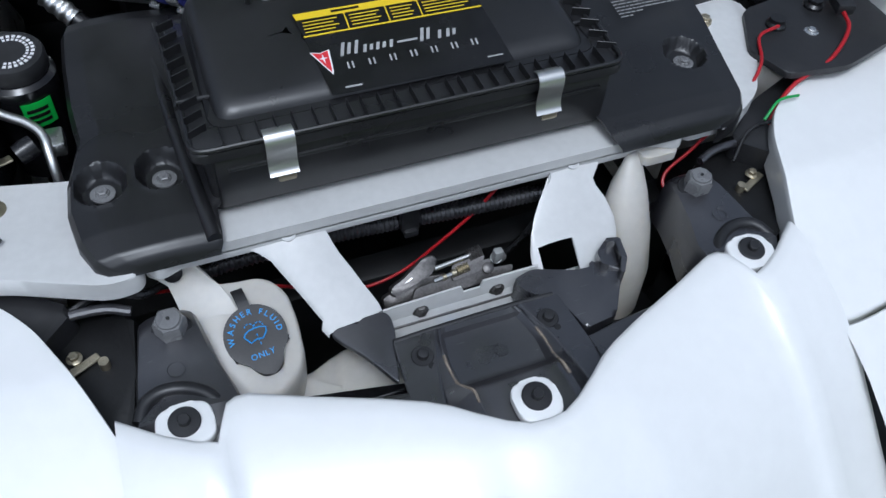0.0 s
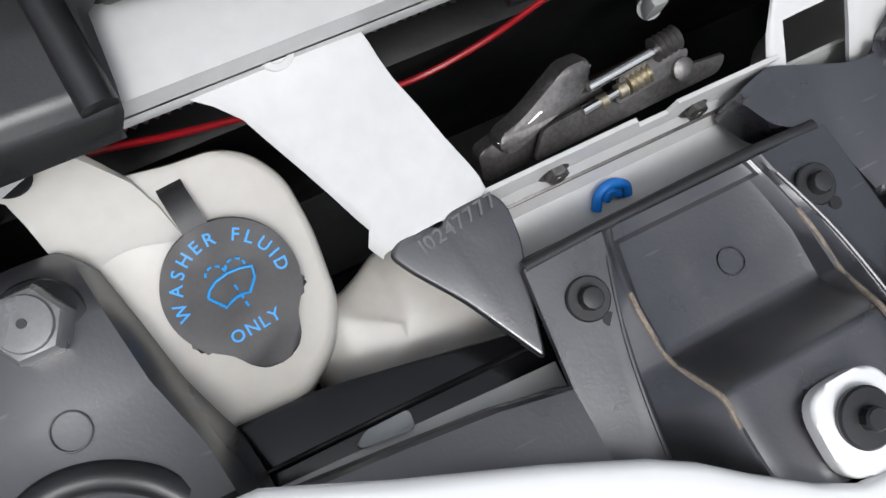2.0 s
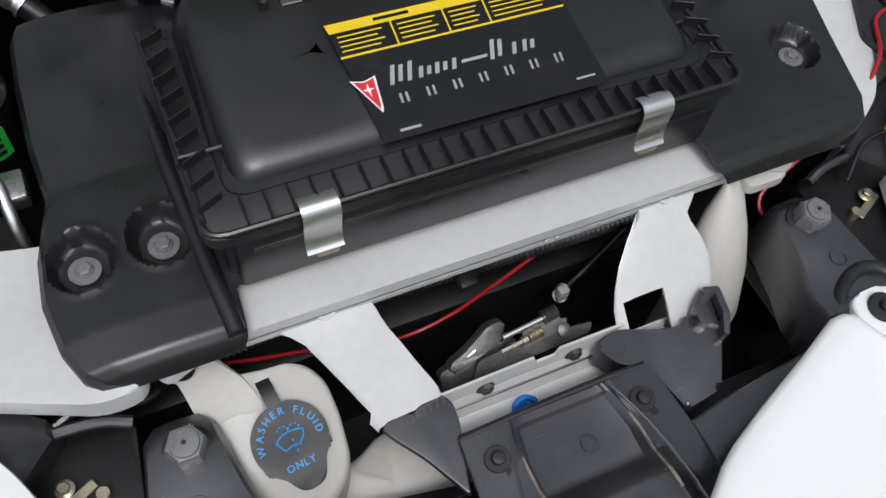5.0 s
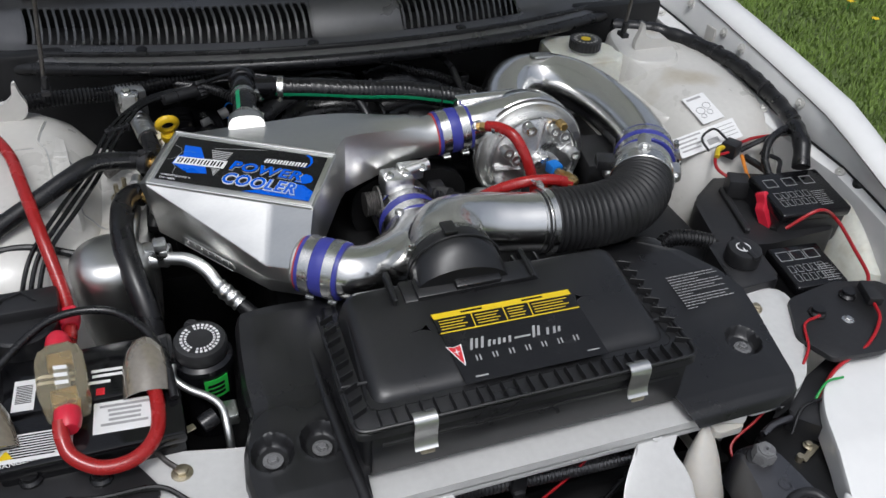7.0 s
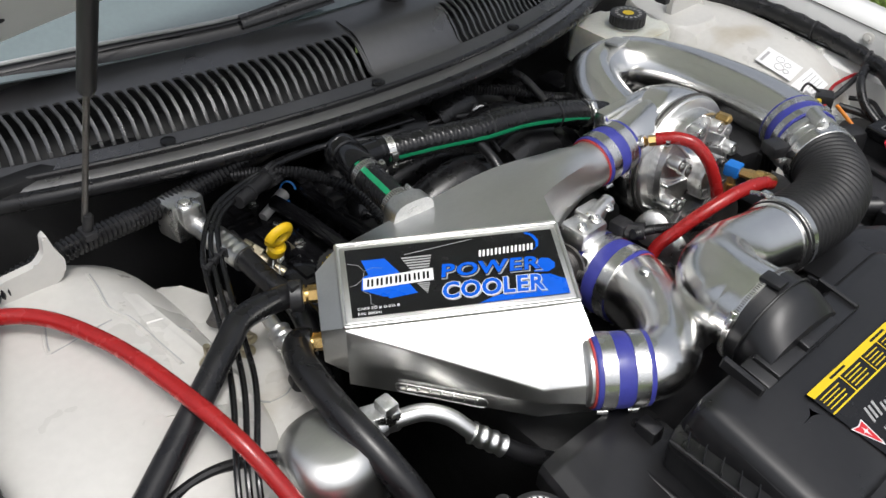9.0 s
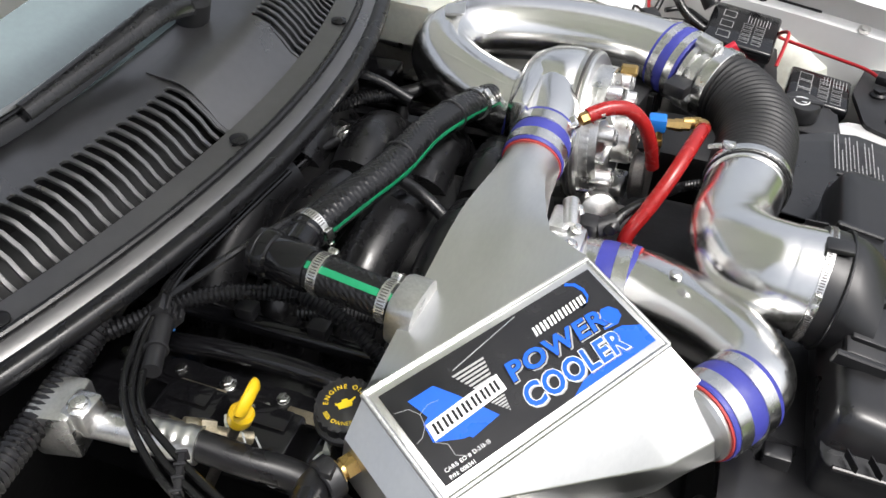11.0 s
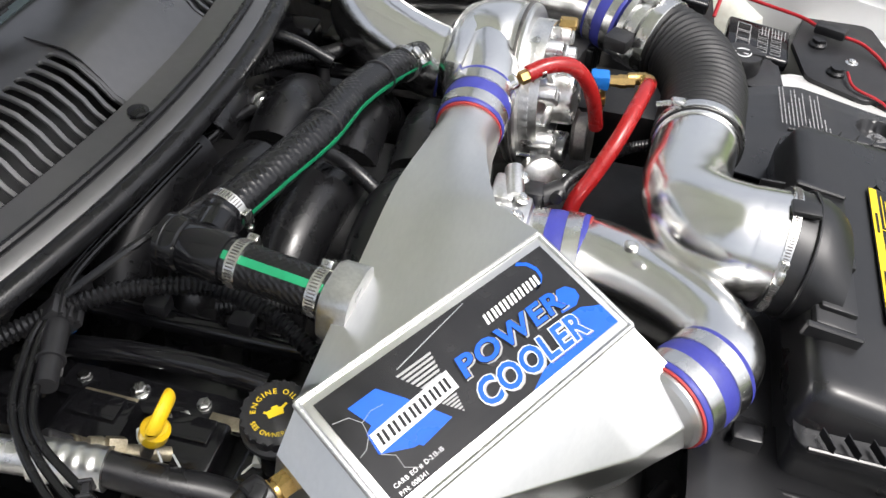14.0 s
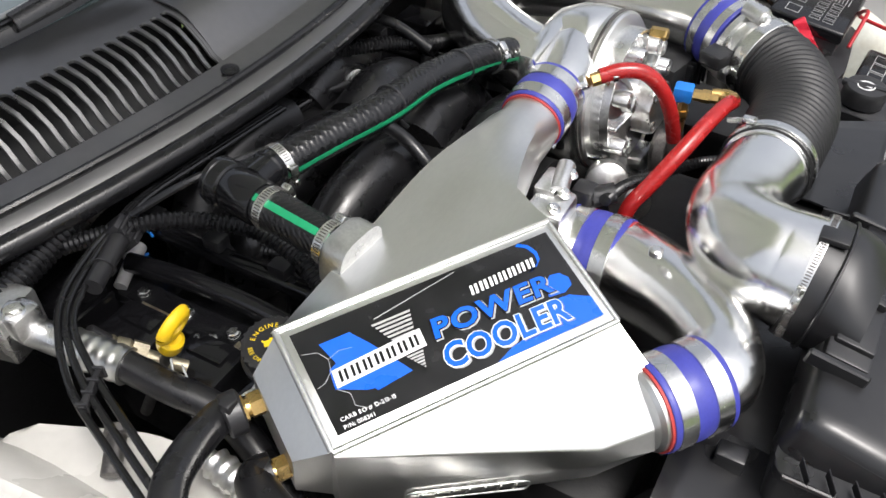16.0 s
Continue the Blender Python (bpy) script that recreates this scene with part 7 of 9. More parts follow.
# ---- battery corner ----
def battery():
    b = thing("battery", (-0.62, 0.94, 0.55), "black car battery with white labels, on a tray", "battery")
    part("case", box((-0.615, 0.945, 0.615), (0.245, 0.215, 0.20), 0.008), GLOSSBLACK, b)
    part("lid", box((-0.615, 0.945, 0.722), (0.250, 0.220, 0.022), 0.006), GLOSSBLACK, b)
    part("top_step", box((-0.615, 0.985, 0.735), (0.235, 0.11, 0.010), 0.003), GLOSSBLACK, b)

    def label(name, x, y, w, h, z, material, rot=-4):
        m = axes((x, y, z), (0, 0, 1), (math.cos(radians(rot)), math.sin(radians(rot)), 0))
        return part(name, flat([(-w / 2, -h / 2), (w / 2, -h / 2), (w / 2, h / 2), (-w / 2, h / 2)], m), material, b), m

    def lines(parent, m, w, h, rows, material):
        bm = bmesh.new()
        rng = random.Random(rows * 7 + int(w * 1000))
        for k in range(rows):
            y = h / 2 - (k + 0.7) * h / (rows + 0.6)
            ww = w * rng.uniform(0.5, 0.9)
            bm = join(bm, flat([(-ww / 2, y), (ww / 2, y), (ww / 2, y + h / rows * 0.45), (-ww / 2, y + h / rows * 0.45)], m, 0.0012))
        tagged(part("print_lines", bm, material, parent), kind="stuff")

    lab, m = label("white_label", -0.570, 0.893, 0.085, 0.060, 0.7335, LABELWHITE)
    lines(lab, m, 0.08, 0.05, 5, LABELGREY)
    lab, m = label("white_label", -0.690, 0.870, 0.10, 0.050, 0.7335, LABELWHITE)
    lines(lab, m, 0.10, 0.045, 9, LABELBLACK)
    part("warning_triangle", flat([(-0.045, -0.018), (-0.025, -0.018), (-0.035, -0.002)], m, 0.0014), LABELYELLOW, lab)
    lab, m = label("bar_code_label", -0.703, 0.965, 0.030, 0.062, 0.7402, LABELWHITE)
    bm = bmesh.new()
    for k in range(11):
        bm = join(bm, flat([(-0.011, -0.016 + k * 0.0034), (0.011, -0.016 + k * 0.0034), (0.011, -0.0145 + k * 0.0034), (-0.011, -0.0145 + k * 0.0034)], m, 0.0012))
    part("print_bars", bm, LABELBLACK, lab)
    for x, y, w in ((-0.657, 0.985, 0.05), (-0.660, 0.972, 0.055), (-0.585, 0.985, 0.052), (-0.585, 0.974, 0.05), (-0.60, 0.962, 0.03)):
        label("print_bar", x, y, w, 0.006, 0.7402, LABELWHITE)
    label("red_mark", -0.600, 0.942, 0.012, 0.014, 0.7402, LABELRED)
    part("lettering", letters("DANGER/POISON", 0.011, axes((-0.692, 0.843, 0.7336), (0, 0, 1), (1, 0.06, 0)), 0.06, lift=0.0008), LABELWHITE, b, "white capital letters")
    # terminal covers
    for x, y, rot in ((-0.532, 0.968, 0.1), (-0.752, 0.915, -0.5)):
        n = Vector((0.05, -0.35, 0.9)).normalized()
        d = Vector((math.sin(rot) * 0.4, 1, 0.45)).normalized()
        side = d.cross(Vector((0, 0, 1))).normalized()
        up = side.cross(d)
        secs = [ring(Vector((x, y, 0.748)) + d * t, side, up, r, r * 0.9, 24) for t, r in ((-0.050, 0.037), (-0.03, 0.037), (0.0, 0.035), (0.022, 0.029), (0.040, 0.018), (0.048, 0.005))]
        part("terminal_cover", thick(loft(secs, False), 0.002), BOOTCLEAR, b, "smoky clear plastic terminal cover")
        part("terminal", join(lathe([(0.010, 0), (0.009, 0.02)], (x, y - 0.01, 0.735), (0, 0, 1), 16), box((x, y - 0.012, 0.752), (0.03, 0.035, 0.008), 0.002)), BRASS, b)


battery()


def main_fuse():
    f = thing("inline_fuse", (-0.645, 0.945, 0.78), "clear amber inline fuse holder with brass blocks, on the battery", "fuse holder")
    m = axes((-0.645, 0.948, 0.770), (0.0, -0.12, 1), (1, 0.06, 0))
    part("shell", prism(rounded([(-0.027, -0.058), (0.027, -0.058), (0.033, -0.03), (0.033, 0.03), (0.024, 0.058), (-0.024, 0.058), (-0.033, 0.03), (-0.033, -0.03)], 0.008), -0.018, 0.018, 0.008, 3, m), AMBER, f)
    for y in (-0.034, 0.034):
        part("block", moved(box((0, y, -0.002), (0.034, 0.026, 0.022), 0.002, 1), m), BRASS, f)
    part("fuse_link", moved(box((0, 0, -0.002), (0.020, 0.05, 0.012), 0.002, 1), m), CHASSIS, f)
    bars = bmesh.new()
    for k in range(3):
        bars = join(bars, flat([(-0.009, 0.016 - k * 0.014), (0.009, 0.013 - k * 0.014), (0.009, 0.006 - k * 0.014), (-0.009, 0.009 - k * 0.014)], m, 0.0186))
    part("logo_bars", bars, LABELWHITE, f)
    for s, y in ((-1, -0.07), (1, 0.072)):
        q = m @ Vector((0, y, 0))
        part("grommet", lathe([(0.018, -0.014), (0.0185, 0.0), (0.016, 0.012), (0.012, 0.018)], q, m.to_3x3() @ Vector((0, s, 0)), 24), REDPLUG, f, "red rubber grommet")


main_fuse()


def red_cable(pts, label):
    single("power_cable", tube(pts, 0.0105, 16, 10), REDHOSE, label, "power cable", "red power cables")


red_cable([(-0.86, 1.60, 0.852), (-0.80, 1.590, 0.862), (-0.75, 1.545, 0.863), (-0.712, 1.46, 0.862), (-0.690, 1.36, 0.864), (-0.665, 1.24, 0.842), (-0.642, 1.15, 0.775), (-0.637, 1.105, 0.752), (-0.637, 1.055, 0.752), (-0.640, 1.025, 0.770)], "thick translucent red power cable along the strut tower")
red_cable([(-0.650, 0.872, 0.768), (-0.650, 0.852, 0.758), (-0.640, 0.828, 0.742), (-0.605, 0.808, 0.730), (-0.560, 0.812, 0.730), (-0.530, 0.845, 0.736), (-0.524, 0.90, 0.742), (-0.530, 0.935, 0.748)], "thick red power cable looping to the battery terminal")
part("cable_boot", lathe([(0.0125, -0.02), (0.016, -0.008), (0.0165, 0.008), (0.013, 0.022)], (-0.637, 1.108, 0.752), (0.02, -1, -0.1), 20), REDPLUG)
tagged(bpy.data.objects["cable_boot"], "red rubber boot on the power cable", "cable boot")
wire([(-0.80, 0.92, 0.75), (-0.74, 1.0, 0.765), (-0.66, 1.07, 0.785), (-0.58, 1.075, 0.782), (-0.53, 1.03, 0.772), (-0.505, 0.97, 0.76), (-0.50, 0.90, 0.74)], 0.0065, RUBBER, "black battery cable arching over the battery", "battery_cable", 12)


def power_steering():
    p = thing("steering_fluid_reservoir", (-0.45, 0.98, 0.7), "black fluid reservoir with a round ribbed cap, white print", "fluid reservoir")
    part("body", lathe([(0.042, -0.15), (0.046, -0.03), (0.046, -0.005), (0.040, 0.0)], (-0.450, 0.978, 0.748), (0, 0, 1), 36), GLOSSBLACK, p)
    c = Vector((-0.450, 0.981, 0.748))
    n = Vector((0, -0.08, 1)).normalized()
    prof = [(0.039, 0.0), (0.0405, 0.004), (0.0405, 0.020), (0.038, 0.025), (0.032, 0.0265), (0.030, 0.0255), (0, 0.0255)]
    cap = part("cap", lathe(prof, c, n, 48), PLASTIC, p, "black screw cap with a white printed ring")
    m = axes(c, n, (1, 0, 0))
    bars = bmesh.new()
    for k in range(26):
        if k % 9 == 8:
            continue
        a = 2 * math.pi * k / 26
        for r0, r1 in ((0.0255, 0.030), (0.020, 0.0235)):
            bars = join(bars, flat([(math.cos(a) * r0, math.sin(a) * r0), (math.cos(a) * r1, math.sin(a) * r1), (math.cos(a + 0.15) * r1, math.sin(a + 0.15) * r1), (math.cos(a + 0.15) * r0, math.sin(a + 0.15) * r0)], m, 0.0265))
    part("print_ring", bars, LABELWHITE, cap)
    part("vent_knob", lathe([(0.010, 0), (0.011, 0.01), (0.008, 0.014), (0, 0.015)], (-0.458, 1.028, 0.752), (0, 0.3, 1), 18), PLASTIC, p)
    lab = part("green_label", thick(sheet([[Vector((-0.450 + math.sin(a) * 0.0475, 0.978 - math.cos(a) * 0.0475, z)) for a in (-0.1, 0.1, 0.3, 0.5, 0.7)] for z in (0.690, 0.728)]), 0.001), LABELGREEN, p, "bright green sticker with dark print")
    bm = bmesh.new()
    for k in range(3):
        bm = join(bm, thick(sheet([[Vector((-0.450 + math.sin(a) * 0.0485, 0.978 - math.cos(a) * 0.0485, z)) for a in (0.0, 0.2, 0.4, 0.55)] for z in (0.696 + k * 0.009, 0.701 + k * 0.009)]), 0.0006))
    part("print_bars", bm, LABELBLACK, lab)
    part("overflow_pipe", tube([(-0.495, 0.965, 0.742), (-0.497, 0.945, 0.735), (-0.478, 0.925, 0.726), (-0.452, 0.905, 0.722), (-0.437, 0.885, 0.716), (-0.434, 0.862, 0.705), (-0.433, 0.845, 0.68), (-0.433, 0.838, 0.62)], 0.0062, 14), SATIN, p, "bent bare aluminium pipe")
    part("pipe_cap", lathe([(0.013, -0.012), (0.014, 0), (0.013, 0.012)], (-0.458, 0.868, 0.712), (0.8, 0.3, 0.2), 18), RUBBER, p)
    part("bracket", box((-0.425, 0.885, 0.70), (0.022, 0.035, 0.02), 0.003), CAST, p)


power_steering()


def left_reservoirs():
    r = thing("clutch_reservoir", (-0.80, 1.11, 0.78), "black reservoir with a wide round screw cap", "fluid reservoir")
    part("body", prism(rounded([(-0.885, 1.045), (-0.745, 1.03), (-0.73, 1.12), (-0.78, 1.17), (-0.87, 1.16)], 0.03), 0.68, 0.775, 0.012, 3), PLASTIC, r)
    part("cap", lathe([(0.050, 0), (0.051, 0.004), (0.050, 0.016), (0.046, 0.030), (0.037, 0.041), (0.022, 0.047), (0.006, 0.049), (0.006, 0.047), (0, 0.047)], (-0.798, 1.108, 0.775), (0, 0, 1), 40), PLASTIC, r)
    part("bung", box((-0.856, 1.178, 0.782), (0.032, 0.030, 0.022), 0.003, 2, Matrix.Rotation(radians(35), 4, "Z")), BRASS, r, "square brass plug")
    part("bung", box((-0.782, 1.045, 0.768), (0.018, 0.016, 0.018), 0.002), BRASS, r, "square brass plug")
    p = thing("vacuum_canister", (-0.705, 1.12, 0.72), "black capped canister with a grooved lid", "canister")
    part("body", lathe([(0.050, -0.12), (0.054, -0.02), (0.054, 0.0), (0.050, 0.004)], (-0.705, 1.10, 0.765), (0, 0, 1), 36), PLASTIC, p)
    part("lid", box((-0.705, 1.128, 0.775), (0.115, 0.055, 0.026), 0.006), PLASTIC, p)
    part("groove", sweep([Vector((-0.735, 1.10, 0.7885)), Vector((-0.728, 1.135, 0.7895)), Vector((-0.70, 1.145, 0.7895)), Vector((-0.68, 1.12, 0.7885))], 0.002, 8), RUBBER, p)


left_reservoirs()
eb = thing("earth_bolt", (-0.506, 0.80, 0.692), "zinc bolt with an earth strap on the corner panel", "bolt")
part("head", hexbolt((-0.506, 0.799, 0.692), (0, 0, 1), 0.0095, 0.009, 1.6), ZINC, eb)
part("strap", tube([(-0.506, 0.801, 0.696), (-0.522, 0.818, 0.698), (-0.535, 0.838, 0.70), (-0.545, 0.86, 0.69)], 0.004, 8), DARKSTEEL, eb)
bolt = thing("tower_bolt", (-0.826, 1.282, 0.78), "zinc bolt with earth strap on the strut tower", "bolt")
part("head", hexbolt((-0.826, 1.282, 0.778), (0, 0, 1), 0.009, 0.010, 1.8), ZINC, bolt)
part("lug", box((-0.85, 1.262, 0.779), (0.03, 0.012, 0.003), 0.001, 1, Matrix.Rotation(radians(40), 4, "Z")), DARKSTEEL, bolt)


def accumulator():
    a = thing("aircon_accumulator", (-0.56, 1.21, 0.72), "dull aluminium canister with hose fittings, behind the battery", "canister")
    part("canister", lathe([(0.066, -0.22), (0.067, -0.03), (0.064, -0.008), (0.054, 0.006), (0.038, 0.012), (0, 0.013)], (-0.568, 1.210, 0.788), (0, 0, 1), 44), SATIN, a, "", 60)
    part("manifold", join(box((-0.493, 1.212, 0.772), (0.05, 0.03, 0.035), 0.005, 2, Matrix.Rotation(radians(-20), 4, "Z")), lathe([(0.016, 0), (0.017, 0.01), (0.014, 0.03)], (-0.52, 1.212, 0.765), (1, -0.2, 0), 20), box((-0.485, 1.208, 0.79), (0.022, 0.026, 0.025), 0.004)), CAST, a)
    part("line", tube([(-0.478, 1.200, 0.770), (-0.445, 1.185, 0.772), (-0.420, 1.165, 0.762), (-0.405, 1.145, 0.745), (-0.398, 1.135, 0.735)], 0.0115, 16), SATIN, a, "bent aluminium line")
    f0, f1 = Vector((-0.402, 1.140, 0.740)), Vector((-0.372, 1.112, 0.715))
    part("crimp_sleeve", sweep([f0.lerp(f1, k / 24) for k in range(25)], lambda s: 0.0155 - 0.0022 * (0.5 - 0.5 * math.cos(2 * math.pi * 3 * s)), 18), SATIN, a)
    part("hose", tube([(-0.374, 1.114, 0.717), (-0.345, 1.09, 0.695), (-0.30, 1.06, 0.672), (-0.26, 1.04, 0.66)], 0.0125, 14), RUBBER, a, "black rubber hose")
    part("line", tube([(-0.535, 1.24, 0.752), (-0.528, 1.285, 0.762), (-0.520, 1.33, 0.775), (-0.512, 1.385, 0.787), (-0.505, 1.44, 0.79)], 0.0105, 14), SATIN, a, "thin aluminium line")
    g0, g1 = Vector((-0.514, 1.36, 0.782)), Vector((-0.508, 1.41, 0.789))
    part("crimp_sleeve", sweep([g0.lerp(g1, k / 24) for k in range(25)], lambda s: 0.0165 - 0.0025 * (0.5 - 0.5 * math.cos(2 * math.pi * 4 * s)), 18), CAST, a)


accumulator()


def water_hoses():
    h = thing("coolant_hose", (-0.65, 1.3, 0.83), "black rubber coolant hose with a brass fitting", "coolant hose", "coolant hoses")
    p = coo(-0.142 - 0.066, 0.028, -0.052)
    part("hose", tube([p + U * 0.012, p - U * 0.015, (-0.565, 1.390, 0.862), (-0.608, 1.362, 0.858), (-0.670, 1.322, 0.840), (-0.73, 1.285, 0.823), (-0.79, 1.247, 0.807), (-0.85, 1.21, 0.79), (-0.90, 1.175, 0.765)], 0.0165, 18, 10), RUBBER, h)
    part("clamp", lathe([(0.0195, -0.009), (0.0215, -0.007), (0.0215, 0.007), (0.0195, 0.009)], p + U * 0.002, U, 24), PLASTIC, h)
    part("clamp_lug", box(p + W * 0.021, (0.014, 0.012, 0.012), 0.002), PLASTIC, h)
    h = thing("coolant_hose", (-0.54, 1.2, 0.78), "black rubber coolant hose with a brass fitting", "coolant hose", "coolant hoses")
    q = coo(-0.142 - 0.062, -0.030, -0.078)
    part("hose", tube([q + U * 0.012, q - U * 0.005, (-0.530, 1.325, 0.815), (-0.538, 1.285, 0.815), (-0.541, 1.22, 0.808), (-0.534, 1.16, 0.785), (-0.522, 1.11, 0.745), (-0.515, 1.07, 0.69)], 0.0195, 18, 10), RUBBER, h)
    part("clamp", lathe([(0.0185, -0.007), (0.019, -0.006), (0.019, 0.006), (0.0185, 0.007)], (-0.537, 1.308, 0.800), (0.2, 1, 0.1), 24), PLASTIC, h)


water_hoses()

# ---- left rear: valve cover, filler, dipstick, looms ----
def valve_cover():
    v = thing("valve_cover", (-0.36, 1.58, 0.72), "gloss black valve cover with coil packs and bolts", "valve cover")
    part("cover", prism(rounded([(-0.455, 1.36), (-0.30, 1.36), (-0.29, 1.79), (-0.445, 1.79)], 0.02), 0.66, 0.735, 0.012, 3), GLOSSBLACK, v)
    part("rail_bracket", prism(rounded([(-0.372, 1.38), (-0.332, 1.38), (-0.330, 1.78), (-0.370, 1.78)], 0.008), 0.735, 0.745, 0.003), GLOSSBLACK, v)
    for k in range(4):
        y = 1.42 + 0.098 * k
        part("coil_pack", box((-0.405, y, 0.752), (0.062, 0.074, 0.040), 0.006), GLOSSBLACK, v, "black ignition coil")
        part("coil_top", box((-0.392, y, 0.774), (0.028, 0.05, 0.006), 0.002), GLOSSBLACK, v)
    for y in (1.46, 1.527, 1.60, 1.663, 1.74):
        part("bolt", hexbolt((-0.348, y, 0.745), (0, 0, 1), 0.0075, 0.008, 1.4), STEEL, v)
    part("stud", join(hexbolt((-0.372, 1.535, 0.757), (-0.6, 0.3, 0.6), 0.0065, 0.009, 1.3), sweep([Vector((-0.374, 1.536, 0.762)), Vector((-0.388, 1.541, 0.776))], 0.004, 10)), STEEL, v)
    part("rail_cover", sweep(spline([(-0.330, 1.70, 0.768), (-0.322, 1.62, 0.772), (-0.317, 1.54, 0.770), (-0.316, 1.47, 0.762)], 8), 0.0125, 14, True, 0.7), GLOSSBLACK, v, "gloss black rail cover")
    for ya, yb, x in ((1.655, 1.595, -0.361), (1.516, 1.474, -0.355)):
        # beige of the zinc paints the light on the bracket's top face
        part("coil_bracket", box((x - 0.006, (ya + yb) / 2, 0.7475), (0.016, ya - yb, 0.002), 0.0006), ZINC, v, "thin coil bracket, its lit top painted zinc beige")
    for y in (1.665, 1.529):
        part("bracket_ear", prism(rounded([(-0.016, -0.022), (0.016, -0.022), (0.014, 0.018), (-0.014, 0.018)], 0.006), 0, 0.006, 0.001, 1, Matrix.Translation((-0.347, y, 0.742))), GLOSSBLACK, v)
    c = Vector((-0.393, 1.419, 0.800))
    part("filler_neck", lathe([(0.026, -0.06), (0.026, 0.03)], c, (0, 0, 1), 28), GLOSSBLACK, v)


valve_cover()
v = thing("valve_cover", (0.36, 1.58, 0.72), "black valve cover under the return pipe", "valve cover")
part("cover", prism(rounded([(0.30, 1.38), (0.455, 1.38), (0.445, 1.79), (0.29, 1.79)], 0.02), 0.62, 0.715, 0.012, 3), GLOSSBLACK, v)
for k in range(4):
    part("coil_pack", box((0.405, 1.45 + 0.09 * k, 0.73), (0.062, 0.07, 0.040), 0.006), GLOSSBLACK, v, "black ignition coil")
c = thing("control_module", (0.40, 1.30, 0.75), "black finned plastic module beside the blower", "control module")
part("case", box((0.415, 1.295, 0.765), (0.10, 0.13, 0.07), 0.006, 2, Matrix.Rotation(radians(-12), 4, "Z")), PLASTIC, c)
for k in range(5):
    part("fin", box((0.392 + 0.012 * k, 1.230 - 0.003 * k, 0.770), (0.003, 0.012, 0.05), 0.001, 1, Matrix.Rotation(radians(-12), 4, "Z")), PLASTIC, c)


def oil_cap():
    o = thing("oil_filler_cap", (-0.393, 1.419, 0.83), "black scalloped oil cap with yellow lettering", "oil cap")
    c = Vector((-0.393, 1.419, 0.826))
    n = Vector((-0.15, 0.0, 1)).normalized()
    m = axes(c, n, (0.62, -0.78, 0))
    pts = []
    for k in range(96):
        a = 2 * math.pi * k / 96
        r = 0.0325 - 0.0022 * max(0.0, math.cos(a * 12)) ** 2
        pts.append((math.cos(a) * r, math.sin(a) * r))
    cap = part("cap", prism(pts, 0.0, 0.018, 0.003, 3, m), PLASTIC, o, "", 50)
    part("skirt", lathe([(0.036, -0.006), (0.036, 0.001), (0.033, 0.003)], c, n, 40), PLASTIC, o)
    part("lettering", letters("ENGINE OIL", 0.0073, m, 0.16, arc=(0.0185, radians(90), 1), lift=0.0183), LABELYELLOW, cap)
    part("lettering", letters("SEE OWNER'S MANUAL", 0.0062, m, 0.10, arc=(0.0245, radians(270), -1), lift=0.0183), LABELYELLOW, cap)
    can = [(-0.008, -0.004), (0.006, -0.004), (0.007, 0.001), (0.012, 0.004), (0.011, 0.0055), (0.005, 0.003), (0.003, 0.004), (0.003, 0.006), (-0.003, 0.006), (-0.003, 0.004), (-0.008, 0.003), (-0.010, 0.0045), (-0.011, 0.003), (-0.0085, 0.0005)]
    part("oil_can_symbol", flat(can, m, 0.0181), LABELYELLOW, cap)


oil_cap()


def dipstick():
    d = thing("dipstick", (-0.437, 1.506, 0.85), "bright yellow plastic dipstick loop handle", "dipstick")
    c = Vector((-0.434, 1.508, 0.858))
    up = Vector((0.04, -0.38, 0.92)).normalized()
    n = Vector((0.09, -0.92, -0.38)).normalized()
    side = n.cross(up).normalized()
    loop = ring(c, side, up, 0.0175, 0.0165, 32)
    part("handle", sweep(loop + [loop[0]], 0.0046, 12, False, 1.6), YELLOW, d)
    part("web", box((0, 0, 0), (0.020, 0.014, 0.005), 0.002, 2, axes(c - up * 0.022, n, side)), YELLOW, d)
    part("hub", lathe([(0.012, -0.014), (0.0135, -0.010), (0.0135, 0.002), (0.010, 0.006)], c - up * 0.028, up, 24), YELLOW, d)
    part("tube", tube([c - up * 0.04, c - up * 0.08 + side * 0.004, c - up * 0.16 + side * 0.02], 0.0065, 12), DARKSTEEL, d)


dipstick()
wire([(-0.445, 1.50, 0.815), (-0.455, 1.485, 0.79), (-0.47, 1.47, 0.775), (-0.465, 1.495, 0.785), (-0.445, 1.515, 0.815)], 0.0012, CHASSIS, "thin looped tag wire on the dipstick", seg=6)


def tie_tag(x, y, z, a, bend):
    t = thing("tie_tag", (x, y, z), "small white plastic tie tag on a thin wire", "tie", "white tie tags")
    part("head", box((x, y, z), (0.014, 0.011, 0.009), 0.002, 2, Matrix.Rotation(radians(a), 4, "Z")), MILK, t)
    part("tail", tube([(x, y, z), (x - 0.014, y + bend * 0.5, z - 0.004), (x - 0.032, y + bend, z - 0.016), (x - 0.036, y + bend * 1.2, z - 0.03)], 0.0014, 6), MILK, t)


tie_tag(-0.412, 1.556, 0.776, 30, -0.004)
tie_tag(-0.408, 1.438, 0.776, 10, 0.02)


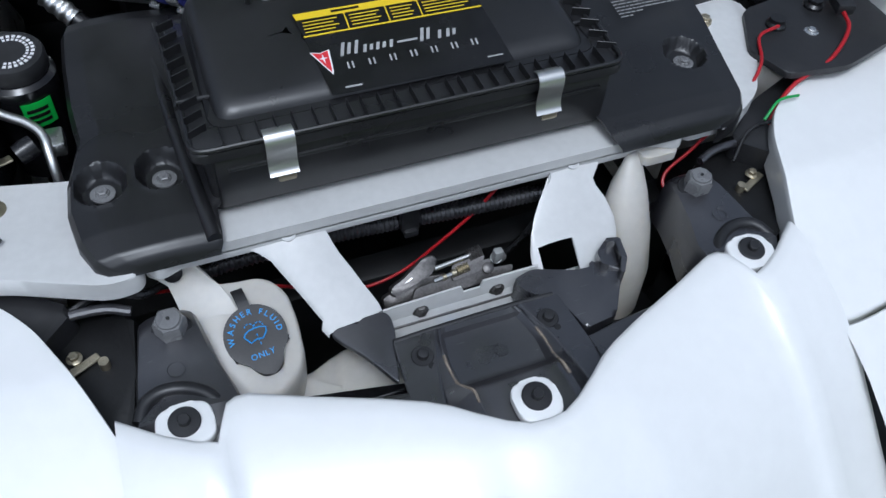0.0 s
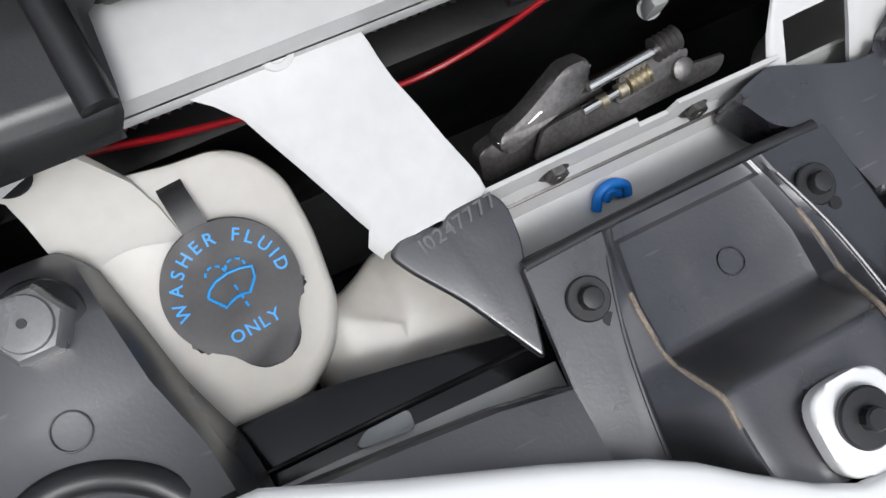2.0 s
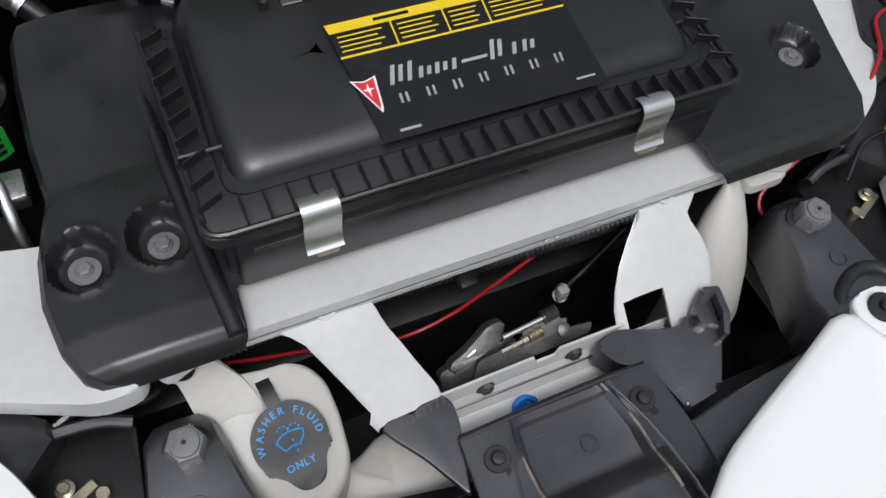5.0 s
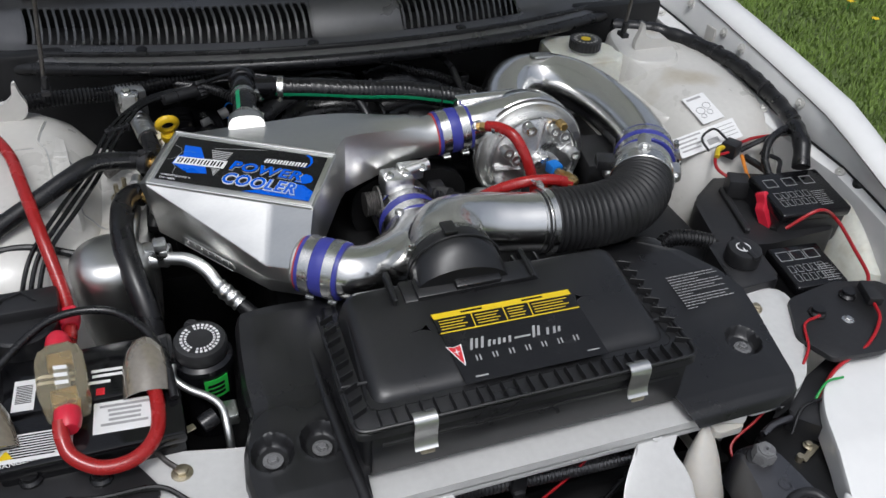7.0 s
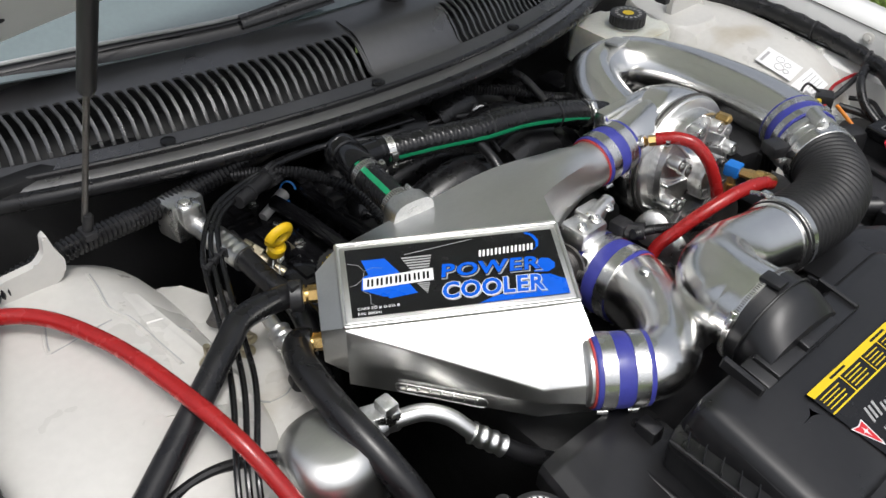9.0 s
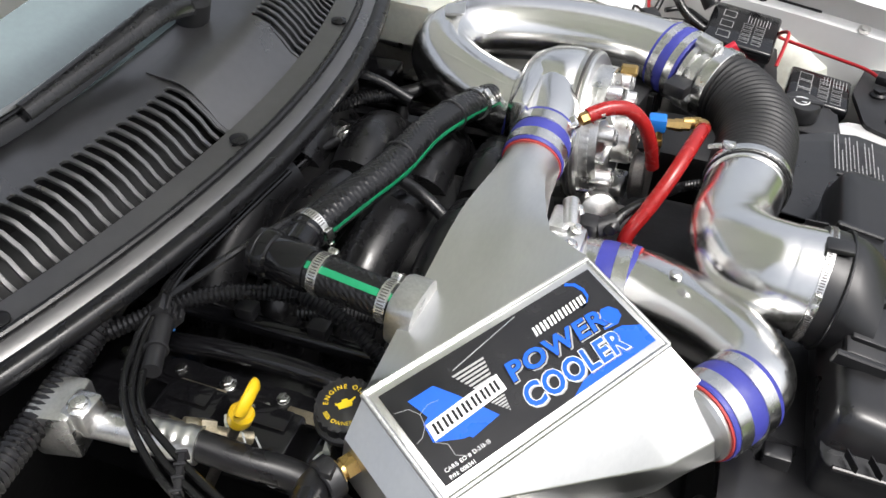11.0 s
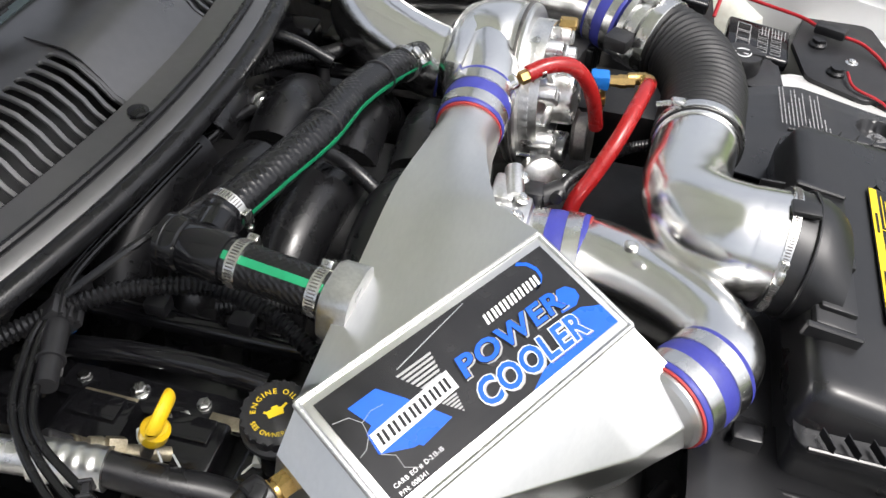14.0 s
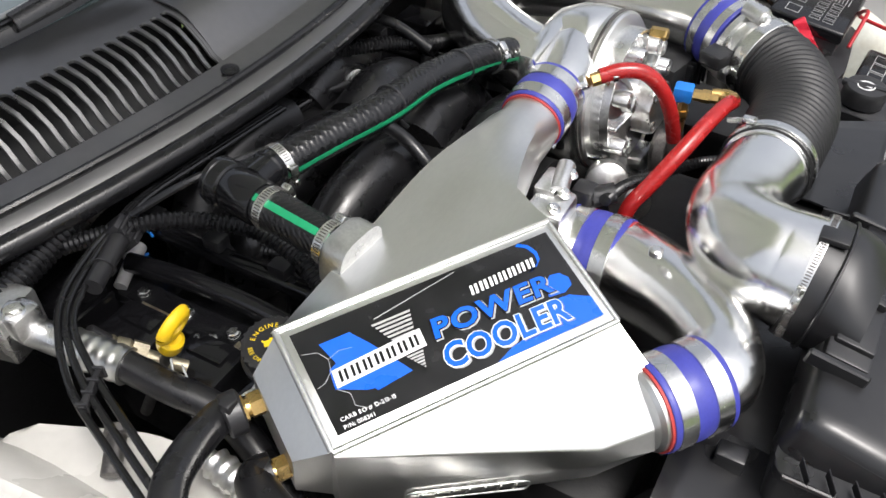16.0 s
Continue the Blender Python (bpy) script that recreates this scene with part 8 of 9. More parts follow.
def oil_sender():
    """Zinc hex body with a ridged collar under a black plug, screwed in beside the coils."""
    s = thing("oil_sender", (-0.44, 1.597, 0.765), "dull zinc hex sender with a black plug beside the coils", "sensor")
    p, d = Vector((-0.441, 1.603, 0.768)), Vector((0.35, -0.55, -0.76)).normalized()
    part("hex_body", lathe([(0.0135, -0.004), (0.0145, -0.002), (0.0145, 0.013), (0.0125, 0.015)], p, d, 6), ZINC, s)
    part("collar", lathe([(0.0125, -0.020), (0.0140, -0.019), (0.0140, -0.016), (0.0128, -0.0155), (0.0128, -0.0135), (0.0140, -0.013), (0.0140, -0.010), (0.0128, -0.0095), (0.0128, -0.0075), (0.0140, -0.007), (0.0140, -0.004), (0.012, -0.003)], p, d, 28), ZINC, s, "ridged zinc collar")
    part("stem", lathe([(0.0085, 0.014), (0.0085, 0.045)], p, d, 18), STEEL, s, "bright threaded stem")
    part("plug", join(lathe([(0.011, -0.045), (0.0125, -0.043), (0.0125, -0.019)], p, d, 20), box((0, 0, 0), (0.020, 0.012, 0.018), 0.002, 2, axes(p - d * 0.034, d))), PLASTIC, s, "black connector plug")


oil_sender()


def breather():
    b = thing("breather_hose", (0.0, 1.48, 0.88), "black carbon-pattern hose with green stripe and steel clamps", "breather hose")
    a0, a1 = Vector((-0.299, 1.395, 0.902)), Vector((-0.284, 1.512, 0.906))
    part("short_hose", sweep([a0.lerp(a1, k / 10) for k in range(11)], 0.0225, 28), WEAVE, b, "short black hose")
    lift = Vector((-0.0085, 0.0, 0.0210))
    path = [a0.lerp(a1, 0.05 + 0.9 * k / 12) + lift for k in range(13)]
    part("green_stripe", thick(sheet([[p + Vector((-0.0065, 0, -0.0036)), p, p + Vector((0.0065, 0, 0.0012))] for p in path]), 0.001), GREEN, b)
    tee = part("tee_body", lathe([(0.0225, 0), (0.0255, 0.001), (0.0262, 0.004), (0.0262, 0.044), (0.0250, 0.046), (0.0250, 0.047), (0.0275, 0.049), (0.0280, 0.052), (0.0280, 0.060), (0.0272, 0.061), (0.0272, 0.063), (0.0280, 0.064), (0.0275, 0.070), (0.020, 0.072), (0, 0.072)], (-0.285, 1.504, 0.905), a1 - a0, 40), GLOSSBLACK, b, "black moulded end cap tee")
    part("branch", lathe([(0.0215, 0), (0.0215, 0.030), (0.0235, 0.032), (0.0235, 0.040)], (-0.262, 1.540, 0.902), (0.97, 0.12, -0.15), 28), GLOSSBLACK, tee)
    long = [(-0.262, 1.556, 0.898), (-0.215, 1.549, 0.890), (-0.14, 1.528, 0.890), (-0.05, 1.505, 0.886), (0.04, 1.498, 0.878), (0.12, 1.482, 0.866), (0.185, 1.464, 0.852), (0.22, 1.455, 0.842)]
    sp = spline(long, 10)
    part("long_hose", sweep(sp, 0.0225, 28), WEAVE, b, "long black hose")
    part("green_stripe", thick(sheet([[p + Vector((0, -0.0215, -0.0055)), p + Vector((0, -0.0225, -0.002)), p + Vector((0, -0.0225, 0.0012))] for p in sp[6:-4]]), 0.001), GREEN, b)
    for p in ((-0.03, 1.504, 0.885), (0.115, 1.483, 0.867)):
        part("tie", lathe([(0.0235, -0.002), (0.0245, -0.001), (0.0245, 0.001), (0.0235, 0.002)], p, (1, -0.1, -0.08), 28), PLASTIC, b, "black cable tie")
    worm_clamp("breather_clamp", a0.lerp(a1, 0.12), a1 - a0, 0.0235, 0.012, None, (0.7, 0, 0.7))
    worm_clamp("breather_clamp", a0.lerp(a1, 0.83), a1 - a0, 0.0235, 0.012, None, (0.9, 0, 0.3))
    worm_clamp("breather_clamp", Vector((-0.205, 1.547, 0.890)), Vector((1, -0.25, 0)), 0.0235, 0.012, None, (0.2, -0.9, 0.1))
    worm_clamp("breather_clamp", Vector((0.178, 1.466, 0.854)), Vector((1, -0.25, -0.18)), 0.0235, 0.012, None, (0.1, -0.6, 0.6))


breather()


def intake_manifold():
    m = thing("intake_manifold", (-0.05, 1.55, 0.76), "black moulded intake manifold with arched runners", "intake manifold")
    part("plenum", loft([ring((0.0, y, 0.72), (1, 0, 0), (0, 0, 1), 0.12, 0.075, 28, 0.7) for y in (1.32, 1.34, 1.75, 1.77)]), VOID, m)
    for s in (-1, 1):
        for k in range(4):
            y = 1.40 + 0.098 * k
            part("runner", sweep(spline([(s * 0.02, y, 0.79), (s * 0.08, y + 0.005, 0.802), (s * 0.15, y + 0.01, 0.785), (s * 0.21, y + 0.01, 0.735), (s * 0.23, y + 0.01, 0.68)], 6), lambda t: 0.043 - 0.008 * t, 20, True, 0.9), RUBBER, m, "", 60)
    for s in (-1, 1):
        part("fuel_rail", sweep([Vector((s * 0.265, 1.40, 0.765)), Vector((s * 0.265, 1.77, 0.765))], 0.012, 14), GLOSSBLACK, m, "black fuel rail")
        for k in range(4):
            part("injector", join(lathe([(0.011, 0), (0.011, 0.035)], (s * 0.245, 1.42 + 0.098 * k, 0.74), (s * 0.4, 0, 1), 14), box((s * 0.262, 1.42 + 0.098 * k, 0.785), (0.022, 0.026, 0.018), 0.003)), PLASTIC, m)
    d = Vector((-0.6, -0.75, 0.25)).normalized()
    part("pressure_damper", join(lathe([(0.022, -0.03), (0.022, 0), (0.014, 0.002), (0.0145, 0.02), (0.011, 0.024), (0.004, 0.024), (0.004, 0.027), (0, 0.027)], (0.098, 1.642, 0.800), d, 24)), STEEL, m, "bright steel fuel damper")
    part("damper_holder", box((0.115, 1.66, 0.79), (0.045, 0.045, 0.04), 0.006), GLOSSBLACK, m)
    part("vacuum_pipe", tube([(0.09, 1.655, 0.80), (0.03, 1.672, 0.806), (-0.05, 1.69, 0.80), (-0.11, 1.70, 0.79), (-0.16, 1.70, 0.77), (-0.22, 1.72, 0.74)], 0.0085, 12), RUBBER, m)
    part("engine_block", box((0.0, 1.42, 0.50), (0.62, 0.72, 0.34), 0.03), VOID, m, "near-black engine block")


intake_manifold()

loom("rear_loom", [(-0.78, 1.66, 0.845), (-0.68, 1.68, 0.85), (-0.60, 1.69, 0.848), (-0.54, 1.70, 0.842), (-0.45, 1.71, 0.845), (-0.38, 1.72, 0.850), (-0.30, 1.74, 0.845)], 0.0170, "thick black ribbed conduit along the bulkhead", 0.0075)
loom("rear_loom", [(-0.42, 1.735, 0.835), (-0.365, 1.675, 0.852), (-0.325, 1.632, 0.858), (-0.292, 1.595, 0.850), (-0.264, 1.540, 0.833), (-0.268, 1.48, 0.818), (-0.295, 1.42, 0.80), (-0.31, 1.38, 0.78)], 0.0105, "thin black ribbed conduit over the fuel rail")
loom("rear_loom", [(0.03, 1.75, 0.84), (0.10, 1.70, 0.835), (0.18, 1.645, 0.825), (0.26, 1.60, 0.80), (0.34, 1.60, 0.78)], 0.012, "black ribbed conduit at the bulkhead")
loom("injector_loom", [(-0.255, 1.55, 0.79), (-0.23, 1.47, 0.792), (-0.25, 1.42, 0.79), (-0.30, 1.38, 0.775)], 0.0085, "thin ribbed conduit to the injectors", 0.005)
loom("blower_loom", [(0.02, 1.225, 0.80), (0.075, 1.215, 0.79), (0.125, 1.185, 0.785), (0.155, 1.15, 0.795), (0.155, 1.12, 0.81)], 0.008, "thin ribbed conduit under the blower", 0.0045)


def plug_wires():
    """Bundle of black leads from the coils over the strut tower."""
    for k in range(3):
        o = 0.013 * k
        wire([(-0.06, 1.655 + o * 0.4, 0.845), (-0.20, 1.662 + o * 0.4, 0.855), (-0.30, 1.668 + o * 0.3, 0.860), (-0.355, 1.658 + o * 0.4, 0.858), (-0.40, 1.645 + o * 0.7, 0.854), (-0.47, 1.61 + o * 0.8, 0.853), (-0.505 - o, 1.555, 0.848), (-0.540 - o, 1.47, 0.842), (-0.566 - o, 1.40, 0.832), (-0.602 - o * 1.2, 1.31, 0.829), (-0.66 - o, 1.22, 0.80), (-0.685 - o, 1.17, 0.74), (-0.69 - o, 1.15, 0.68)], 0.0040, LEADBLACK, "black lead in a bundle over the strut tower", "lead", 10)
    c = thing("lead_clip", (-0.542, 1.552, 0.835), "black plastic clip holding the leads", "clip", "lead clips")
    part("comb", join(box((-0.527, 1.53, 0.846), (0.046, 0.007, 0.011), 0.002, 2, Matrix.Rotation(radians(25), 4, "Z")), *[box((-0.545 + 0.013 * k, 1.522 + 0.006 * k, 0.846), (0.003, 0.012, 0.016), 0.001, 1, Matrix.Rotation(radians(25), 4, "Z")) for k in range(4)]), PLASTIC, c)
    c = thing("loom_connector", (-0.353, 1.659, 0.850), "black plastic connector with a blue retaining ring", "connector")
    top, block, end = Vector((-0.318, 1.680, 0.838)), Vector((-0.353, 1.659, 0.850)), Vector((-0.431, 1.624, 0.852))
    way = (end - block).normalized()
    part("shell", sweep([block - way * 0.012, block + way * 0.004, block + way * 0.006, block.lerp(end, 0.62), block.lerp(end, 0.64), block.lerp(end, 0.72), block.lerp(end, 0.74), end], lambda f: (0.0125 if f < 0.62 else 0.0105), 20), PLASTIC, c, "black plug sleeve", 40)
    part("collar", sweep([block.lerp(end, 0.62), block.lerp(end, 0.66)], 0.0135, 20), PLASTIC, c)
    latch = axes(block, way, Vector((0.4, -0.6, 0.6)))
    part("latch", moved(join(box((0, 0, 0), (0.030, 0.034, 0.024), 0.002), box((0.017, -0.009, 0), (0.006, 0.004, 0.028), 0.001), box((0.017, 0.0, 0), (0.006, 0.004, 0.028), 0.001), box((0.017, 0.009, 0), (0.006, 0.004, 0.028), 0.001)), latch), PLASTIC, c, "ribbed latch")
    part("tail", tube([top, top.lerp(block, 0.6), block], 0.0085, 12), RUBBER, c)
    g0, g1 = Vector((-0.299, 1.716, 0.762)), Vector((-0.356, 1.694, 0.751))
    part("sensor", join(sweep([g0, g0.lerp(g1, 0.35)], 0.0115, 16), sweep([g0.lerp(g1, 0.34), g1], 0.0085, 12)), LABELGREY, c, "grey plug")
    lp = ring(g0 + Vector((0.006, -0.004, 0.004)), (0.75, -0.55, 0.25), (0.1, 0.35, 0.9), 0.014, 0.018, 28)
    part("blue_ring", sweep(lp[:22], 0.0019, 8), BLUECLIP, c)


plug_wires()
wire([(-0.34, 1.655, 0.868), (-0.29, 1.60, 0.905), (-0.22, 1.57, 0.905), (-0.12, 1.545, 0.885), (-0.02, 1.52, 0.855), (0.0, 1.50, 0.83)], 0.0045, RUBBER, "thin black vacuum line over the manifold", "vacuum_line")
wire([(-0.06, 1.50, 0.875), (-0.045, 1.47, 0.845), (-0.055, 1.43, 0.82), (-0.09, 1.38, 0.80)], 0.009, RUBBER, "black hose under the breather", "small_hose", 12)
wire([(0.03, 1.83, 0.86), (0.17, 1.72, 0.855), (0.20, 1.65, 0.85), (0.205, 1.58, 0.82)], 0.008, RUBBER, "black brake vacuum hose", "small_hose", 12)


def heater_valve():
    """Aluminium fitting with crimped hose, behind the dipstick."""
    h = thing("aircon_fitting", (-0.51, 1.63, 0.82), "cast aluminium hose fitting with a bolted block", "hose fitting")
    a, b = Vector((-0.494, 1.692, 0.824)), Vector((-0.474, 1.565, 0.812))
    part("block", join(box(a, (0.058, 0.05, 0.065), 0.006, 2, Matrix.Rotation(radians(12), 4, "Z")), box(a + Vector((0.0, -0.03, 0.02)), (0.035, 0.03, 0.03), 0.005)), CAST, h)
    part("pipe", sweep([a, b], 0.0165, 20), CAST, h)
    f = [b.lerp(a, 0.38 - 0.5 * k / 24) for k in range(25)]
    part("crimp_sleeve", sweep(f, lambda s: 0.0205 - 0.0012 * (0.5 - 0.5 * math.cos(2 * math.pi * 5 * s)), 24), SATIN, h)
    part("hose", tube([b + Vector((0.002, -0.01, 0)), (-0.466, 1.50, 0.800), (-0.458, 1.445, 0.785), (-0.47, 1.39, 0.765), (-0.49, 1.34, 0.735)], 0.0165, 18), RUBBER, h, "black rubber hose")
    part("bolt", hexbolt(a + Vector((-0.005, -0.032, 0.036)), (0, -0.2, 1), 0.009, 0.009, 1.3), STEEL, h)
    n = Vector((0.35, -0.55, -0.35)).normalized()
    o = Vector((-0.462, 1.575, 0.815))
    part("sensor", join(lathe([(0.013, 0), (0.0135, 0.012), (0.011, 0.016)], o, n, 20), lathe([(0.015, 0.016), (0.015, 0.032)], o, n, 6), lathe([(0.008, 0.03), (0.007, 0.075)], o, n, 14)), ZINC, h, "zinc oil pressure sensor")
    part("stub", lathe([(0.010, 0), (0.010, 0.04), (0.013, 0.042), (0.013, 0.05)], (-0.56, 1.50, 0.77), (0.7, 0.45, 0.2), 16), DARKSTEEL, h)


heater_valve()
loom("left_loom", [(-0.95, 1.20, 0.80), (-0.93, 1.32, 0.84), (-0.89, 1.43, 0.862), (-0.845, 1.53, 0.872), (-0.805, 1.62, 0.872), (-0.785, 1.69, 0.855)], 0.021, "thick black ribbed conduit along the wing", 0.0075)
wire([(-0.90, 1.14, 0.79), (-0.84, 1.21, 0.785), (-0.78, 1.25, 0.79), (-0.70, 1.265, 0.79), (-0.62, 1.245, 0.775), (-0.58, 1.23, 0.76)], 0.007, RUBBER, "ribbed black cable across the tower front", "tower_cable", 10)
for k, (mt, dz) in enumerate(((WIRERED, 0.0), (WIREORANGE, 0.006), (BLUECLIP, 0.012))):
    wire([(-0.93, 1.22 + 0.02 * k, 0.80), (-0.905, 1.28, 0.83 + dz), (-0.915, 1.34, 0.84 + dz), (-0.93, 1.42, 0.85)], 0.0025, mt, "thin coloured wire by the wing loom")
t = loom("left_loom", [(-0.918, 1.34, 0.83), (-0.925, 1.26, 0.80), (-0.936, 1.17, 0.76), (-0.936, 1.09, 0.735), (-0.93, 1.02, 0.715), (-0.925, 0.96, 0.69)], 0.019, "thick black ribbed conduit dropping beside the battery", 0.0075)
c = thing("wing_module", (-0.93, 1.24, 0.78), "black multi-pin module with red and blue leads on the wing", "control module")
part("case", box((-0.935, 1.255, 0.775), (0.06, 0.12, 0.07), 0.006, 2, Matrix.Rotation(radians(8), 4, "Z")), PLASTIC, c)
for k in range(4):
    part("pin_block", box((-0.912, 1.22 + 0.024 * k, 0.815), (0.022, 0.018, 0.014), 0.002), (PLASTIC, BLUECLIP, REDPLUG, PLASTIC)[k], c)
wire([(-0.918, 1.25, 0.82), (-0.900, 1.27, 0.825), (-0.888, 1.25, 0.82), (-0.895, 1.20, 0.81), (-0.915, 1.165, 0.80)], 0.0018, BLUECLIP, "thin blue looped wire by the module")
wire([(-0.915, 1.25, 0.82), (-0.910, 1.20, 0.80), (-0.918, 1.14, 0.785), (-0.930, 1.08, 0.775)], 0.0024, WIRERED, "thin red wire dropping past the module")
part("wing_connector", join(box((-0.905, 1.36, 0.848), (0.04, 0.05, 0.03), 0.004), box((-0.91, 1.30, 0.835), (0.035, 0.05, 0.03), 0.004)), PLASTIC)
tagged(bpy.data.objects["wing_connector"], "black multi-pin connectors on the wing loom", "connector")

# ---- right rear: brake reservoir, loom, fuse boxes, bottle ----
def brake_reservoir():
    b = thing("brake_reservoir", (0.55, 1.68, 0.83), "milky white brake fluid reservoir with a black cap", "brake reservoir")
    part("tank", prism(rounded([(0.47, 1.63), (0.53, 1.60), (0.63, 1.60), (0.65, 1.66), (0.60, 1.76), (0.48, 1.77)], 0.02), 0.76, 0.842, 0.012, 3), MILK, b)
    c = Vector((0.558, 1.672, 0.842))
    part("neck", lathe([(0.030, -0.005), (0.030, 0.010)], c, (0, 0, 1), 30), MILK, b)
    pts = [(math.cos(2 * math.pi * k / 96) * (0.0385 - 0.0015 * (k % 4 < 2)), math.sin(2 * math.pi * k / 96) * (0.0385 - 0.0015 * (k % 4 < 2))) for k in range(96)]
    cap = part("cap", prism(pts, 0.008, 0.030, 0.003, 2, Matrix.Translation(c)), PLASTIC, b, "black ribbed cap with a yellow mark")
    part("mark", lathe([(0.012, 0), (0.012, 0.0006), (0, 0.0006)], c + Vector((0, 0, 0.0305)), (0, 0, 1), 20), LABELYELLOW, cap)
    bars = bmesh.new()
    for k in range(16):
        a = 2 * math.pi * k / 16
        bars = join(bars, flat([(math.cos(a) * 0.022, math.sin(a) * 0.022), (math.cos(a) * 0.029, math.sin(a) * 0.029), (math.cos(a + 0.22) * 0.029, math.sin(a + 0.22) * 0.029), (math.cos(a + 0.22) * 0.022, math.sin(a + 0.22) * 0.022)], Matrix.Translation(c), 0.0305))
    part("print_bars", bars, LABELGREY, cap)
    part("master_cylinder", tube([(0.50, 1.60, 0.74), (0.53, 1.70, 0.745), (0.55, 1.80, 0.75)], 0.03, 18), CAST, b)


brake_reservoir()
t = thing("wing_loom", (0.9, 1.5, 0.82), "black taped loom along the inner wing", "wiring loom")
part("loom", sweep(spline([(0.70, 1.79, 0.845), (0.80, 1.75, 0.842), (0.87, 1.66, 0.836), (0.905, 1.55, 0.832), (0.912, 1.45, 0.824), (0.905, 1.36, 0.815), (0.885, 1.28, 0.808), (0.855, 1.21, 0.80), (0.835, 1.17, 0.765)], 10), lambda f: 0.0185 + 0.0012 * math.sin(90 * f), 14), RUBBER, t, "", 60)
part("branch", tube([(0.880, 1.27, 0.806), (0.84, 1.262, 0.802), (0.80, 1.245, 0.79), (0.775, 1.215, 0.765), (0.765, 1.17, 0.74)], 0.009, 12), RUBBER, t)
for p in ((0.895, 1.60, 0.834), (0.909, 1.42, 0.821), (0.885, 1.28, 0.808)):
    part("tie", lathe([(0.020, -0.003), (0.021, -0.002), (0.021, 0.002), (0.020, 0.003)], p, (0.1, -1, -0.1), 20), PLASTIC, t)
wire([(0.76, 1.28, 0.755), (0.80, 1.27, 0.78), (0.85, 1.27, 0.79), (0.90, 1.27, 0.785)], 0.006, RUBBER, "black lead to the fuse box", "lead", 10)


def tower_labels():
    tree = BVHTree.FromBMesh(TOWER_SKIN)
    for name, c, w, h, n, x, bars in (("diagram_sticker", (0.722, 1.392, 0.80), 0.058, 0.085, (-0.10, -0.30, 0.9), (1, 0.1, 0.12), 0), ("emissions_sticker", (0.700, 1.325, 0.785), 0.15, 0.050, (-0.10, -0.55, 0.8), (1, 0.05, 0.12), 1)):
        c, n = tree.ray_cast(Vector((c[0], c[1], 1.2)), Vector((0, 0, -1)))[:2]
        n = n if n.z > 0 else -n
        m = axes(c, n, x)
        s = thing(name, c, "white printed sticker on the strut tower", "sticker", "tower stickers")
        part("paper", flat([(-w / 2, -h / 2), (w / 2, -h / 2), (w / 2, h / 2), (-w / 2, h / 2)], m, 0.003, 0.0006), LABELWHITE, s)
        bm = bmesh.new()
        if bars:
            for k in range(4):
                bm = join(bm, flat([(-0.068, 0.016 - 0.010 * k), (-0.01 - 0.012 * (k % 2), 0.016 - 0.010 * k), (-0.01 - 0.012 * (k % 2), 0.020 - 0.010 * k), (-0.068, 0.020 - 0.010 * k)], m, 0.0042))
                bm = join(bm, flat([(0.03, 0.014 - 0.009 * k), (0.068, 0.014 - 0.009 * k), (0.068, 0.0155 - 0.009 * k), (0.03, 0.0155 - 0.009 * k)], m, 0.0042))
            bm = join(bm, flat([(-0.005, -0.018), (0.022, -0.018), (0.022, -0.004), (-0.005, -0.004)], m, 0.0042))
        else:
            bm = join(bm, flat([(-0.022, 0.030), (0.015, 0.030), (0.015, 0.036), (-0.022, 0.036)], m, 0.0042))
            for px, py, r in ((-0.010, -0.005, 0.010), (0.012, 0.004, 0.009), (0.008, -0.016, 0.007), (-0.012, -0.022, 0.006)):
                lp = [m @ Vector((px + math.cos(a) * r, py + math.sin(a) * r, 0.0040)) for a in np.linspace(0, 6.283, 17)]
                bm = join(bm, sweep(lp, 0.0008, 5, False))
        part("print", bm, LABELGREY, s)


tower_labels()


def fuse_box(c, sx, sy, rot, label):
    f = thing("fuse_box", c, label, "fuse box", "fuse boxes")
    m = Matrix.Translation(c) @ Matrix.Rotation(radians(rot), 4, "Z") @ Matrix.Rotation(radians(6), 4, "X")
    part("base", moved(box((0, 0, -0.045), (sx * 0.95, sy * 0.95, 0.075), 0.006), m), PLASTIC, f)
    part("lid", moved(box((0, 0, 0.0), (sx, sy, 0.024), 0.006, 3), m), GLOSSBLACK, f, "gloss black lid with a raised diagram")
    bm = bmesh.new()
    rng = random.Random(int(c[1] * 1000))
    for i in range(3):
        x, y = -sx * 0.32 + i * sx * 0.27, sy * 0.24
        lp = [m @ Vector((x + dx, y + dy, 0.0125)) for dx, dy in ((-0.013, -0.012), (0.013, -0.012), (0.013, 0.012), (-0.013, 0.012), (-0.013, -0.012))]
        bm = join(bm, sweep(lp, 0.0009, 5))
    for i in range(5):
        for j in range(2):
            x, y = -sx * 0.36 + i * 0.017, -0.008 - j * 0.024
            lp = [m @ Vector((x + dx, y + dy, 0.0125)) for dx, dy in ((-0.0055, -0.009), (0.0055, -0.009), (0.0055, 0.009), (-0.0055, 0.009), (-0.0055, -0.009))]
            bm = join(bm, sweep(lp, 0.0006, 4))
    for i in range(8):
        bm = join(bm, flat([(sx * 0.12, -0.006 - i * 0.006), (sx * 0.12 + rng.uniform(0.02, 0.04), -0.006 - i * 0.006), (sx * 0.12 + 0.03, -0.0048 - i * 0.006), (sx * 0.12, -0.0048 - i * 0.006)], m, 0.0122))
    part("diagram", bm, LABELGREY, f)


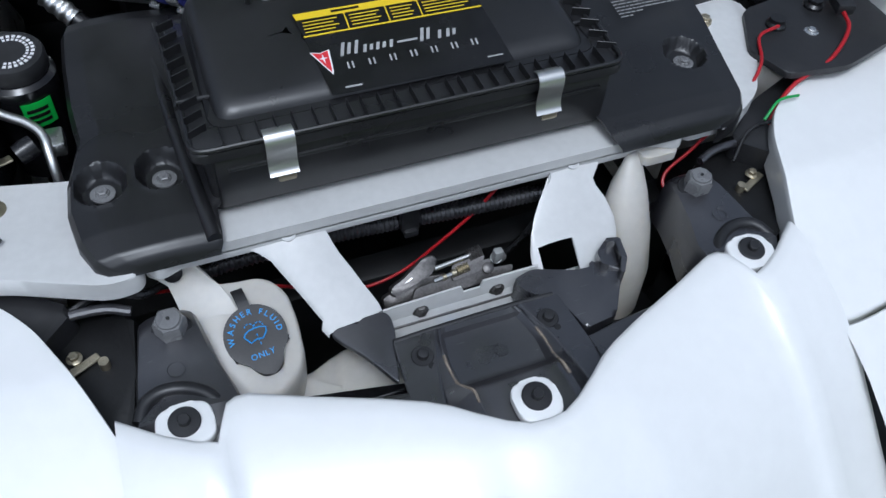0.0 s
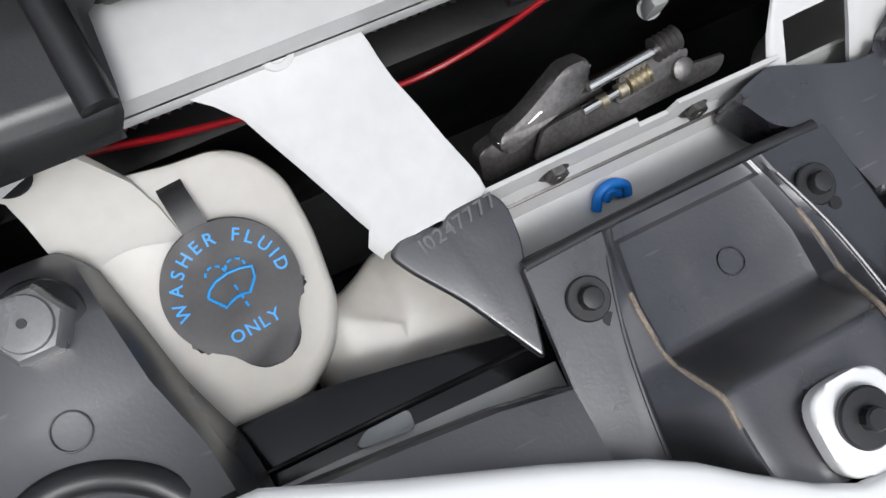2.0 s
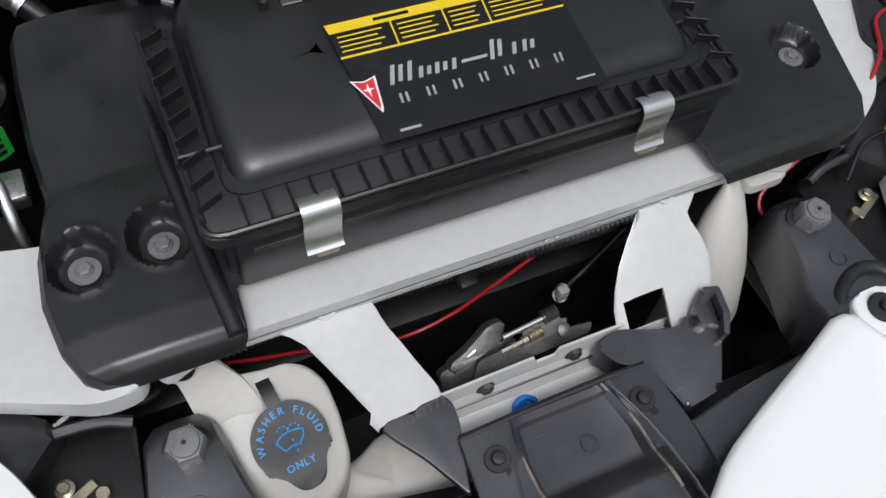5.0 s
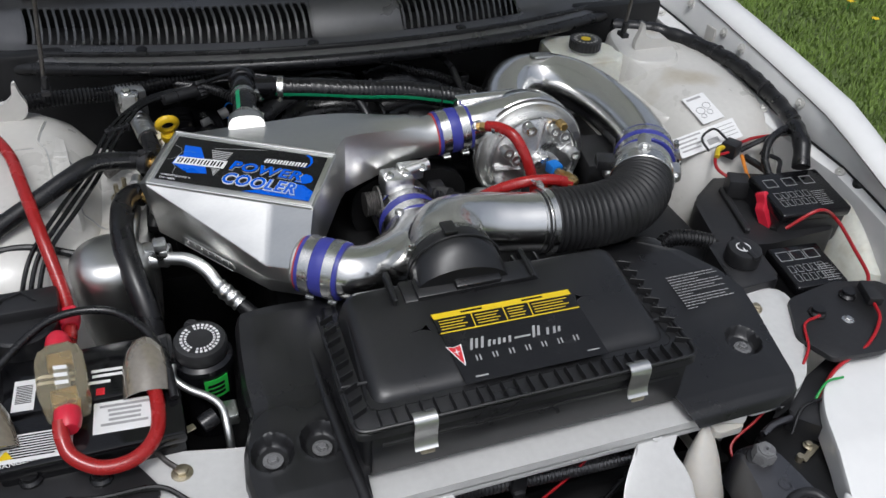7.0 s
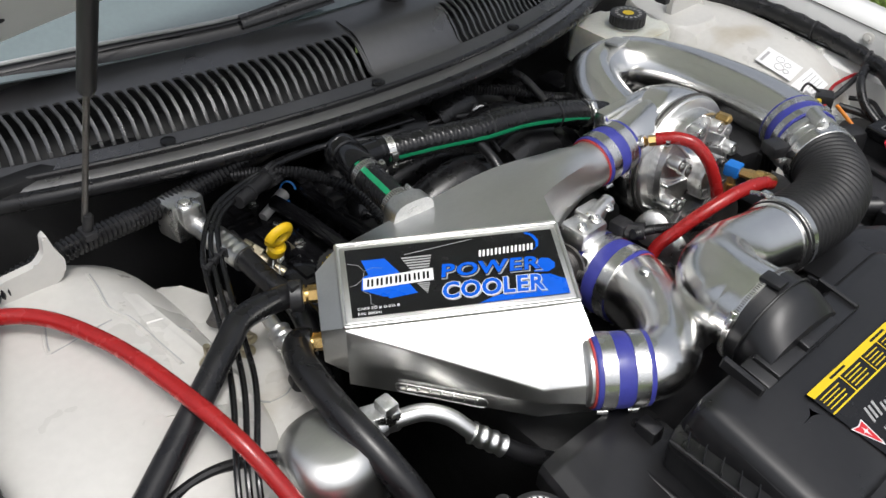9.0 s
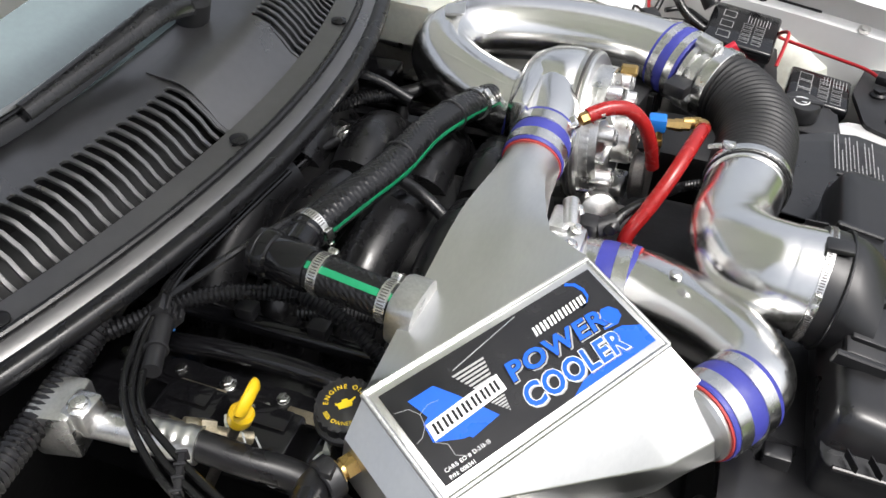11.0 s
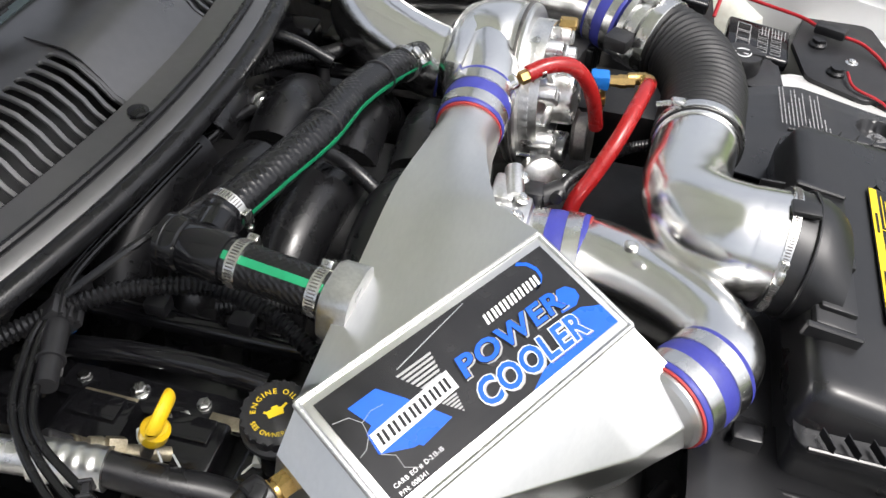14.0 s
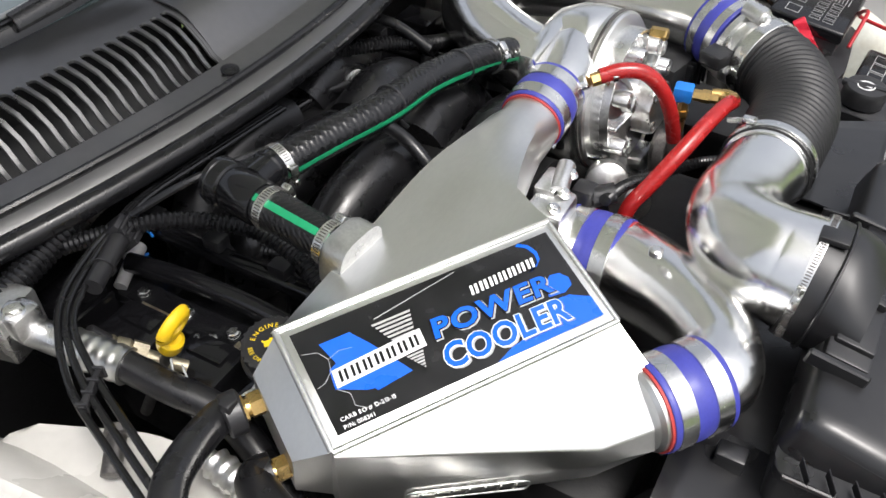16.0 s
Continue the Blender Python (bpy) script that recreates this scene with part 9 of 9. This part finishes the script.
fuse_box((0.785, 1.105, 0.742), 0.165, 0.135, -4, "gloss black fuse box lid behind a smaller one")
fuse_box((0.695, 0.945, 0.688), 0.115, 0.115, -4, "gloss black fuse box lid near the front corner")


def coolant_bottle():
    c = thing("coolant_tank", (0.56, 0.98, 0.7), "black coolant tank with a round black pressure cap", "coolant tank")
    part("tank", prism(rounded([(0.50, 0.905), (0.605, 0.915), (0.625, 1.035), (0.53, 1.05)], 0.012), 0.62, 0.708, 0.008, 2), PLASTIC, c)
    m = axes((0.5555, 0.912, 0.682), (0.12, -1, 0.15), (1, 0.1, 0))
    lab = part("white_label", flat([(-0.030, -0.010), (0.030, -0.010), (0.030, 0.010), (-0.030, 0.010)], m, 0.003), LABELWHITE, c)
    o = Vector((0.562, 0.982, 0.708))
    cap = part("cap", lathe([(0.030, 0), (0.034, 0.004), (0.034, 0.026), (0.031, 0.032), (0.028, 0.033), (0, 0.033)], o, (0, -0.05, 1), 36), PLASTIC, c)
    part("grip", box(o + Vector((0, 0, 0.030)), (0.012, 0.074, 0.010), 0.003), PLASTIC, cap)
    lp = ring(o + Vector((-0.004, 0, 0.0338)), (1, 0, 0), (0, 1, 0), 0.013, 0.013, 24)
    part("dial_symbol", sweep(lp + [lp[0]], 0.0012, 6, False), LABELWHITE, cap)
    part("dial_symbol", flat([(-0.009, -0.008), (-0.004, -0.010), (0.002, 0.006), (-0.002, 0.008)], Matrix.Translation(o), 0.0335), LABELWHITE, cap)
    part("hose", ribbed([(0.42, 1.06, 0.70), (0.46, 1.075, 0.715), (0.51, 1.07, 0.71), (0.55, 1.06, 0.70)], 0.017, 0.008, 0.003, 18), RUBBER, c, "ribbed black hose end")


coolant_bottle()


def clip_on_plug():
    p = thing("red_connector", (0.73, 1.11, 0.72), "bright red moulded clip connector", "connector")
    m = axes((0.706, 1.096, 0.716), (0.25, -0.75, 0.55), (0.9, 0.3, 0.0)) @ Matrix.Diagonal((0.85, 0.85, 0.85, 1))
    part("body", prism(rounded([(-0.022, -0.04), (0.018, -0.04), (0.022, 0.02), (0.010, 0.034), (0.012, 0.055), (-0.006, 0.055), (-0.008, 0.034), (-0.022, 0.02)], 0.006), -0.012, 0.012, 0.004, 2, m), REDPLUG, p)
    part("legs", join(sweep([m @ Vector((-0.012, -0.036, 0)), m @ Vector((-0.018, -0.075, 0))], 0.004, 8), sweep([m @ Vector((0.010, -0.036, 0)), m @ Vector((0.006, -0.075, 0))], 0.004, 8)), REDPLUG, p)


clip_on_plug()
wire([(0.70, 1.03, 0.725), (0.76, 1.02, 0.765), (0.83, 1.03, 0.722), (0.80, 0.94, 0.716), (0.77, 0.87, 0.715), (0.74, 0.84, 0.715)], 0.0036, WIRERED, "red wire to an inline fuse")
wire([(0.72, 0.80, 0.715), (0.70, 0.76, 0.712), (0.64, 0.72, 0.70), (0.56, 0.70, 0.68), (0.50, 0.66, 0.64)], 0.0032, WIRERED, "red wire over the corner bracket")
part("wire_fuse", box((0.73, 0.82, 0.718), (0.028, 0.055, 0.018), 0.004, 2, Matrix.Rotation(radians(-20), 4, "Z")), PLASTIC)
tagged(bpy.data.objects["wire_fuse"], "black inline fuse on the red wire", "fuse")


def spliced_wires():
    c = thing("relay", (0.76, 1.27, 0.76), "small black relay with coloured leads", "relay", "relays")
    part("case", box((0.735, 1.283, 0.762), (0.036, 0.034, 0.034), 0.003, 2, Matrix.Rotation(radians(30), 4, "Z")), PLASTIC, c)
    # black filler added over the white panel to keep this corner dark
    c = thing("relay_tray", (0.70, 1.15, 0.66), "black filler added under the relays to darken the corner", "tray")
    part("tray", prism(rounded([(0.56, 1.05), (0.66, 1.02), (0.84, 1.03), (0.86, 1.24), (0.72, 1.285), (0.60, 1.20)], 0.02), 0.60, 0.700, 0.008), PLASTIC, c)
    part("rib", box((0.66, 1.14, 0.705), (0.012, 0.16, 0.014), 0.003, 1, Matrix.Rotation(radians(-15), 4, "Z")), PLASTIC, c)
    c = thing("relay", (0.70, 1.20, 0.73), "small black relay with coloured leads", "relay", "relays")
    part("case", box((0.70, 1.195, 0.725), (0.045, 0.042, 0.042), 0.003, 2, Matrix.Rotation(radians(-25), 4, "Z")), PLASTIC, c)
    wire([(0.722, 1.272, 0.76), (0.69, 1.27, 0.755), (0.675, 1.24, 0.745), (0.69, 1.21, 0.735)], 0.0036, WIRERED, "red wire between relays")
    wire([(0.725, 1.287, 0.768), (0.70, 1.28, 0.766), (0.685, 1.262, 0.76)], 0.006, WIREYELLOW, "yellow spliced wire end")
    wire([(0.752, 1.287, 0.768), (0.80, 1.295, 0.772), (0.86, 1.29, 0.775), (0.89, 1.28, 0.775)], 0.0036, WIRERED, "red wire towards the wing")
    wire([(0.75, 1.26, 0.755), (0.735, 1.21, 0.735), (0.728, 1.17, 0.72)], 0.004, WIREORANGE, "orange wire under the relay")
    wire([(0.73, 1.295, 0.778), (0.70, 1.312, 0.800), (0.668, 1.305, 0.785), (0.675, 1.28, 0.765)], 0.0028, RUBBER, "thin black looped wire")
    wire([(0.76, 1.26, 0.75), (0.775, 1.20, 0.745), (0.765, 1.14, 0.735), (0.73, 1.09, 0.715), (0.70, 1.06, 0.70)], 0.008, RUBBER, "taped black loom over the relays", "lead", 10)
    wire([(0.80, 1.26, 0.755), (0.82, 1.22, 0.755), (0.79, 1.18, 0.75), (0.77, 1.12, 0.73)], 0.005, RUBBER, "black wire by the fuse box", "lead", 10)


spliced_wires()


def neck_bottle():
    b = thing("filler_bottle", (0.92, 1.05, 0.66), "milky white bottle with a black capped neck by the wing", "bottle")
    part("body", loft([ring((0.90, 0.985, 0.52), (1, 0, 0), (0, 1, 0), 0.07, 0.10, 24, 0.7), ring((0.905, 1.00, 0.65), (1, 0, 0), (0, 1, 0), 0.06, 0.085, 24, 0.7), ring((0.915, 1.04, 0.70), (1, 0, 0), (0, 1, 0), 0.04, 0.05, 24, 0.8), ring((0.918, 1.075, 0.728), (1, 0, 0), (0, 1, 0), 0.024, 0.026, 24)]), MILK, b)
    part("cap", lathe([(0.022, 0), (0.023, 0.004), (0.019, 0.006), (0.022, 0.010), (0.020, 0.014), (0.017, 0.016), (0.017, 0.040), (0.014, 0.044), (0, 0.044)], (0.918, 1.077, 0.727), (0, 0.05, 1), 28), PLASTIC, b)


neck_bottle()
